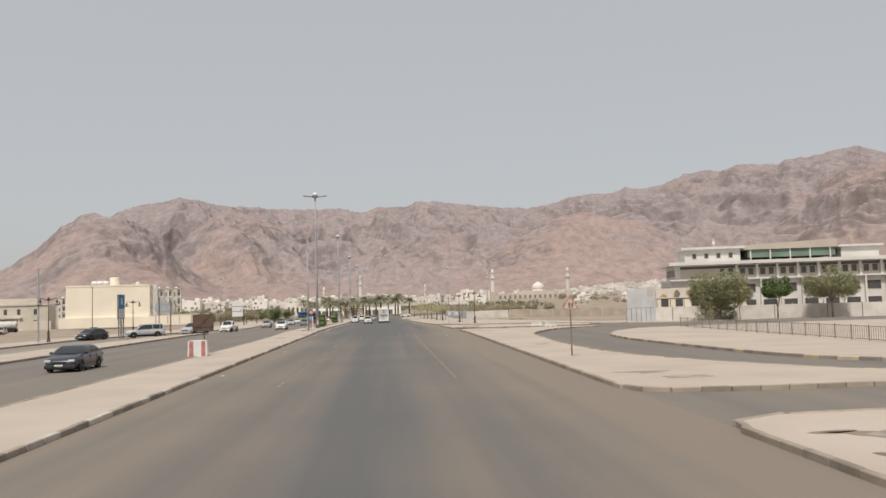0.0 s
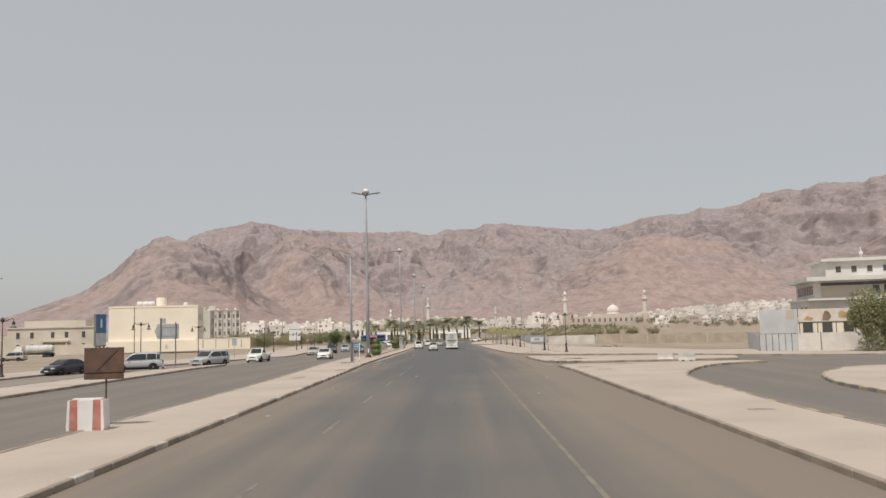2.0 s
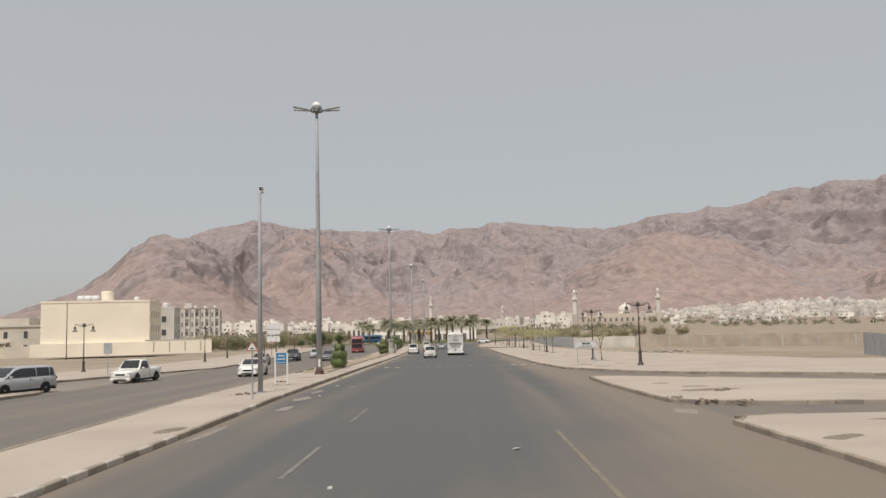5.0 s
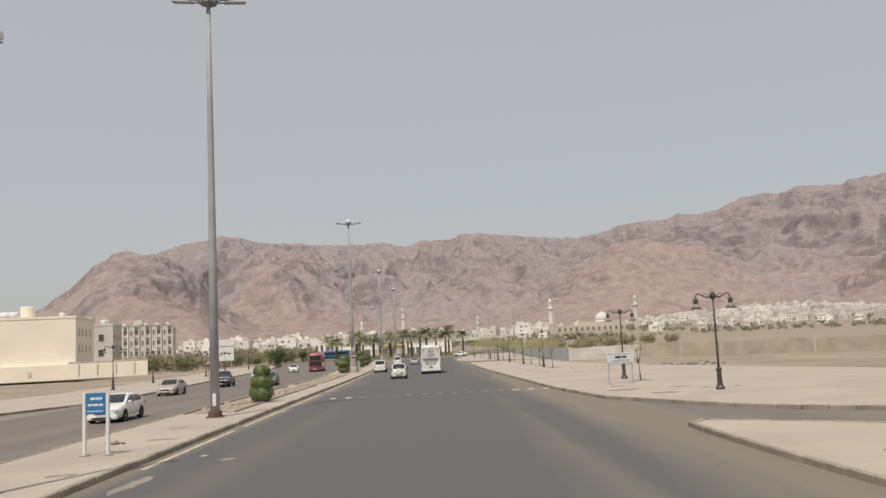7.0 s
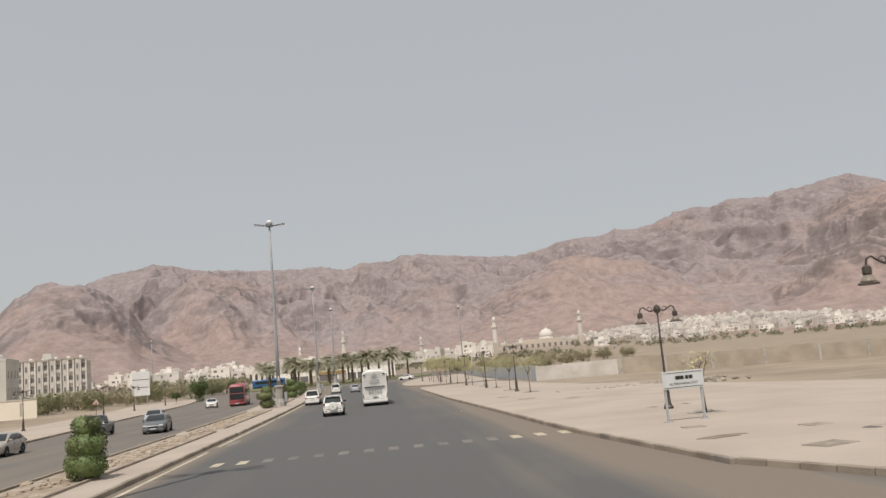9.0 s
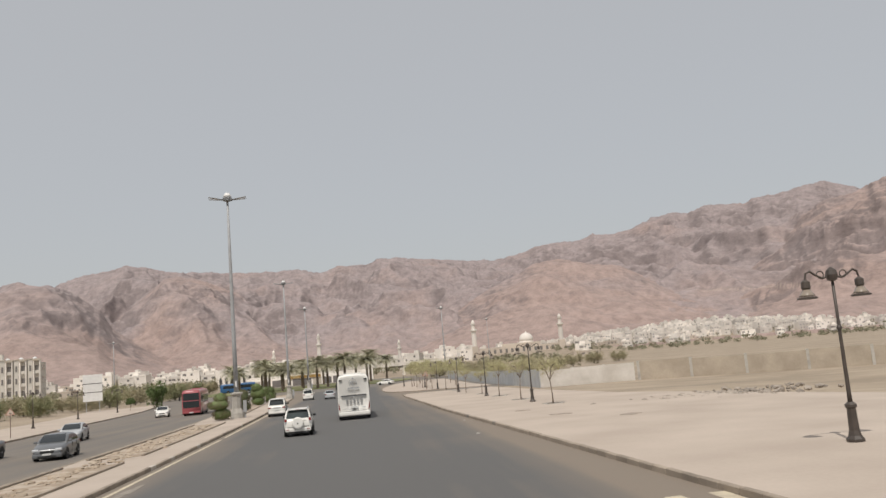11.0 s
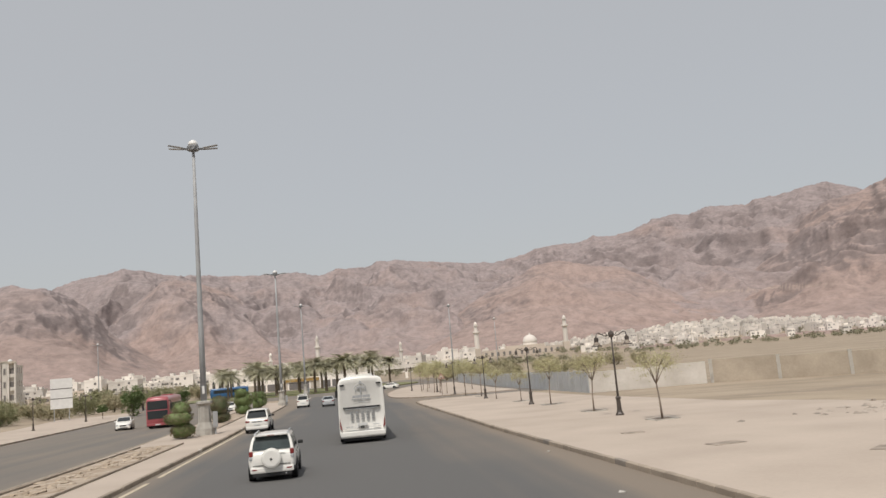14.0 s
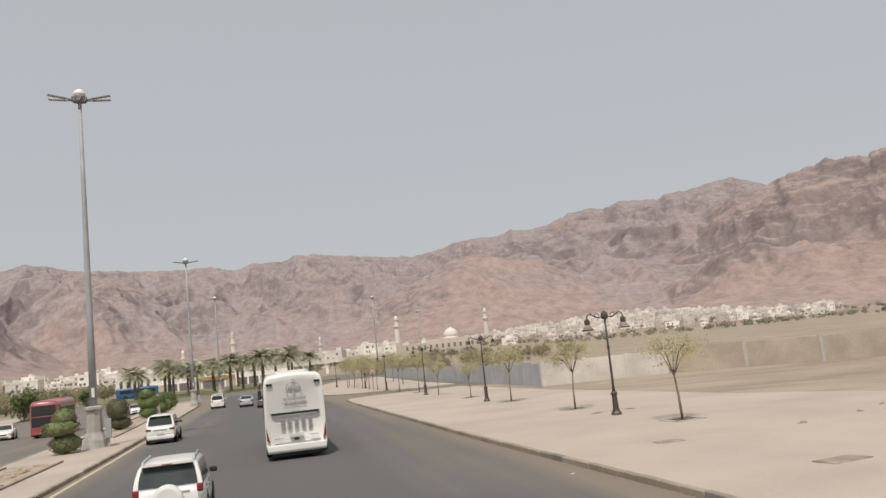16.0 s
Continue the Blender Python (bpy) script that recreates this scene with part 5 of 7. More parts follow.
low = street_tree(25, -80, 322, 5.6, 4.2, 8500, LEAF_HEDGE, "spreading green shrub tree on the sand", dz=-0.1, fork=0.08, size=0.17, r0=0.16, sink=1.8, bushy=True, airy=True)
dusty = street_tree(26, -95, 345, 4.2, 4.0, 7500, LEAF_TAN, "low dusty thorn bush on the sand lot", dz=-0.1, fork=0.08, size=0.17, r0=0.14, sink=1.4, bushy=True, airy=True)
thorn = street_tree(27, 34, 390, 4.2, 4.0, 5000, LEAF_TAN, "dusty tan thorn bush beyond the fence", dz=-0.1, fork=0.08, size=0.2, r0=0.14, sink=1.4, bushy=True, airy=True)
for k, (src, x, y, s) in enumerate(((low, -72, 330, 0.9), (dusty, -86, 334, 0.9), (low, -104, 352, 0.95), (dusty, -70, 350, 0.8), (dusty, -64, 340, 0.8), (low, -112, 372, 0.9), (dusty, -78, 362, 0.9), (dusty, -62, 372, 1.0), (low, -54, 385, 1.0),
                                   (dusty, -90, 380, 1.0), (low, -100, 395, 1.0), (dusty, -70, 400, 1.1), (fig, -49, 392, 0.8), (low, -80, 420, 1.2), (dusty, -60, 430, 1.2), (dusty, -118, 392, 1.0), (dusty, -120, 330, 0.7), (mid, -49, 318, 0.4), (dusty, -56, 452, 1.1), (dusty, -76, 340, 0.9), (low, -91, 341, 0.85), (dusty, -82, 347, 1.0), (dusty, -99, 360, 1.0), (low, -84, 356, 0.9), (dusty, -108, 342, 0.9), (dusty, -92, 366, 1.1), (low, -66, 362, 0.9), (dusty, -73, 376, 1.0), (low, -62, 398, 1.0), (dusty, -57, 405, 0.9),
                                   (thorn, 44, 410, 1.2), (thorn, 30, 425, 1.0), (thorn, 26, 404, 1.0), (thorn, 54, 395, 1.0), (thorn, 62, 420, 1.0), (thorn, 40, 372, 0.9), (thorn, 47, 360, 0.9), (thorn, 33, 350, 0.9), (thorn, 58, 372, 0.9), (thorn, 68, 392, 1.0), (thorn, 80, 410, 1.0), (thorn, 92, 420, 0.9), (thorn, 30, 328, 0.8), (thorn, 36, 312, 0.7), (thorn, 42, 330, 0.8))):
    t = copy_thing(src, pose(x, y, float(level(y)) - 0.1, 0, 0, k * 71))
    t.scale = (s, s, s)


# ---- vehicles ----
def paint(name, color, rough=0.3):
    return material("paint_" + name, color, rough, 0.05, 0.8, 3.0, coat=0.6)


P_WHITE = paint("white", (0.79, 0.77, 0.72))
P_SILVER = paint("silver", (0.42, 0.43, 0.44), 0.35)
P_BEIGE = paint("beige", (0.40, 0.36, 0.31), 0.35)
EMBLEM = material("emblem_grey", (0.36, 0.365, 0.37), 0.5, 0.05, 0.5)
P_BLACK = paint("dark", (0.022, 0.026, 0.034))
P_GREY = paint("grey", (0.12, 0.125, 0.13))
P_RED = paint("red", (0.34, 0.075, 0.085))
P_BLUE = paint("blue", (0.03, 0.11, 0.26))
TYRE = material("tyre", (0.02, 0.02, 0.02), 0.85, 0.2, 0.2, 30.0)
RIM = material("rim_metal", (0.4, 0.4, 0.41), 0.4, 0.1, 0.2, metal=0.7)
GLASS = material("tinted_glass", (0.03, 0.035, 0.038), 0.08, 0.05, 1.0)
GLASS_LIGHT = material("clear_dusty_glass", (0.055, 0.07, 0.07), 0.1, 0.2, 0.5)
TRIM = material("black_trim", (0.018, 0.018, 0.018), 0.6, 0.1, 0.3)
TAIL = material("tail_lamp", (0.22, 0.028, 0.025), 0.25, 0.1, 0.2)
HEAD = material("head_lamp", (0.6, 0.61, 0.62), 0.12, 0.1, 0.2)
PLATE = material("number_plate", (0.62, 0.62, 0.6), 0.5, 0.05, 0.2)


def loft(sections, cap=True):
    """A skin over rings of equal count."""
    bm = bmesh.new()
    rings = [[bm.verts.new(p) for p in s] for s in sections]
    n = len(rings[0])
    for a, b in zip(rings, rings[1:]):
        for k in range(n):
            bm.faces.new((a[k], a[(k + 1) % n], b[(k + 1) % n], b[k]))
    if cap:
        bm.faces.new(rings[0][::-1])
        bm.faces.new(rings[-1])
    bmesh.ops.recalc_face_normals(bm, faces=bm.faces)
    return bm


def body_ring(y, w, zb, zt, crown_h=0.03):
    """A car body's cross-section: tucked sill, full flank, rolled shoulder."""
    h = zt - zb
    half = [(w * 0.86, zb), (w * 0.97, zb + h * 0.12), (w, zb + h * 0.42), (w * 0.985, zb + h * 0.72), (w * 0.93, zt - h * 0.06), (w * 0.85, zt), (w * 0.4, zt + crown_h)]
    return [(x, y, z) for x, z in half] + [(-x, y, z) for x, z in half[::-1]]


def wheel(parent, x, y, r, width=0.22):
    s = 1 if x > 0 else -1
    t = part("wheel", lathe([(r * 0.62, -width / 2), (r * 0.95, -width / 2), (r, -width * 0.3), (r, width * 0.3), (r * 0.95, width / 2), (r * 0.62, width / 2)], 20), TYRE, parent, "black tyre")
    t.matrix_basis = Matrix.Translation((x - s * width / 2, y, r)) @ Matrix.Rotation(math.pi / 2, 4, 'Y')
    rim = part("rim", lathe([(r * 0.1, width * 0.5), (r * 0.16, width * 0.52), (r * 0.3, width * 0.42), (r * 0.58, width * 0.47), (r * 0.62, width * 0.49), (r * 0.62, width * 0.3), (0.01, width * 0.3)], 14), RIM, t, "metal rim")
    if s < 0:
        rim.matrix_basis = Matrix.Rotation(math.pi, 4, 'X')
    # flat black disc paints the shaded hollow around the tyre
    arch = lathe([(r * 1.13, -0.012), (r * 1.13, 0.012)], 22)
    for v in arch.verts:
        v.co.x = min(v.co.x, r * 0.9)
    a = part("wheel_arch", arch, TRIM, parent, "flat black disc for the shaded wheel arch")
    a.matrix_basis = Matrix.Translation((x - s * 0.015, y, r)) @ Matrix.Rotation(math.pi / 2, 4, 'Y')


def car(name, label, x, y, heading, body, L, W, H, belt, stations, cabin, r=0.33, wb=0.58, kind="sedan", category="car", glass=None, group="", tail=True):
    """stations: (share of length from the rear, width share, underside, top); cabin: shares of length for rear base, rear roof, front roof, front base."""
    z = float(level(y))
    t = thing(name, x, y, z, heading, label, category, group)
    w = W / 2
    glass = glass or GLASS
    part("body", loft([body_ring((s - 0.5) * L, w * k, zb, zt) for s, k, zb, zt in stations]), body, t, smooth=True)
    b0, b1, f1, f0 = [(s - 0.5) * L for s in cabin]
    wb_, wr = w * 0.92, w * 0.74
    mid = 0.5 * (b1 + f1)
    prof = [(b0, belt - 0.03), (b0 + (b1 - b0) * 0.5, belt + (H - belt) * 0.56), (b1, H - 0.045), (b1 + (f1 - b1) * 0.4, H), (f1, H - 0.03), (f1 + (f0 - f1) * 0.45, belt + (H - belt) * 0.60), (f0, belt - 0.04)]
    curve = rounded([(a, c, 0) for a, c in prof], 0.14)

    def wide(zz):
        k = min(1, max(0, (zz - belt) / (H - belt)))
        return wb_ + (wr - wb_) * k + 0.035 * math.sin(math.pi * k)

    rings = []
    for yy, zt in curve:
        k = min(1, max(0, (zt - belt) / (H - belt)))
        half = [(wb_, belt - 0.12), (wb_, min(belt, zt)), (wide(belt + (zt - belt) * 0.5), belt + (zt - belt) * 0.5), (wide(zt - 0.07 * k), zt - 0.07 * k), (wide(zt) * 0.94, zt - 0.012 * k), (wide(zt) * 0.5, zt + 0.015 * k)]
        rings.append([(q, yy, c) for q, c in half] + [(-q, yy, c) for q, c in half[::-1]])
    part("cabin", loft(rings), body, t, smooth=True)

    def edge(yy):
        return float(np.interp(yy, [c[0] for c in curve], [c[1] for c in curve]))

    def sheet(name_, rows, label_):
        bm = bmesh.new()
        vs = [[bm.verts.new(q) for q in row] for row in rows]
        for a_, b_ in zip(vs, vs[1:]):
            for i in range(len(a_) - 1):
                bm.faces.new((a_[i], a_[i + 1], b_[i + 1], b_[i]))
        bmesh.ops.recalc_face_normals(bm, faces=bm.faces)
        return part(name_, bm, glass, t, label_, smooth=True)

    # front and rear screens follow the slope of the cabin
    for name_, ya, yb_, s, lo_, hi_ in (("rear_window", b0, b1, -1, 0.16 if kind == "sedan" else 0.1, 0.9), ("windscreen", f0, f1, 1, 0.12, 0.92)):
        if kind == "pickup" and s < 0:
            lo_ = 0.3
        rows = []
        for u in np.linspace(lo_, hi_, 6):
            yy = ya + (yb_ - ya) * u
            zz = edge(yy)
            rows.append([(q * wide(zz) * 0.86, yy + s * (0.016 + 0.012 * (1 - q * q)), zz + 0.014) for q in (-1, -0.6, 0, 0.6, 1)])
        sheet(name_, rows, "dark tinted glass")
    # side glass, split by slim pillars
    cuts = [b0 + (b1 - b0) * 0.55, b1 + (f1 - b1) * 0.08, mid - 0.02, f0 - (f0 - f1) * 0.2] if kind != "pickup" else [b1 + 0.05, f0 - (f0 - f1) * 0.2]
    for s in (-1, 1):
        for ya, yb_ in zip(cuts, cuts[1:]):
            cols = []
            for yy in np.linspace(ya + 0.035, yb_ - 0.035, 5):
                top = min(edge(yy) - 0.085, H - 0.11)
                lo = belt + 0.015
                top = max(top, lo + 0.01)
                cols.append([(s * (wide(lo + (top - lo) * u) + 0.012), yy, lo + (top - lo) * u) for u in (0, 0.35, 0.7, 1)])
            sheet("side_window", cols, "dark tinted side glass")
        for sy in (-1, 1):
            wheel(t, s * (w + 0.015), sy * L * wb / 2, r)
        part("door_mirror", box(min(s * w * 0.96, s * (w + 0.17)), max(s * w * 0.96, s * (w + 0.17)), f0 - L * 0.085, f0 - L * 0.085 + 0.11, belt - 0.01, belt + 0.13, bevel=0.045), TRIM if kind == "suv" else body, t)
        yb = (stations[0][0] - 0.5) * L
        zt = stations[2][3]
        if tail:
            part("tail_light", box(min(s * w * 0.58, s * w * 0.93), max(s * w * 0.58, s * w * 0.93), yb - 0.012, yb + 0.16, zt - 0.24, zt - 0.1, bevel=0.04), TAIL, t, "red tail light")
        yf = (stations[-1][0] - 0.5) * L
        zf = stations[-3][3]
        part("headlight", box(min(s * w * 0.5, s * w * 0.88), max(s * w * 0.5, s * w * 0.88), yf - 0.24, yf - 0.005, zf - 0.19, zf - 0.05, bevel=0.05), HEAD, t, "clear headlight")
        for ya in (mid - 0.75, mid + 0.3):
            part("door_handle", box(s * w * 0.99 - 0.015, s * w * 0.99 + 0.015, ya, ya + 0.16, belt - 0.17, belt - 0.14), body, t)
            part("door_seam", box(s * w * 0.985 - 0.010, s * w * 0.985 + 0.010, ya + 0.2, ya + 0.21, 0.36, belt - 0.06), TRIM, t)
        part("sill", box(min(s * w * 0.9, s * w * 0.985), max(s * w * 0.9, s * w * 0.985), -L * 0.22, L * 0.22, stations[4][2] - 0.02, stations[4][2] + 0.08, bevel=0.02), TRIM if kind == "suv" else body, t)
    yb, yf = -0.5 * L, 0.5 * L
    part("rear_bumper", box(-w * 0.9, w * 0.9, yb - 0.05, yb + 0.2, 0.32, 0.56, bevel=0.07), body, t)
    part("rear_skirt", box(-w * 0.8, w * 0.8, yb - 0.03, yb + 0.1, 0.2, 0.325, bevel=0.02), TRIM, t)
    part("front_bumper", box(-w * 0.88, w * 0.88, yf - 0.22, yf + 0.03, 0.22, 0.46, bevel=0.07), body, t)
    part("air_intake", box(-w * 0.55, w * 0.55, yf + 0.0, yf + 0.036, 0.25, 0.35, bevel=0.015), TRIM, t, "dark lower air intake")
    part("grille", box(-w * 0.42, w * 0.42, yf - 0.08, yf + 0.02, stations[-2][3] - 0.2, stations[-2][3] - 0.06, bevel=0.03), TRIM, t, "dark radiator grille")
    part("number_plate", box(-0.24, 0.24, yb - 0.062, yb - 0.03, 0.62, 0.74), PLATE, t, "plain pale number plate")
    part("number_plate", box(-0.24, 0.24, yf + 0.02, yf + 0.045, 0.37, 0.47), PLATE, t, "plain pale number plate")
    part("underside", box(-w * 0.8, w * 0.8, -L * 0.42, L * 0.42, 0.16, 0.32), TRIM, t, "dark underbody")
    return t


SEDAN = [(0.0, 0.68, 0.5, 0.82), (0.012, 0.85, 0.38, 0.94), (0.04, 0.94, 0.30, 1.0), (0.12, 0.985, 0.25, 1.03), (0.25, 1.0, 0.22, 1.02), (0.5, 1.0, 0.2, 0.99), (0.68, 1.0, 0.2, 0.97), (0.76, 0.995, 0.21, 0.95), (0.86, 0.97, 0.23, 0.88), (0.94, 0.91, 0.26, 0.78), (0.98, 0.82, 0.3, 0.69), (1.0, 0.68, 0.38, 0.58)]
SUVB = [(0.0, 0.8, 0.52, 0.92), (0.01, 0.91, 0.44, 1.03), (0.03, 0.96, 0.40, 1.09), (0.12, 0.99, 0.36, 1.1), (0.25, 1.0, 0.34, 1.09), (0.5, 1.0, 0.32, 1.06), (0.68, 1.0, 0.32, 1.05), (0.78, 0.995, 0.33, 1.02), (0.88, 0.97, 0.35, 0.97), (0.95, 0.92, 0.38, 0.9), (0.985, 0.85, 0.42, 0.82), (1.0, 0.74, 0.5, 0.72)]
VANB = [(0.0, 0.9, 0.42, 1.06), (0.008, 0.97, 0.36, 1.14), (0.03, 0.99, 0.32, 1.16), (0.3, 1.0, 0.28, 1.16), (0.5, 1.0, 0.28, 1.15), (0.8, 1.0, 0.28, 1.12), (0.9, 0.98, 0.3, 1.04), (0.96, 0.94, 0.32, 0.92), (0.985, 0.88, 0.34, 0.82), (1.0, 0.76, 0.42, 0.7)]
CAB_S, CAB_U, CAB_V = (0.07, 0.27, 0.55, 0.76), (0.02, 0.1, 0.56, 0.74), (0.012, 0.05, 0.74, 0.93)

# the compact white off-roader ahead
t = car("compact_suv", "white compact off-roader with a covered spare wheel behind", -4.3, 188.5, 1.5, P_WHITE, 4.05, 1.74, 1.68, 1.07, SUVB, (0.02, 0.085, 0.58, 0.74), 0.36, 0.62, "suv", glass=GLASS_LIGHT, tail=False)
sp = part("spare_wheel_cover", lathe([(0.01, -0.115), (0.27, -0.11), (0.335, -0.085), (0.36, -0.03), (0.36, 0.09), (0.3, 0.11)], 26), P_WHITE, t, "white spare wheel cover")
sp.matrix_basis = Matrix.Translation((0.0, -2.16, 0.84)) @ Matrix.Rotation(-math.pi / 2, 4, 'X')
bd = part("badge", lathe([(0.045, 0), (0.04, 0.012)], 10), TRIM, sp)
bd.matrix_basis = Matrix.Translation((0, 0.02, -0.125))
for s in (-1, 1):
    part("roof_rail", tube([(s * 0.59, -1.62, 1.60), (s * 0.6, -1.5, 1.69), (s * 0.6, -1.3, 1.715), (s * 0.6, 0.1, 1.72), (s * 0.59, 0.32, 1.63)], [0.035, 0.04, 0.026, 0.026, 0.03], 6), SIGN_GREY, t, "grey roof rail")
    part("rear_lamp", box(s * 0.735 - 0.075, s * 0.735 + 0.075, -2.03, -1.86, 0.93, 1.12, bevel=0.035), TAIL, t, "upright red rear lamp")
    part("indicator", box(s * 0.74 - 0.065, s * 0.74 + 0.065, -2.035, -1.86, 0.80, 0.925, bevel=0.03), SIGN_GREY, t, "clear grey indicator lamp")
    part("reflector", box(s * 0.62 - 0.09, s * 0.62 + 0.09, -2.085, -2.05, 0.44, 0.48), TAIL, t, "narrow red bumper reflector")
    part("corner_trim", box(s * 0.8 - 0.05, s * 0.8 + 0.05, -2.0, -1.75, 0.36, 0.5, bevel=0.03), TRIM, t)
part("rear_spoiler", loft([[(q, yy, zz) for q, zz in ((-0.6, 1.63), (0.6, 1.63), (0.6, 1.66), (-0.6, 1.66))] for yy in (-1.93, -1.6)]), P_WHITE, t, "roof spoiler with brake light")
part("brake_light", box(-0.12, 0.12, -1.945, -1.92, 1.635, 1.655), TAIL, t)
part("tailgate_seam", box(-0.66, 0.66, -2.062, -2.03, 0.60, 0.612), TRIM, t)
part("tailgate_handle", box(0.3, 0.5, -2.05, -2.02, 0.98, 1.02, bevel=0.01), P_WHITE, t)
part("exhaust", tube([(0.5, -2.1, 0.27), (0.5, -1.7, 0.27)], 0.035, 8), RIM, t)

t = car("large_suv", "large white off-roader with dark rear window", -8.9, 223, 1.5, P_WHITE, 4.75, 1.86, 1.82, 1.12, SUVB, CAB_U, 0.38, 0.6, "suv")
part("rear_spoiler", box(-0.64, 0.64, -2.2, -1.85, 1.74, 1.79, bevel=0.02), P_WHITE, t)
part("trim_bar", box(-0.4, 0.4, -2.395, -2.34, 0.86, 0.93), RIM, t)
car("passenger_van", "white passenger van with dark rear glass", -9.4, 284, 2, P_WHITE, 4.7, 1.8, 1.98, 1.12, VANB, CAB_V, 0.33, 0.6, "van", "van")
car("sedan", "silver saloon car on the asphalt", -5.4, 278, 2, P_SILVER, 4.5, 1.76, 1.46, 0.98, SEDAN, CAB_S)
car("sedan", "dark grey saloon half hidden beside the coach", -2.9, 268, 2, P_GREY, 4.5, 1.76, 1.46, 0.98, SEDAN, CAB_S)
# oncoming and parked cars on the other side
ONC = "cars on the oncoming carriageway"
car("sedan", "dark blue-black executive saloon coming towards us", -17.4, 50.0, 181, P_BLACK, 4.9, 1.86, 1.47, 0.99, SEDAN, CAB_S, group=ONC)
car("hatchback", "dark car waiting on the service road", -36.5, 106, 160, P_BLACK, 4.3, 1.74, 1.47, 0.98, SEDAN, CAB_S, group=ONC)
car("estate_suv", "silver off-road estate on the service road", -31.0, 109.6, 112, P_SILVER, 4.9, 1.9, 1.8, 1.12, SUVB, CAB_U, 0.38, 0.6, "suv", group=ONC)
car("minivan", "silver-grey minivan leaving the service road", -27.4, 121.5, 160, P_SILVER, 5.0, 1.95, 1.72, 1.06, SUVB, (0.02, 0.08, 0.58, 0.8), 0.34, 0.6, "van", group=ONC)
car("sedan", "white saloon coming towards us beside the median", -17.6, 141.5, 183, P_WHITE, 4.8, 1.82, 1.46, 0.98, SEDAN, CAB_S, group=ONC)
t = car("pickup_truck", "white double-cab pickup coming towards us", -25.2, 135.0, 176, P_WHITE, 5.2, 1.84, 1.76, 1.05, SUVB, (0.38, 0.42, 0.6, 0.73), 0.37, 0.62, "pickup", group=ONC)
car("sedan", "beige saloon car coming towards us", -25.0, 173.5, 183, P_BEIGE, 4.6, 1.78, 1.47, 0.98, SEDAN, CAB_S, group=ONC)
car("pickup_truck", "dark green pickup coming towards us", -24.4, 190, 185, P_BLACK, 5.1, 1.82, 1.75, 1.05, SUVB, (0.42, 0.45, 0.6, 0.72), 0.37, 0.62, "pickup", group=ONC)
car("sedan", "silver saloon car coming towards us", -24.2, 207, 188, P_SILVER, 4.7, 1.8, 1.46, 0.98, SEDAN, CAB_S, group=ONC)
car("sedan", "grey saloon car near the median", -18.6, 187, 186, P_GREY, 4.7, 1.8, 1.46, 0.98, SEDAN, CAB_S, group=ONC)
car("sedan", "white saloon coming round from the roundabout", -28.2, 256, 190, P_WHITE, 4.6, 1.8, 1.46, 0.98, SEDAN, CAB_S, group=ONC)
car("sedan", "white saloon waiting behind the red coach", -22.8, 300, 190, P_WHITE, 4.6, 1.8, 1.46, 0.98, SEDAN, CAB_S, group=ONC)
car("sedan", "white saloon waiting by the roundabout", -28.5, 352, 200, P_WHITE, 4.6, 1.8, 1.46, 0.98, SEDAN, CAB_S, group=ONC)
car("sedan", "white car passing round the roundabout", 7, 362, 70, P_WHITE, 4.6, 1.8, 1.46, 0.98, SEDAN, CAB_S)
car("pickup_truck", "white single-cab pickup parked on the sand", -68, 128, 80, P_WHITE, 5.1, 1.82, 1.75, 1.05, SUVB, (0.42, 0.45, 0.6, 0.72), 0.37, 0.62, "pickup", "pickup")
car("estate_suv", "beige off-roader parked on the sand lot", -88, 190, 95, P_BEIGE, 4.9, 1.9, 1.85, 1.12, SUVB, CAB_U, 0.38, 0.6, "suv")


def tank_trailer(x, y, heading, label):
    """A road tanker: a long pale tank on a dark frame with a cab."""
    t = thing("tank_truck", x, y, float(level(y)), heading, label, "truck")
    tank = lathe([(0.3, -3.6), (0.95, -3.45), (1.12, -3.2), (1.15, 0), (1.12, 3.2), (0.95, 3.45), (0.3, 3.6)], 18)
    tank.transform(Matrix.Translation((0, -1.2, 2.15)) @ Matrix.Rotation(math.pi / 2, 4, 'X'))
    part("tank", tank, TANK_PAINT, t, "dull pale steel tank", smooth=True)
    for yy in (-3.6, -1.2, 1.2):
        part("band", lathe([(1.17, -0.05), (1.17, 0.05)], 18), SIGN_GREY, t).matrix_basis = Matrix.Translation((0, yy, 2.15)) @ Matrix.Rotation(math.pi / 2, 4, 'X')
    part("walkway", box(-0.3, 0.3, -4.2, 1.6, 3.28, 3.36), SIGN_GREY, t)
    part("frame", box(-0.5, 0.5, -4.9, 5.0, 0.72, 1.02), TRIM, t, "dark chassis frame")
    cab = part("cab", loft([[(q, yy, z) for q, z in ((-1.15, 0.7), (1.15, 0.7), (1.15, 1.9), (1.05, zt), (-1.05, zt), (-1.15, 1.9))] for yy, zt in ((3.1, 2.9), (4.4, 2.95), (5.0, 2.2), (5.3, 1.7))]), P_WHITE, t, "white lorry cab")
    part("windscreen", prism([(-0.95, 1.95), (0.95, 1.95), (0.9, 2.75), (-0.9, 2.75)], -0.02, 0.02), GLASS, cab).matrix_basis = Matrix.Translation((0, 4.82, 0))
    for sx in (-1, 1):
        for yy in (-4.0, -2.8, 3.9):
            wheel(t, sx * 1.15, yy, 0.5, 0.35)
        part("mudguard", box(min(sx * 0.8, sx * 1.16), max(sx * 0.8, sx * 1.16), -4.7, -2.1, 1.02, 1.1), TRIM, t)
    return t


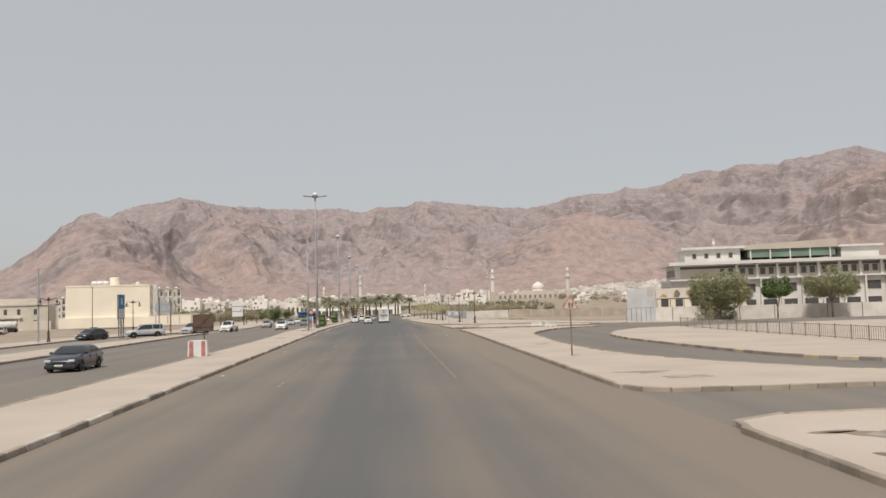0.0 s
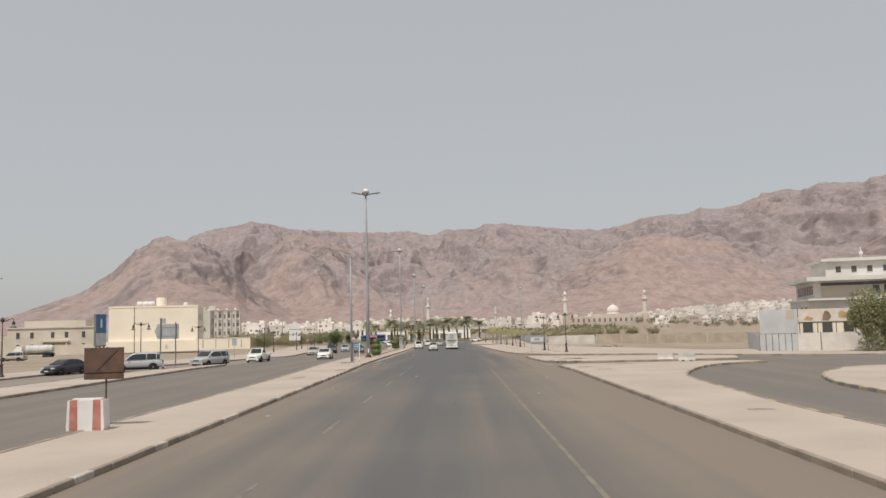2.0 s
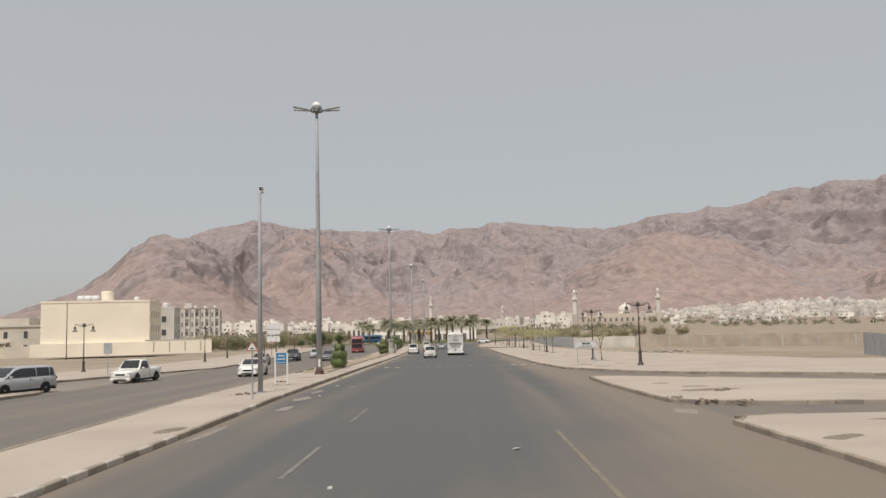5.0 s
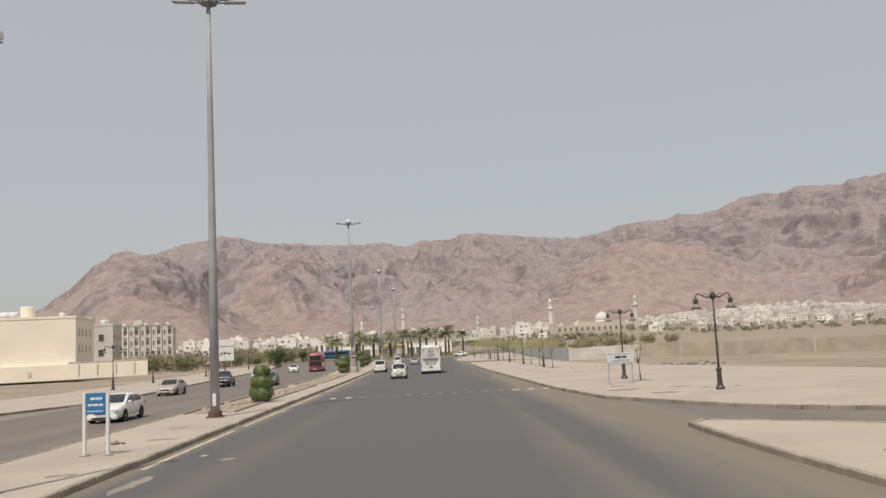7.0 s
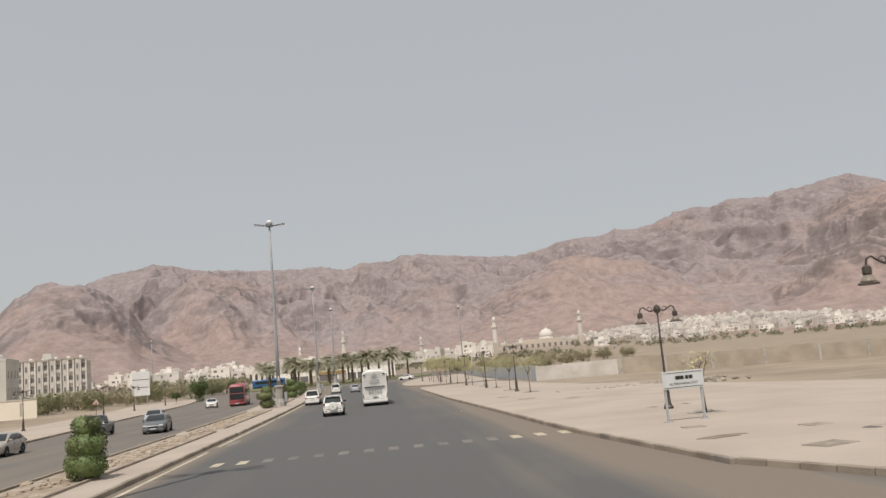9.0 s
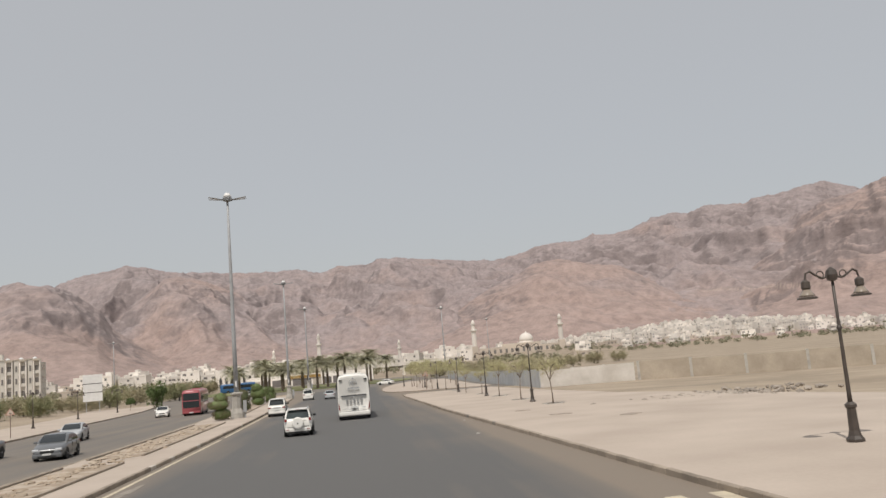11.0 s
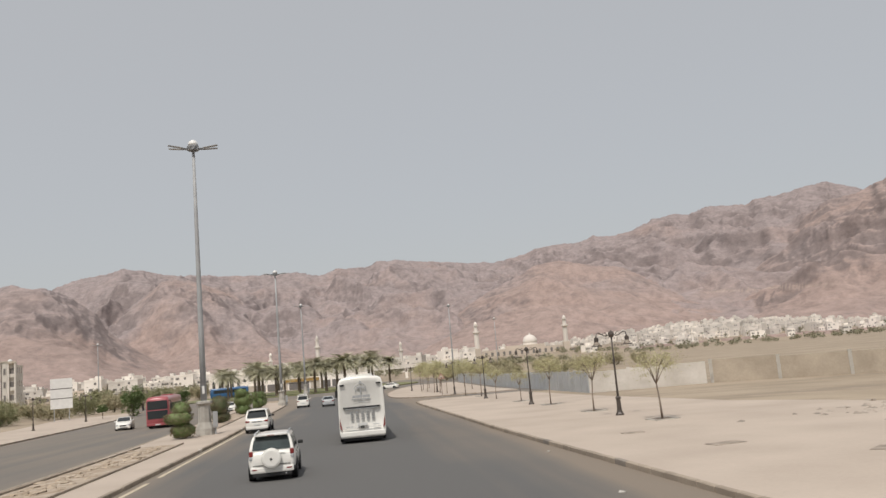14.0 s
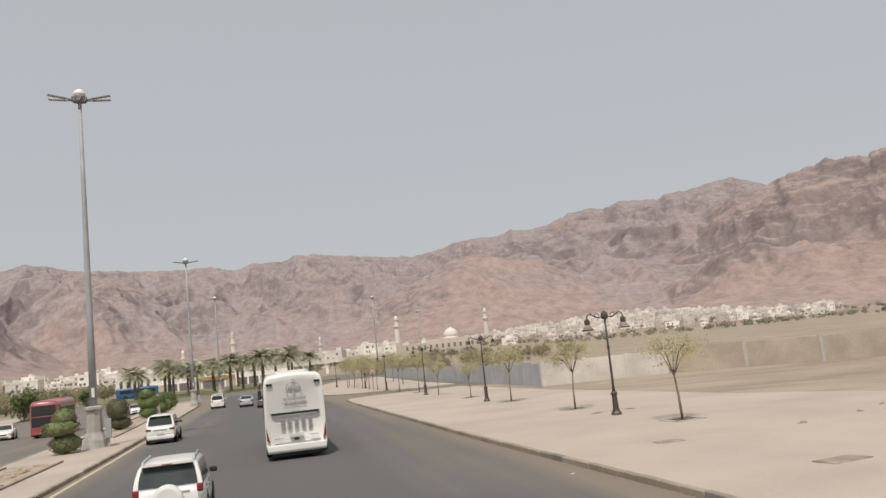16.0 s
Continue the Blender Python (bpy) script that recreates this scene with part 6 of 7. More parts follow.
TANK_PAINT = material("tank_dull_white", (0.62, 0.6, 0.56), 0.6, 0.15, 1.5, 4.0)
tank_trailer(-113, 246, 96, "white road tanker parked on the sand lot")
tank_trailer(-124, 240, 84, "dusty pale road tanker parked on the sand")


# ---- coaches ----
def coach_ring(y, w, zb, zt, r=0.28):
    half = [(w * 0.94, zb), (w, zb + 0.25), (w, zb + 1.0), (w * 0.995, zt - 1.2), (w * 0.965, zt - r * 1.2), (w * 0.9, zt - r * 0.35), (w * 0.78, zt), (w * 0.3, zt + 0.06)]
    return [(x, y, z) for x, z in half] + [(-x, y, z) for x, z in half[::-1]]


def coach(label, x, y, heading, body, L=11.8, W=2.52, H=3.32, windows=True, sign=False):
    z = float(level(y))
    t = thing("coach", x, y, z, heading, label, "bus")
    w, yb, yf = W / 2, -L / 2, L / 2
    part("body", loft([coach_ring(yb + 0.10, w * 0.9, 0.5, H - 0.34), coach_ring(yb, w * 0.965, 0.44, H - 0.14), coach_ring(yb + 0.06, w * 0.99, 0.36, H - 0.04), coach_ring(yb + 0.3, w, 0.34, H), coach_ring(0, w, 0.32, H), coach_ring(yf - 0.7, w, 0.34, H - 0.02),
                         coach_ring(yf - 0.25, w * 0.985, 0.36, H - 0.06), coach_ring(yf, w * 0.93, 0.42, H - 0.3)]), body, t, smooth=True)
    part("roof_unit", loft([[(a * 0.75 * k, yy, H - 0.02 + c) for a, c in ((1, 0), (0.92, 0.17), (-0.92, 0.17), (-1, 0))] for yy, k in ((yb + 1.0, 0.8), (yb + 1.3, 1), (yb + 3.6, 1), (yb + 4.0, 0.8))]), body, t, "roof air-conditioning unit")
    for s in (-1, 1):
        part("side_window", box(min(s * (w - 0.02), s * (w + 0.012)), max(s * (w - 0.02), s * (w + 0.012)), yb + 0.7, yf - 1.0, 1.72, 2.72), GLASS, t, "long dark side window")
        for k in range(1, 6):
            yy = yb + 0.7 + (L - 1.7) * k / 6
            part("window_bar", box(s * (w + 0.006) - 0.012, s * (w + 0.006) + 0.012, yy - 0.03, yy + 0.03, 1.72, 2.72), TRIM, t)
        for yy in (yb + 2.5, yf - 2.6):
            wheel(t, s * (w + 0.005), yy, 0.5, 0.3)
        # black strip stands in for the shade under the body side
        part("sill_shade", box(s * w * 0.97 - 0.02, s * w * 0.97 + 0.02, yb + 0.3, yf - 0.4, 0.25, 0.36), TRIM, t)
        # tall rear lamp cluster
        lamp = prism([(s * w * 0.86, 0.78), (s * w * 0.965, 0.95), (s * w * 0.965, 1.45), (s * w * 0.92, 1.2)], yb - 0.03, yb + 0.2)
        part("rear_lamp", lamp, TAIL, t, "tall slanting red rear lamp")
        part("fog_lamp", lathe([(0.055, 0), (0.05, 0.02)], 10), TRIM, t).matrix_basis = Matrix.Translation((s * w * 0.85, yb - 0.03, 0.56)) @ Matrix.Rotation(math.pi / 2, 4, 'X')
        part("marker_lamp", box(s * w * 0.78 - 0.12, s * w * 0.78 + 0.12, yb - 0.015, yb + 0.05, H - 0.42, H - 0.33), TRIM, t)
        part("mirror_arm", tube([(s * w * 0.9, yf - 0.3, H - 0.5), (s * (w + 0.2), yf + 0.2, H - 0.55), (s * (w + 0.22), yf + 0.2, H - 0.9)], 0.03, 6), TRIM, t)
        part("mirror", box(s * (w + 0.22) - 0.1, s * (w + 0.22) + 0.1, yf + 0.12, yf + 0.25, H - 1.35, H - 0.85, bevel=0.03), TRIM, t, "dark wing mirror")
        part("headlight", box(s * w * 0.72 - 0.2, s * w * 0.72 + 0.2, yf - 0.25, yf - 0.005, 0.62, 0.85, bevel=0.04), HEAD, t, "clear headlight")
    part("rear_window_slot", prism([(-0.96, 1.91), (0.96, 1.91), (1.0, 1.99), (-1.0, 1.99)], yb - 0.02, yb + 0.1), TRIM, t, "narrow black rear window slot")
    part("slot_lip", prism([(-0.86, 1.86), (0.86, 1.86), (0.95, 1.9), (-0.95, 1.9)], yb - 0.03, yb + 0.08), EMBLEM, t)
    for c in range(5):
        for q in range(5):
            part("louvre", box(-0.62 + c * 0.28, -0.62 + c * 0.28 + 0.16, yb - 0.014, yb + 0.05, 1.34 + q * 0.085, 1.37 + q * 0.085), EMBLEM, t, "grey engine louvre")
    part("rear_bumper", box(-w * 0.96, w * 0.96, yb - 0.07, yb + 0.2, 0.42, 0.70, bevel=0.06), body, t)
    part("engine_hatch_seam", box(-0.95, 0.95, yb - 0.012, yb + 0.03, 0.88, 0.895), SIGN_GREY, t)
    part("number_plate", box(-0.28, 0.28, yb - 0.03, yb + 0.02, 0.98, 1.12), PLATE, t, "plain pale number plate")
    part("tow_cover", box(-0.1, 0.1, yb - 0.025, yb + 0.02, 0.84, 0.95), TRIM, t)
    part("underside", box(-w * 0.85, w * 0.85, yb + 0.25, yf - 0.5, 0.2, 0.4), TRIM, t, "dark underbody")
    part("windscreen", prism([(-w * 0.84, 1.12), (w * 0.84, 1.12), (w * 0.86, 2.0), (-w * 0.86, 2.0)], yf - 0.1, yf + 0.03), GLASS, t, "large dark windscreen")
    up = prism([(-w * 0.86, 0), (w * 0.86, 0), (w * 0.84, 0.95), (-w * 0.84, 0.95)], -0.1, 0.03)
    part("upper_windscreen", up, GLASS, t, "dark upper windscreen").matrix_basis = Matrix.Translation((0, yf - 0.005, H - 1.38))
    part("front_bumper", box(-w * 0.93, w * 0.93, yf - 0.3, yf + 0.03, 0.38, 0.66, bevel=0.05), body, t)
    part("front_plate", box(-0.28, 0.28, yf + 0.03, yf + 0.05, 0.42, 0.54), PLATE, t, "plain pale number plate")
    if sign:
        part("emblem_ring", tube([(0.3 * math.cos(q), yb - 0.012, 2.93 + 0.3 * math.sin(q)) for q in np.linspace(-0.6, 3.74, 26)], 0.02, 5), EMBLEM, t, "thin dark round emblem")
        part("emblem_stem", box(-0.035, 0.035, yb - 0.018, yb + 0.03, 2.68, 2.98), EMBLEM, t)
        part("emblem_leaf", prism([(-0.24, 3.01), (0, 3.09), (0.24, 3.01), (0.2, 2.95), (0, 3.01), (-0.2, 2.95)], yb - 0.018, yb + 0.03), EMBLEM, t)
        bars(t, EMBLEM, -0.45, 0.55, 2.46, 0.13, yb - 0.018, (0.2, 0.35, 0.45))
        bars(t, EMBLEM, -0.5, 0.5, 2.36, 0.05, yb - 0.018, (0.14,) * 7)
        bars(t, SIGN_GREY, -0.15, 0.2, 2.22, 0.03, yb - 0.018, (0.5, 0.5))
        bars(t, SIGN_GREY, -0.9, -0.5, 0.93, 0.04, yb - 0.018, (0.3, 0.4, 0.3))
        bars(t, SIGN_GREY, 0.55, 0.95, 0.98, 0.04, yb - 0.018, (1.0,))
        part("roof_hatch", box(-0.05, 0.05, yb - 0.0, yb + 0.1, H - 0.3, H - 0.2), SIGN_GREY, t)
    return t


coach("white touring coach with a round grey emblem behind", -0.9, 206.5, 0.6, P_WHITE, H=3.55, sign=True)
coach("red oncoming coach with dark windscreen", -23.6, 256, 185, P_RED, W=2.5, H=3.5)
coach("blue coach standing across by the roundabout", -42, 428, 95, P_BLUE, H=3.3)


# ---- buildings ----
CREAM = material("cream_render", (0.85, 0.765, 0.63), 0.9, 0.05, 6.0, 3.0)
OFFWHITE = material("offwhite_render", (0.64, 0.60, 0.54), 0.9, 0.1, 5.0, 3.0)
BEIGE = material("beige_render", (0.50, 0.44, 0.365), 0.9, 0.1, 5.0, 3.0)
TOWN_WHITE = material("town_white", (0.79, 0.735, 0.67), 0.9, 0.1, 30.0, 0.5, obj=0.4)
TOWN_TAN = material("town_tan", (0.58, 0.50, 0.42), 0.9, 0.1, 30.0, 0.5, obj=0.25)
WALLWHITE = material("white_yard_plaster", (0.68, 0.645, 0.595), 0.92, 0.15, 1.5, 4.0, 0.2, tint=(0.58, 0.53, 0.475))
VILLA = material("villa_render", (0.63, 0.565, 0.475), 0.9, 0.1, 5.0, 3.0)
SCHOOL = material("school_render", (0.66, 0.635, 0.60), 0.9, 0.1, 4.0, 3.0, tint=(0.58, 0.55, 0.51))
WIN_DARK = material("far_window", (0.085, 0.083, 0.083), 0.2, 0.1, 2.0)
BLOCKWORK = material("brown_blockwork", (0.43, 0.365, 0.29), 0.95, 0.25, 2.0, 5.0, 0.3, tint=(0.34, 0.287, 0.225))
PLASTER = material("stained_plaster", (0.62, 0.58, 0.53), 0.92, 0.15, 2.5, 4.0, 0.2, tint=(0.47, 0.43, 0.38))
HOARD = material("grey_blue_sheet", (0.47, 0.485, 0.50), 0.6, 0.12, 2.0, 4.0)
GREENROOF = material("green_shade_net", (0.17, 0.23, 0.18), 0.8, 0.2, 3.0)
TANKWHITE = material("tank_white", (0.7, 0.69, 0.67), 0.6, 0.08, 1.0)


WIN_FAR = material("far_shaded_window", (0.18, 0.165, 0.155), 0.4, 0.1, 2.0)


def window(parent, face, u, z, w, h, d, glass=None):
    """A recessed-looking window on face 'y-' (towards us) or 'x+' at plane d."""
    if face == "y":
        wd = part("window", box(u - w / 2 - 0.08, u + w / 2 + 0.08, d - 0.07, d + 0.02, z - 0.08, z + h + 0.08), OFFWHITE, parent)
        part("pane", box(u - w / 2, u + w / 2, d - 0.085, d - 0.05, z, z + h), glass or WIN_DARK, wd)
    else:
        wd = part("window", box(d - 0.02, d + 0.07, u - w / 2 - 0.08, u + w / 2 + 0.08, z - 0.08, z + h + 0.08), OFFWHITE, parent)
        part("pane", box(d + 0.05, d + 0.085, u - w / 2, u + w / 2, z, z + h), WIN_DARK, wd)


def roof_tank(parent, x, y, z, r=0.9):
    part("water_tank", lathe([(r * 0.9, 0), (r, 0.1), (r, 1.3), (r * 0.6, 1.55), (r * 0.2, 1.62)], 12, (x, y, z)), TANKWHITE, parent, "white roof water tank")


# cream block with a blank wall towards the road
b = thing("apartment_block", -90.2, 270, -0.6, 13.5, "plain cream block with a blank wall and roof tanks", "building")
part("wall", box(-12.6, 12.6, 0, 22, -0.5, 12.6, bevel=0.05), CREAM, b)
part("parapet", box(-12.7, 12.7, -0.1, 0.3, 12.6, 13.1), CREAM, b)
part("parapet", box(12.4, 12.72, 0.3, 22.1, 12.6, 13.1), CREAM, b)
part("stair_tower", lathe([(1.5, 12.6), (1.5, 15.7), (1.35, 15.8)], 18, (1.2, 8, 0)), CREAM, b, "round cream stair head")
part("tank_stand", box(-5.8, -0.6, 6, 8, 12.6, 13.2), OFFWHITE, b)
for k in range(3):
    tank = lathe([(0.3, -0.95), (0.72, -0.8), (0.75, 0), (0.72, 0.8), (0.3, 0.95)], 14)
    tank.transform(Matrix.Translation((-4.9 + 1.75 * k, 7, 13.95)) @ Matrix.Rotation(math.pi / 2, 4, 'Y'))
    part("water_tank", tank, TANKWHITE, b, "white water tank lying on its side", smooth=True)
roof_tank(b, 8.5, 7, 12.6, 0.7)
part("base_course", box(-14.6, 13.2, -1.2, 0.0, -0.5, 2.7), CREAM, b, "low wall along the foot")
part("meter_box", box(3.4, 4.1, -1.32, -1.2, 0.4, 1.5), OFFWHITE, b)
for z in (1.6, 5.2, 8.8):
    for u in (3.5, 7.5, 12.0, 17.0):
        window(b, "x", u, z, 1.1, 1.6, 12.6)
wl_ = thing("compound_wall", -77.6, 271.5, -0.6, 13.5, "low cream yard wall beside the cream block", "wall")
part("wall", box(0, 0.25, -7, 3, -0.3, 3.2), CREAM, wl_)
part("wall", box(0.25, 15.5, -7.0, -6.75, -0.3, 3.0), CREAM, wl_)
part("coping", box(0.2, 15.6, -7.1, -6.65, 3.0, 3.15), OFFWHITE, wl_)
for k in range(4):
    part("panel_line", box(2 + 3.6 * k, 2.3 + 3.6 * k, -7.04, -6.99, 0.2, 2.6), BEIGE, wl_)


def flats(x, y, rz, n, storeys, depth, mat, label):
    """A terrace of flats with bays, recessed balconies and a flat roof."""
    t = thing("apartment_building", x, y, float(level(y)) - 0.3, rz, label, "building")
    h = storeys * 3.3
    W = n * 4.2
    part("wall", box(0, W, 0, depth, -0.5, h), mat, t)
    for k in range(n):
        u = k * 4.2
        part("bay", box(u + 0.3, u + 1.7, -0.7, 0.0, 0.0, h + 0.7), OFFWHITE, t)
        part("pilaster", box(u + 1.82, u + 2.22, -0.95, 0.0, 0.0, h + 0.3), TOWN_WHITE, t)
        part("pilaster", box(u + 3.72, u + 4.12, -0.95, 0.0, 0.0, h + 0.3), TOWN_WHITE, t)
        part("lintel", box(u + 1.72, u + 4.18, -1.05, 0.0, h + 0.3, h + 0.85), BEIGE, t)
        part("cornice", box(u + 0.1, u + 1.9, -0.9, 0.1, h + 0.7, h + 0.95), BEIGE, t)
        for s in range(storeys):
            z = s * 3.3 + 0.9
            window(t, "y", u + 1.0, z, 0.6, 1.5, -0.7, WIN_FAR)
            part("balcony", box(u + 2.23, u + 3.71, -0.6, 0.0, z - 0.75, z + 0.15), mat, t)
            window(t, "y", u + 2.97, z - 0.5, 1.1, 2.0, 0.0, WIN_FAR)
    part("parapet", box(-0.1, W + 0.1, -0.1, 0.2, h, h + 0.6), mat, t)
    part("stair_tower", box(W * 0.4, W * 0.4 + 3, 3, 6, h, h + 2.6), OFFWHITE, t)
    for k in range(n):
        roof_tank(t, 1.5 + 4.2 * k, depth * 0.5, h, 0.7)
    for s in range(storeys):
        for u in (2.5, 6.0, 9.5):
            window(t, "x", u, s * 3.3 + 1.2, 1.0, 1.5, W)
    return t


flats(-131.5, 421.5, 13, 6, 4, 13, OFFWHITE, "off-white flats with bays and balconies").scale = (1.0, 1.0, 1.25)
gb = thing("apartment_block", -101, 318, -2.2, 13, "grey-white plain block of flats with small windows", "building")
gb.scale = (1.3, 1.0, 1.2)
part("wall", box(0, 9.5, 0, 16, -0.5, 11.6), OFFWHITE, gb)
part("parapet", box(-0.1, 9.6, -0.1, 0.25, 11.6, 12.1), OFFWHITE, gb)
part("parapet", box(9.35, 9.62, 0.25, 16, 11.6, 12.1), OFFWHITE, gb)
part("roof_room", box(2, 5, 3, 8, 11.6, 14.0), OFFWHITE, gb)
for z in (1.4, 4.8, 8.2):
    for u in (2.2, 7.2):
        window(gb, "y", u, z, 1.0, 1.5, 0)
    for u in (2.5, 6.5, 10.5, 14):
        window(gb, "x", u, z, 1.0, 1.5, 9.5)
for k in range(3):
    roof_tank(gb, 7.2, 4 + 2 * k, 11.6, 0.7)
flats(-168, 425, 13, 4, 4, 13, OFFWHITE, "off-white four-storey flats with bays")
vl = thing("villa", -139, 314, -1.8, 14, "broad beige villa with a flat roof", "building")
part("wall", box(-16, 10, 0, 16, -0.5, 7.6), VILLA, vl)
part("front_wall", box(-27, 12, -9, -8.7, -0.5, 2.6), VILLA, vl, "low yard wall")
part("porch_roof", box(-6, 2, -2.6, 0, 3.4, 3.8), VILLA, vl)
for u in (-5.6, 1.2):
    part("porch_column", box(u, u + 0.5, -2.4, -1.9, -0.3, 3.4), VILLA, vl)
part("wing", box(-26, -16, 3, 15, -0.5, 5.4), VILLA, vl)
part("upper_floor", box(-12, 6, 3, 14, 7.6, 9.6), VILLA, vl)
part("cornice", box(-16.3, 10.3, -0.3, 0.3, 7.4, 7.8), OFFWHITE, vl)
for z in (1.2, 4.6):
    for u in (-13, -9, -3, 1, 6):
        window(vl, "y", u, z, 1.0, 1.7, 0)
for u in (-24, -20):
    window(vl, "y", u, 1.5, 1.0, 1.7, 3)
vl.scale = (1.12, 1.12, 1.22)
copy_thing(vl, pose(-196, 330, -1.8, 0, 0, 20))
copy_thing(vl, pose(-205, 262, -1.4, 0, 0, 8))

# ---- school on the right ----
sc = thing("school_building", 57.6, 161.6, -0.2, -12, "pale three-storey school with deep ledges and shaded galleries", "building")
part("wall", box(0, 75, 0, 18, -0.5, 7.2), SCHOOL, sc)
part("upper_wall", box(1.2, 75, 1.4, 18, 7.2, 10.2), SCHOOL, sc)
part("gallery_screen", box(2.2, 10.2, 1.3, 1.42, 7.5, 9.4), BEIGE, sc, "tan gallery screen")
# dark strip paints the shade below the roof ledge
part("gallery_shade", box(2.2, 10.2, 1.28, 1.4, 9.4, 9.9), WIN_DARK, sc)
part("ledge", box(-0.3, 76, -0.95, 18.2, 6.9, 7.25), SCHOOL, sc)
for k in range(7):
    part("end_window", box(1.1, 1.22, 3.0 + 2.0 * k, 4.3 + 2.0 * k, 8.0, 9.5), WIN_DARK, sc)
part("roof_ledge", box(-0.3, 77, -0.6, 18.6, 10.2, 10.9), SCHOOL, sc)
part("roof_block", box(3.5, 15, 3, 15, 10.9, 13.6), SCHOOL, sc)
part("roof_block_ledge", box(2.7, 15.8, 2.2, 15.8, 13.6, 14.1), SCHOOL, sc)
part("shade_roof", box(16.5, 34, 2.5, 14, 11.5, 13.2), GREENROOF, sc, "green shade netting on the roof")
part("shade_frame", prism([(15.6, 13.2), (34.4, 13.2), (34.4, 14.9), (16.4, 14.2)], 2.1, 14.4), BEIGE, sc, "pale beige sheet roof")
part("roof_room", box(35.5, 43, 3.5, 13, 10.9, 13.2), SCHOOL, sc)
part("roof_room_ledge", box(34.8, 43.8, 2.9, 13.6, 13.2, 13.6), SCHOOL, sc)
for u in (17, 21, 25, 29, 33):
    part("roof_post", box(u - 0.12, u + 0.12, 2.3, 2.5, 10.9, 13.2), SCHOOL, sc)
for k in range(2, 18):
    u = 3.5 + 4.1 * k
    part("fin", box(u - 1.95, u - 1.65, -0.9, 0.0, 0, 6.9), SCHOOL, sc)
    for z in (0.9, 4.2):
        window(sc, "y", u, z, 2.6, 1.7, 0.0)
    part("gallery_recess", box(u - 1.75, u + 1.75, 1.34, 1.44, 7.6, 9.9), BEIGE, sc)
    # same painted shade along the top of each bay
    part("gallery_shade", box(u - 1.75, u + 1.75, 1.3, 1.42, 9.4, 9.95), WIN_DARK, sc)
    for q in (-0.85, 0.85):
        part("pane", box(u + q - 0.5, u + q + 0.5, 1.31, 1.4, 7.9, 9.3), WIN_DARK, sc)
    part("pier", box(u + 1.8, u + 2.3, 0.9, 1.5, 7.25, 10.2), SCHOOL, sc)
for u in (4.5, 7, 9.5, 12):
    window(sc, "y", u + 1, 11.7, 0.8, 1.0, 3.0)
for u in (3, 7, 11, 15):
    for z in (0.9, 4.2):
        wd = part("window", box(-0.07, 0.02, u - 1.2, u + 1.2, z, z + 1.7), BEIGE, sc)
        part("pane", box(-0.09, -0.05, u - 1.1, u + 1.1, z + 0.1, z + 1.6), WIN_DARK, wd)
sc.scale = (0.95, 0.95, 0.95)
an = thing("roof_antenna", 68.7, 166.4, 10.1, 0, "thin white antenna mast on the school roof", "antenna")
part("rod", tube([(0, 0, 0), (0, 0, 5.2)], 0.08, 6), SIGN_WHITE, an)
part("drum", lathe([(0.3, 3.9), (0.3, 4.4), (0.1, 4.5)], 8), SIGN_WHITE, an)

# yard front: sheet fence with a hoarding, then a white wall with a painted board, the annexe behind
YC, YD = Vector((44.3, 148.0, 0)), Vector((1, -0.4, 0)).normalized()
YANG = math.degrees(math.atan2(YD.y, YD.x))


def yard(name, u, v, label, category):
    p_ = YC + YD * u
    return thing(name, p_.x - YD.y * v, p_.y + YD.x * v, float(level(p_.y) + dip(p_.x, p_.y)), YANG, label, category)


HOARD_PALE = material("pale_grey_sheet", (0.50, 0.51, 0.52), 0.7, 0.12, 2.0, 4.0, tint=(0.42, 0.42, 0.42))
ax = yard("school_annexe", 5.0, 5.0, "low cream annexe with dark windows behind the wall", "building")
part("wall", box(0, 16, 0, 6, -0.6, 4.6), CREAM, ax)
part("roof_edge", box(-0.3, 16.3, -0.4, 6.2, 4.6, 4.8), OFFWHITE, ax)
for u in (1.6, 4.2, 7.0, 9.6, 12.4):
    window(ax, "y", u, 2.6, 1.3, 1.4, 0.0)
gw = thing("sheet_fence", YC.x, YC.y, float(level(148) + dip(43, 148)), 0, "grey sheet metal fence in panels", "fence")
SIDE = math.degrees(math.atan2(185 - 148, 54.7 - 43.5))
for k in range(13):
    q = part("panel", box(k * 3.0 + 0.1, k * 3.0 + 3.0, -0.04, 0.04, -0.6, 2.5), HOARD_PALE, gw)
    q.matrix_basis = pose(0, 0, 0, 0, 0, SIDE)
    q = part("post", box(k * 3.0 + 0.0, k * 3.0 + 0.098, -0.06, 0.06, -0.6, 2.55), SIGN_GREY, gw)
    q.matrix_basis = pose(0, 0, 0, 0, 0, SIDE)
for k in range(6):
    q = part("panel", box(k * 0.86 + 0.06, k * 0.86 + 0.86, -0.03, 0.03, -0.4, 2.5), HOARD_PALE, gw)
    q.matrix_basis = pose(0, 0, 0, 0, 0, YANG)
    q = part("post", box(k * 0.86 + 0.0, k * 0.86 + 0.058, -0.11, 0.05, -0.4, 2.6), BLACK_IRON, gw)
    q.matrix_basis = pose(0, 0, 0, 0, 0, YANG)
hb = yard("hoarding", 0.15, 0.35, "large blank pale grey hoarding above the fence", "hoarding")
part("panel", box(0, 5.1, -0.06, 0.06, 2.6, 6.0, bevel=0.02), HOARD_PALE, hb, "pale grey sheet panel")
part("stain", box(3.6, 4.7, -0.075, -0.062, 4.6, 5.9), BEIGE, hb, "tan patch at the corner")
for u in (0.1, 2.5, 4.9):
    part("leg", box(u, u + 0.1, 0.065, 0.16, -0.4, 5.9), SIGN_GREY, hb)
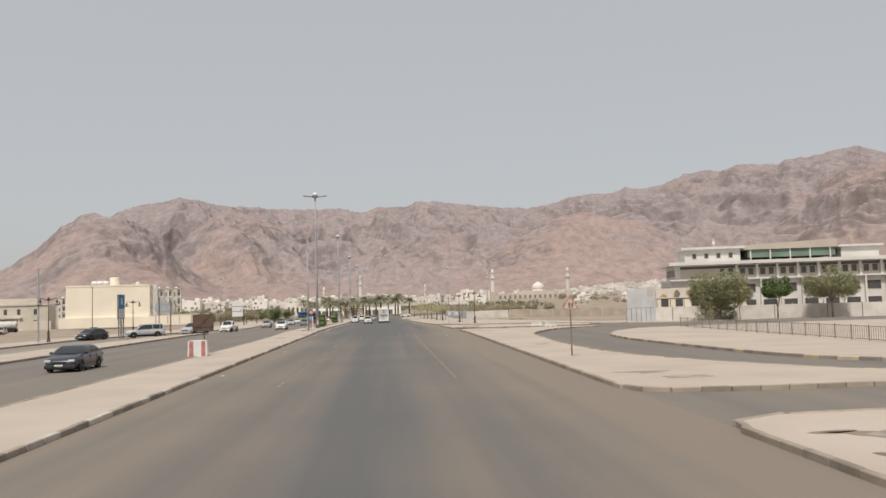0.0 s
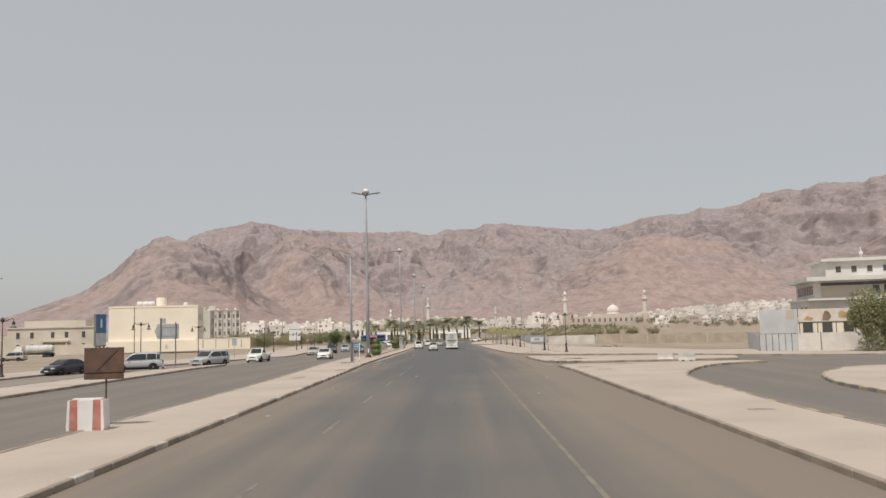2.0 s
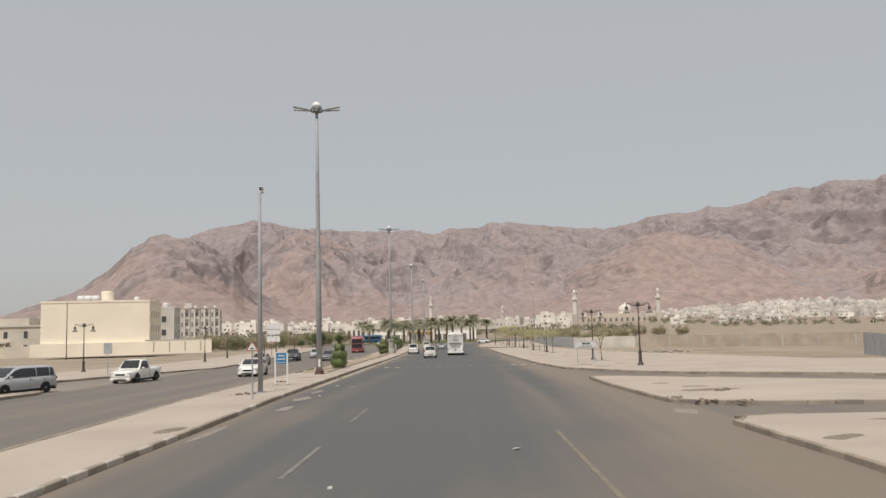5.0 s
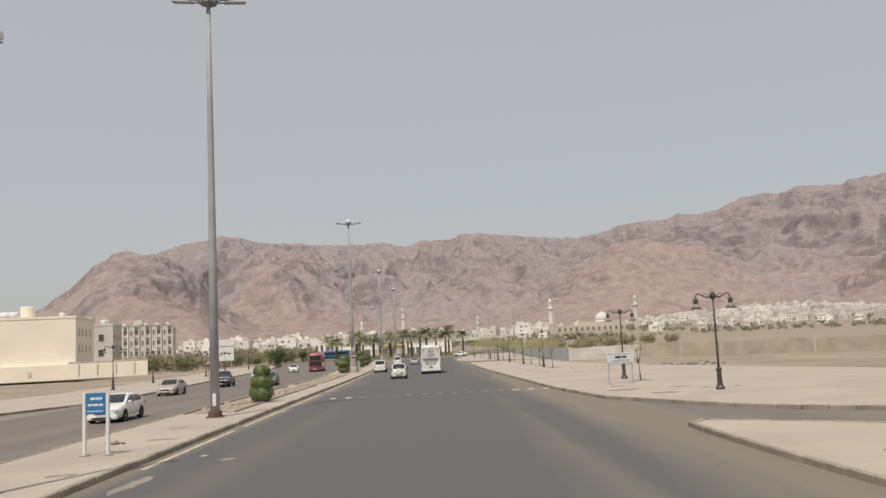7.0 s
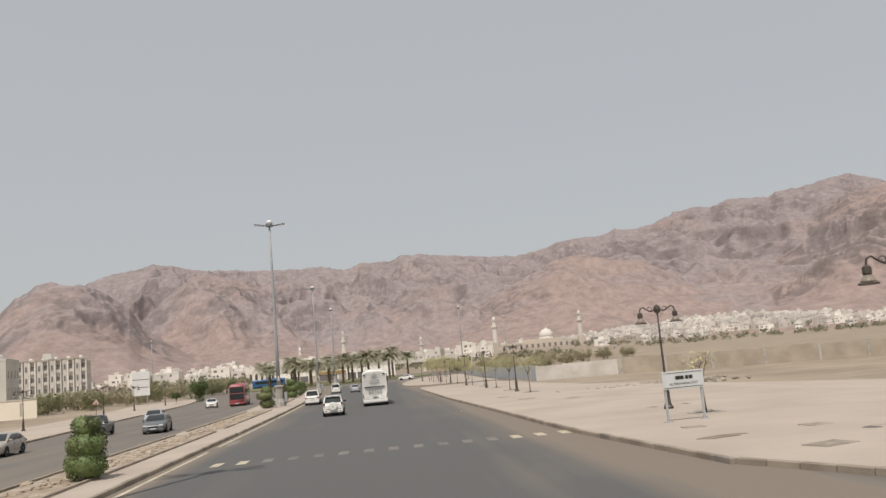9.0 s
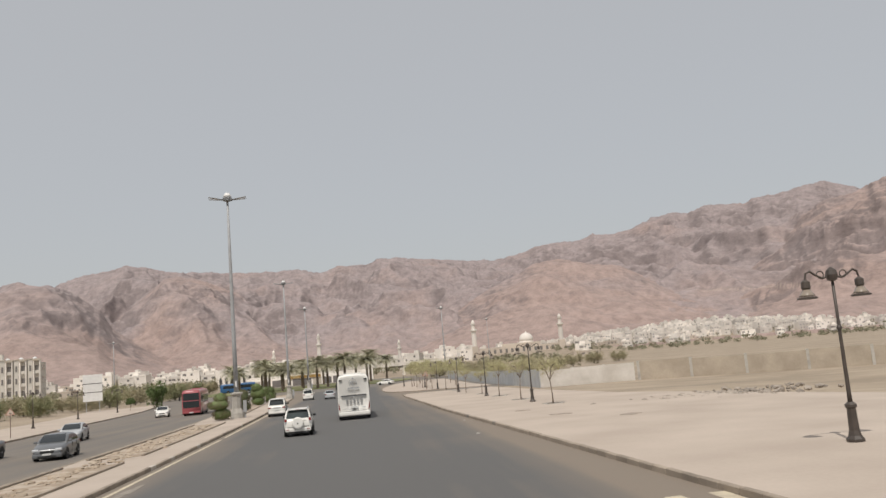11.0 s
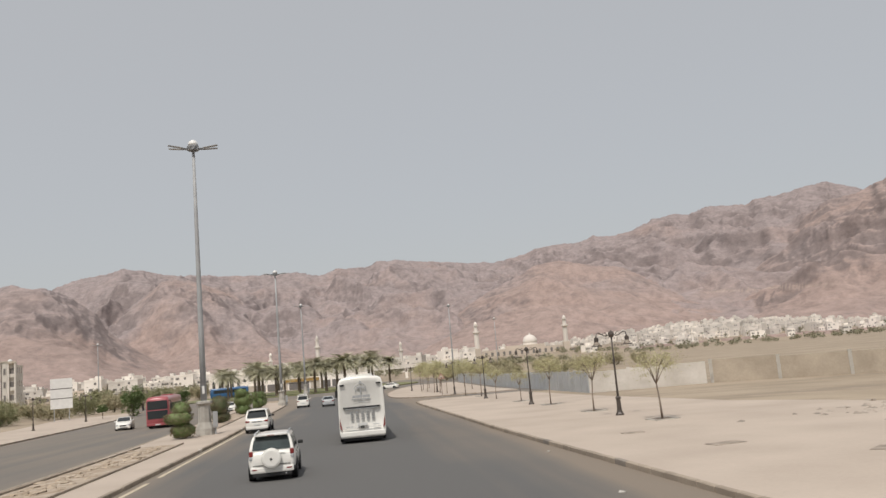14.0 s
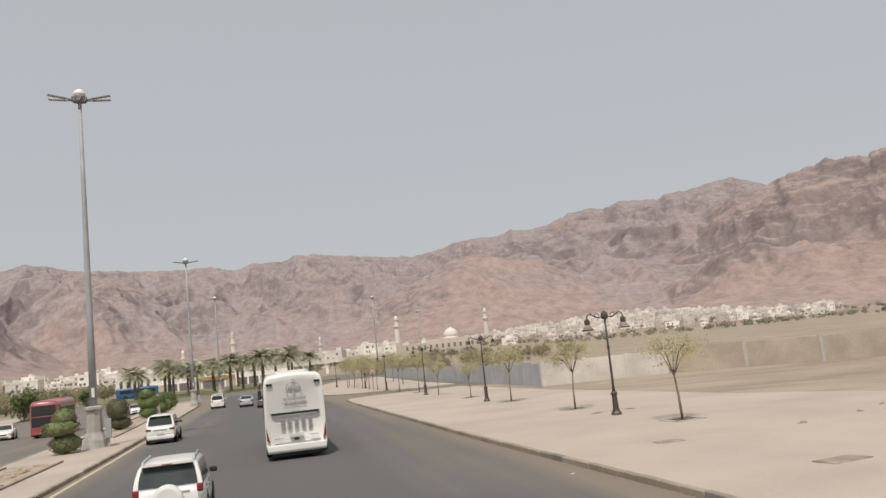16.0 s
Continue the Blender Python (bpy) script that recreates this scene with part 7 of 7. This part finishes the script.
mb = yard("painted_board", 5.35, 0.5, "long pale board with faded orange and brown paintings", "sign board")
part("panel", box(0, 9.6, -0.05, 0.05, 4.15, 5.95, bevel=0.02), material("faded_mural", (0.62, 0.585, 0.53), 0.8, 0.15, 1.2, 3.0, tint=(0.56, 0.47, 0.36)), mb, "pale painted panel")
ORANGE = material("faded_orange", (0.5, 0.34, 0.18), 0.8, 0.2, 0.6)
BROWN = material("faded_brown", (0.27, 0.19, 0.135), 0.8, 0.2, 0.6)
part("painted_shape", prism([(3.1, 4.3), (3.9, 4.25), (4.3, 4.8), (4.0, 5.5), (3.5, 5.7), (3.2, 5.0)], -0.062, -0.052), BROWN, mb)
part("painted_shape", prism([(5.2, 4.6), (6.2, 4.6), (6.2, 5.4), (5.7, 5.65), (5.2, 5.4)], -0.062, -0.052), ORANGE, mb)
part("painted_shape", prism([(0.6, 4.4), (1.8, 4.3), (2.0, 4.6), (1.2, 5.0)], -0.062, -0.052), ORANGE, mb)
for u in (0.05, 2.4, 4.8, 7.2, 9.45):
    part("leg", box(u, u + 0.1, 0.055, 0.15, -0.4, 5.9), BLACK_IRON, mb)
part("under_rail", box(0, 9.6, 0.055, 0.12, 4.02, 4.1), BLACK_IRON, mb)
yw = thing("yard_wall", 0, 0, float(level(140) + dip(60, 140)), 0, "white plastered yard wall with dark slim posts", "wall")
far_end = YC + YD * 31
corner = [(YC.x + YD.x * 5.25, YC.y + YD.y * 5.25), (far_end.x, far_end.y), (112, 119)]
for (xa, ya), (xb, yb_) in zip(corner, corner[1:]):
    L = math.hypot(xb - xa, yb_ - ya)
    ang = math.degrees(math.atan2(yb_ - ya, xb - xa))
    n = int(L / 2.6)
    for k in range(n):
        q = part("panel", box(k * L / n + 0.07, (k + 1) * L / n - 0.07, -0.1, 0.1, -0.6, 2.5), WALLWHITE, yw)
        q.matrix_basis = pose(xa, ya, 0, 0, 0, ang)
        q = part("post", box(k * L / n - 0.065, k * L / n + 0.065, -0.14, 0.12, -0.6, 2.6), RAIL if k % 2 else WALLWHITE, yw)
        q.matrix_basis = pose(xa, ya, 0, 0, 0, ang)

# ---- boundary walls beyond the pavement ----
def long_wall(label, pts, height, mat, pier, step, thick=0.2, category="wall"):
    t = thing("boundary_wall", 0, 0, 0, 0, label, category)
    for (xa, ya), (xb, yb_) in zip(pts, pts[1:]):
        L = math.hypot(xb - xa, yb_ - ya)
        ang = math.degrees(math.atan2(yb_ - ya, xb - xa))
        n = max(1, int(L / step))
        for k in range(n):
            yy = ya + (yb_ - ya) * (k + 0.5) / n
            z = float(land(xa + (xb - xa) * (k + 0.5) / n, yy))
            h = height * random.uniform(0.97, 1.03)
            q = part("panel", box(k * L / n + 0.13, (k + 1) * L / n - 0.13, -thick / 2, thick / 2, -0.6, h), mat, t)
            q.matrix_basis = pose(xa, ya, z, 0, 0, ang)
            q = part("pier", box(k * L / n - 0.17, k * L / n + 0.17, -thick * 0.8, thick * 0.8, -0.6, height + 0.12), pier, t)
            q.matrix_basis = pose(xa, ya, z, 0, 0, ang)
    return t


long_wall("pale plastered boundary wall with stained panels", [(23.2, 240), (35.2, 238.2)], 2.15, PLASTER, PLASTER, 3.4)
long_wall("grey-blue corrugated sheet fence along the plot", [(25.5, 372), (24.8, 290), (23.0, 240)], 2.2, HOARD, SIGN_GREY, 3.0, 0.1, "fence")
long_wall("unfinished brown block wall with concrete piers", [(35.6, 238), (47, 231.5), (60, 226), (95, 214), (150, 200), (220, 190)], 2.3, BLOCKWORK, CONCRETE, 6.0)
rub = bmesh.new()
rng = np.random.default_rng(8)
for k in range(260):
    x, y = rng.normal(0, 3.2), rng.normal(0, 2.0)
    s = rng.uniform(0.06, 0.28)
    g = bmesh.ops.create_icosphere(rub, subdivisions=1, radius=s)
    for v in g["verts"]:
        v.co = Vector((v.co.x * 1.3 + x, v.co.y + y, v.co.z * 0.7 + 0.03)) + Vector(rng.normal(0, s * 0.15, 3))
ob = finish("rubble_heap", rub, material("rubble", (0.36, 0.31, 0.26), 0.95, 0.3, 0.5, 8.0, 0.3, island=True))
ob.matrix_basis = pose(24.5, 190, float(level(190)), 0, 0, 20)
tagged(ob, "scattered rubble and stones on the sand", "rubble", kind="stuff")

# ---- the town at the foot of the mountains ----
def house_kind(seed, w, d, storeys, mat):
    rng = np.random.default_rng(seed)
    h = storeys * 3.2
    t = thing("town_house", 0, 0, 0, 0, "pale flat-roofed town house below the mountains", "house", group="town houses")
    bm = box(-w / 2, w / 2, -d / 2, d / 2, -6, h)
    add_box(bm, -w / 2 - 0.15, w / 2 + 0.15, -d / 2 - 0.15, -d / 2 + 0.3, h - 0.1, h + 0.8)
    add_box(bm, w / 2 - 0.3, w / 2 + 0.15, -d / 2 + 0.3, d / 2, h - 0.1, h + 0.8)
    part("wall", bm, mat, t)
    sx = rng.uniform(-w * 0.25, w * 0.25)
    part("stair_tower", box(sx - 1.6, sx + 1.6, -1, 2.4, h, h + 2.6), TOWN_WHITE, t)
    for k in range(8):
        u = w * rng.uniform(-0.42, 0.42)
        z = int(rng.integers(0, storeys)) * 3.2 + 1.0
        part("window", box(u - 0.6, u + 0.6, -d / 2 - 0.06, -d / 2 + 0.05, z, z + 1.4), WIN_FAR, t)
    return t


kinds = [house_kind(1, 10, 9, 2, TOWN_WHITE), house_kind(2, 12, 10, 3, TOWN_WHITE), house_kind(3, 8, 8, 1, TOWN_TAN), house_kind(4, 15, 10, 2, TOWN_WHITE), house_kind(5, 9, 9, 3, TOWN_WHITE), house_kind(6, 18, 10, 1, TOWN_TAN), house_kind(7, 7, 8, 2, TOWN_WHITE)]
rng = np.random.default_rng(12)
spots = []
for k in range(900):
    az = rng.uniform(-21, 35) if k < 480 else rng.normal(22, 5.0)
    r = rng.uniform(600, 960) if k < 480 else rng.uniform(960, 1170)
    if az > 15 and r < 960:
        r = rng.uniform(900, 1170)
    if 7.2 < az < 13.9 and r < 920:
        continue
    spots.append((r * math.sin(math.radians(az)), 100 + r * math.cos(math.radians(az)), r))
spots.sort(key=lambda p: p[2])
rest = bmesh.new()
for k, (x, y, r) in enumerate(spots):
    s = rng.uniform(0.75, 1.15)
    turn = rng.uniform(-30, 30)
    if k >= 285:
        w, d, h = rng.uniform(2.6, 6), rng.uniform(3, 5), rng.choice([3.4, 6.6, 6.6, 9.8]) * s
        fresh = bmesh.new()
        add_box(fresh, -w, w, -d, d, -6, h)
        add_box(fresh, -w - 0.1, w + 0.1, -d - 0.1, -d + 0.3, h - 0.1, h + 0.8)
        add_box(fresh, w * 0.1, w * 0.1 + 3, -1, 2, h, h + 2.5)
        solid = len(fresh.faces)
        for z in np.arange(1.2, h - 1.0, 3.2):
            for u in np.arange(-w + 1.2, w - 0.8, 2.6):
                if rng.random() < 0.7:
                    add_box(fresh, u - 0.55, u + 0.55, -d - 0.08, -d + 0.05, z, z + 1.4)
        fresh.faces.ensure_lookup_table()
        for q in fresh.faces[solid:]:
            q.material_index = 1
        fresh.transform(pose(x, y, float(land(x, y)), 0, 0, turn))
        tmp = bpy.data.meshes.new("tmp")
        fresh.to_mesh(tmp)
        fresh.free()
        rest.from_mesh(tmp)
        bpy.data.meshes.remove(tmp)
        continue
    src = kinds[int(rng.integers(0, 7))]
    m = pose(x, y, float(land(x, y)), 0, 0, turn)
    if k < 7:
        kinds[k].matrix_basis = m
        continue
    t = copy_thing(src, m)
    t.scale = (s, s, s * rng.uniform(0.8, 1.1))
tagged(finish("far_houses", rest, [material("far_house_render", (0.77, 0.71, 0.645), 0.9, 0.22, 30.0, 0.05, island=True), WIN_FAR]), "crowded pale houses climbing the mountain's foot", "houses", kind="stuff")


def minaret(x, y, h, r=2.1):
    z = float(land(x, y)) if h < 39 else 5.0
    t = thing("minaret", x, y, z - 1, 0, "slender pale stone minaret with a balcony", "minaret", group="minarets")
    part("base", box(-r * 1.25, r * 1.25, -r * 1.25, r * 1.25, 0, h * 0.3, bevel=0.2), TOWN_TAN, t)
    part("shaft", lathe([(r, h * 0.3), (r * 0.95, h * 0.68), (r * 1.5, h * 0.7), (r * 1.5, h * 0.735), (r * 0.8, h * 0.74), (r * 0.72, h * 0.86), (r * 1.05, h * 0.87), (r * 1.05, h * 0.89)], 12), TOWN_WHITE, t)
    part("cap", lathe([(r * 0.6, h * 0.89), (r * 0.72, h * 0.92), (r * 0.5, h * 0.955), (r * 0.12, h * 0.98), (0.05, h)], 12), TOWN_WHITE, t)
    return t


for x, y, h, r in ((122.5, 985, 40, 2.5), (211, 968, 39, 2.5), (-30, 800, 33, 1.6), (30, 720, 22, 1.2), (-62, 760, 22, 1.2), (315, 900, 20, 1.2)):
    minaret(x, y, h, r)
mq = thing("mosque", 168, 975, 5.4, -10, "large pale mosque with a ribbed white dome", "mosque")
part("prayer_hall", box(-42, 44, 0, 40, -6, 7.5), TOWN_TAN, mq)
part("upper_hall", box(-18, 22, 8, 34, 7.5, 10.5), TOWN_TAN, mq)
part("drum", lathe([(7.4, 10.5), (7.4, 12.2), (7.0, 12.3)], 24, (8, 20, 0)), TOWN_WHITE, mq)
part("dome", lathe([(7.1, 12.2), (7.5, 14), (7.0, 16.4), (5.6, 18.6), (3.2, 20.2), (0.9, 21), (0.1, 22.5)], 24, (8, 20, 0)), TOWN_WHITE, mq, "white dome", smooth=True)
for k in range(14):
    part("arched_window", box(-39 + 6 * k, -36.6 + 6 * k, -0.1, 0.1, 1.5, 5.5), WIN_FAR, mq)
# arcaded white building and footbridge behind the roundabout
ac = thing("arcade_building", -62, 560, float(land(-62, 560)), 6, "white two-storey building with tall arched openings", "building")
part("wall", box(-17, 17, 0, 14, -2, 11), TOWN_WHITE, ac)
part("gable", prism([(-6, 11), (6, 11), (4, 13.2), (0, 14.4), (-4, 13.2)], 0, 1.0), TOWN_WHITE, ac)
for k in range(6):
    arch = [(-14 + 5.2 * k, 1.5), (-11.6 + 5.2 * k, 1.5), (-11.6 + 5.2 * k, 6.5), (-12.2 + 5.2 * k, 7.5), (-12.8 + 5.2 * k, 7.9), (-13.4 + 5.2 * k, 7.5), (-14 + 5.2 * k, 6.5)]
    part("arched_window", prism(arch, -0.12, 0.1), WIN_DARK, ac)
fb = thing("footbridge", 22, 540, float(land(22, 540)), -4, "white footbridge spanning the road far off", "bridge")
part("deck", box(-28, 28, -1.5, 1.5, 4.6, 6.4), TOWN_WHITE, fb)
for u in (-24, 0, 24):
    part("pier", box(u - 0.6, u + 0.6, -0.8, 0.8, -1, 4.6), TOWN_WHITE, fb)
ac.scale = (0.55, 0.55, 0.75)
sh = thing("shop_row", -20, 486, float(land(-20, 486)), 3, "low row of shops with a yellow fascia behind the palms", "shop")
part("wall", box(-26, 26, 0, 9, -1, 4.6), TOWN_WHITE, sh)
part("fascia", box(-9, 4, -0.4, 0.0, 3.0, 4.2), material("yellow_fascia", (0.42, 0.26, 0.08), 0.6, 0.2, 3.0), sh, "yellow-orange fascia")
for k in range(11):
    part("shop_front", box(-24.5 + 4.2 * k, -21 + 4.2 * k, -0.12, 0.1, 0.1, 2.8), WIN_FAR if k % 3 else BEIGE, sh)
# belt of green before the town, too far to tell leaf from leaf
rng = np.random.default_rng(5)
grove = []
for k in range(430):
    az = rng.uniform(-19, 40) if k < 230 else rng.uniform(13, 40)
    r = rng.uniform(470, 600) if az < 13 else rng.uniform(780, 930 if k < 230 else 1120)
    grove.append((r * math.sin(math.radians(az)), 100 + r * math.cos(math.radians(az)), rng.uniform(1.6, 3.2)))
v, f = [], []
for x, y, s in grove:
    z = float(land(x, y))
    for q in range(46):
        d = rng.normal(size=3)
        d /= np.linalg.norm(d)
        c = np.array([x, y, z + s * 1.1]) + d * s * np.array([1.3, 1.3, 0.8]) * rng.uniform(0.4, 1)
        a, b_ = rng.normal(size=3), rng.normal(size=3)
        a, b_ = a / np.linalg.norm(a) * s * 0.35, b_ / np.linalg.norm(b_) * s * 0.2
        i = len(v)
        v += [tuple(c - a), tuple(c + b_), tuple(c + a), tuple(c - b_)]
        f.append((i, i + 1, i + 2, i + 3))
me = bpy.data.meshes.new("far_grove")
me.from_pydata(v, [], f)
me.materials.append(LEAF_GREY)
tagged(new("far_grove", me), "far belt of dusty green trees before the town", "trees", kind="stuff")
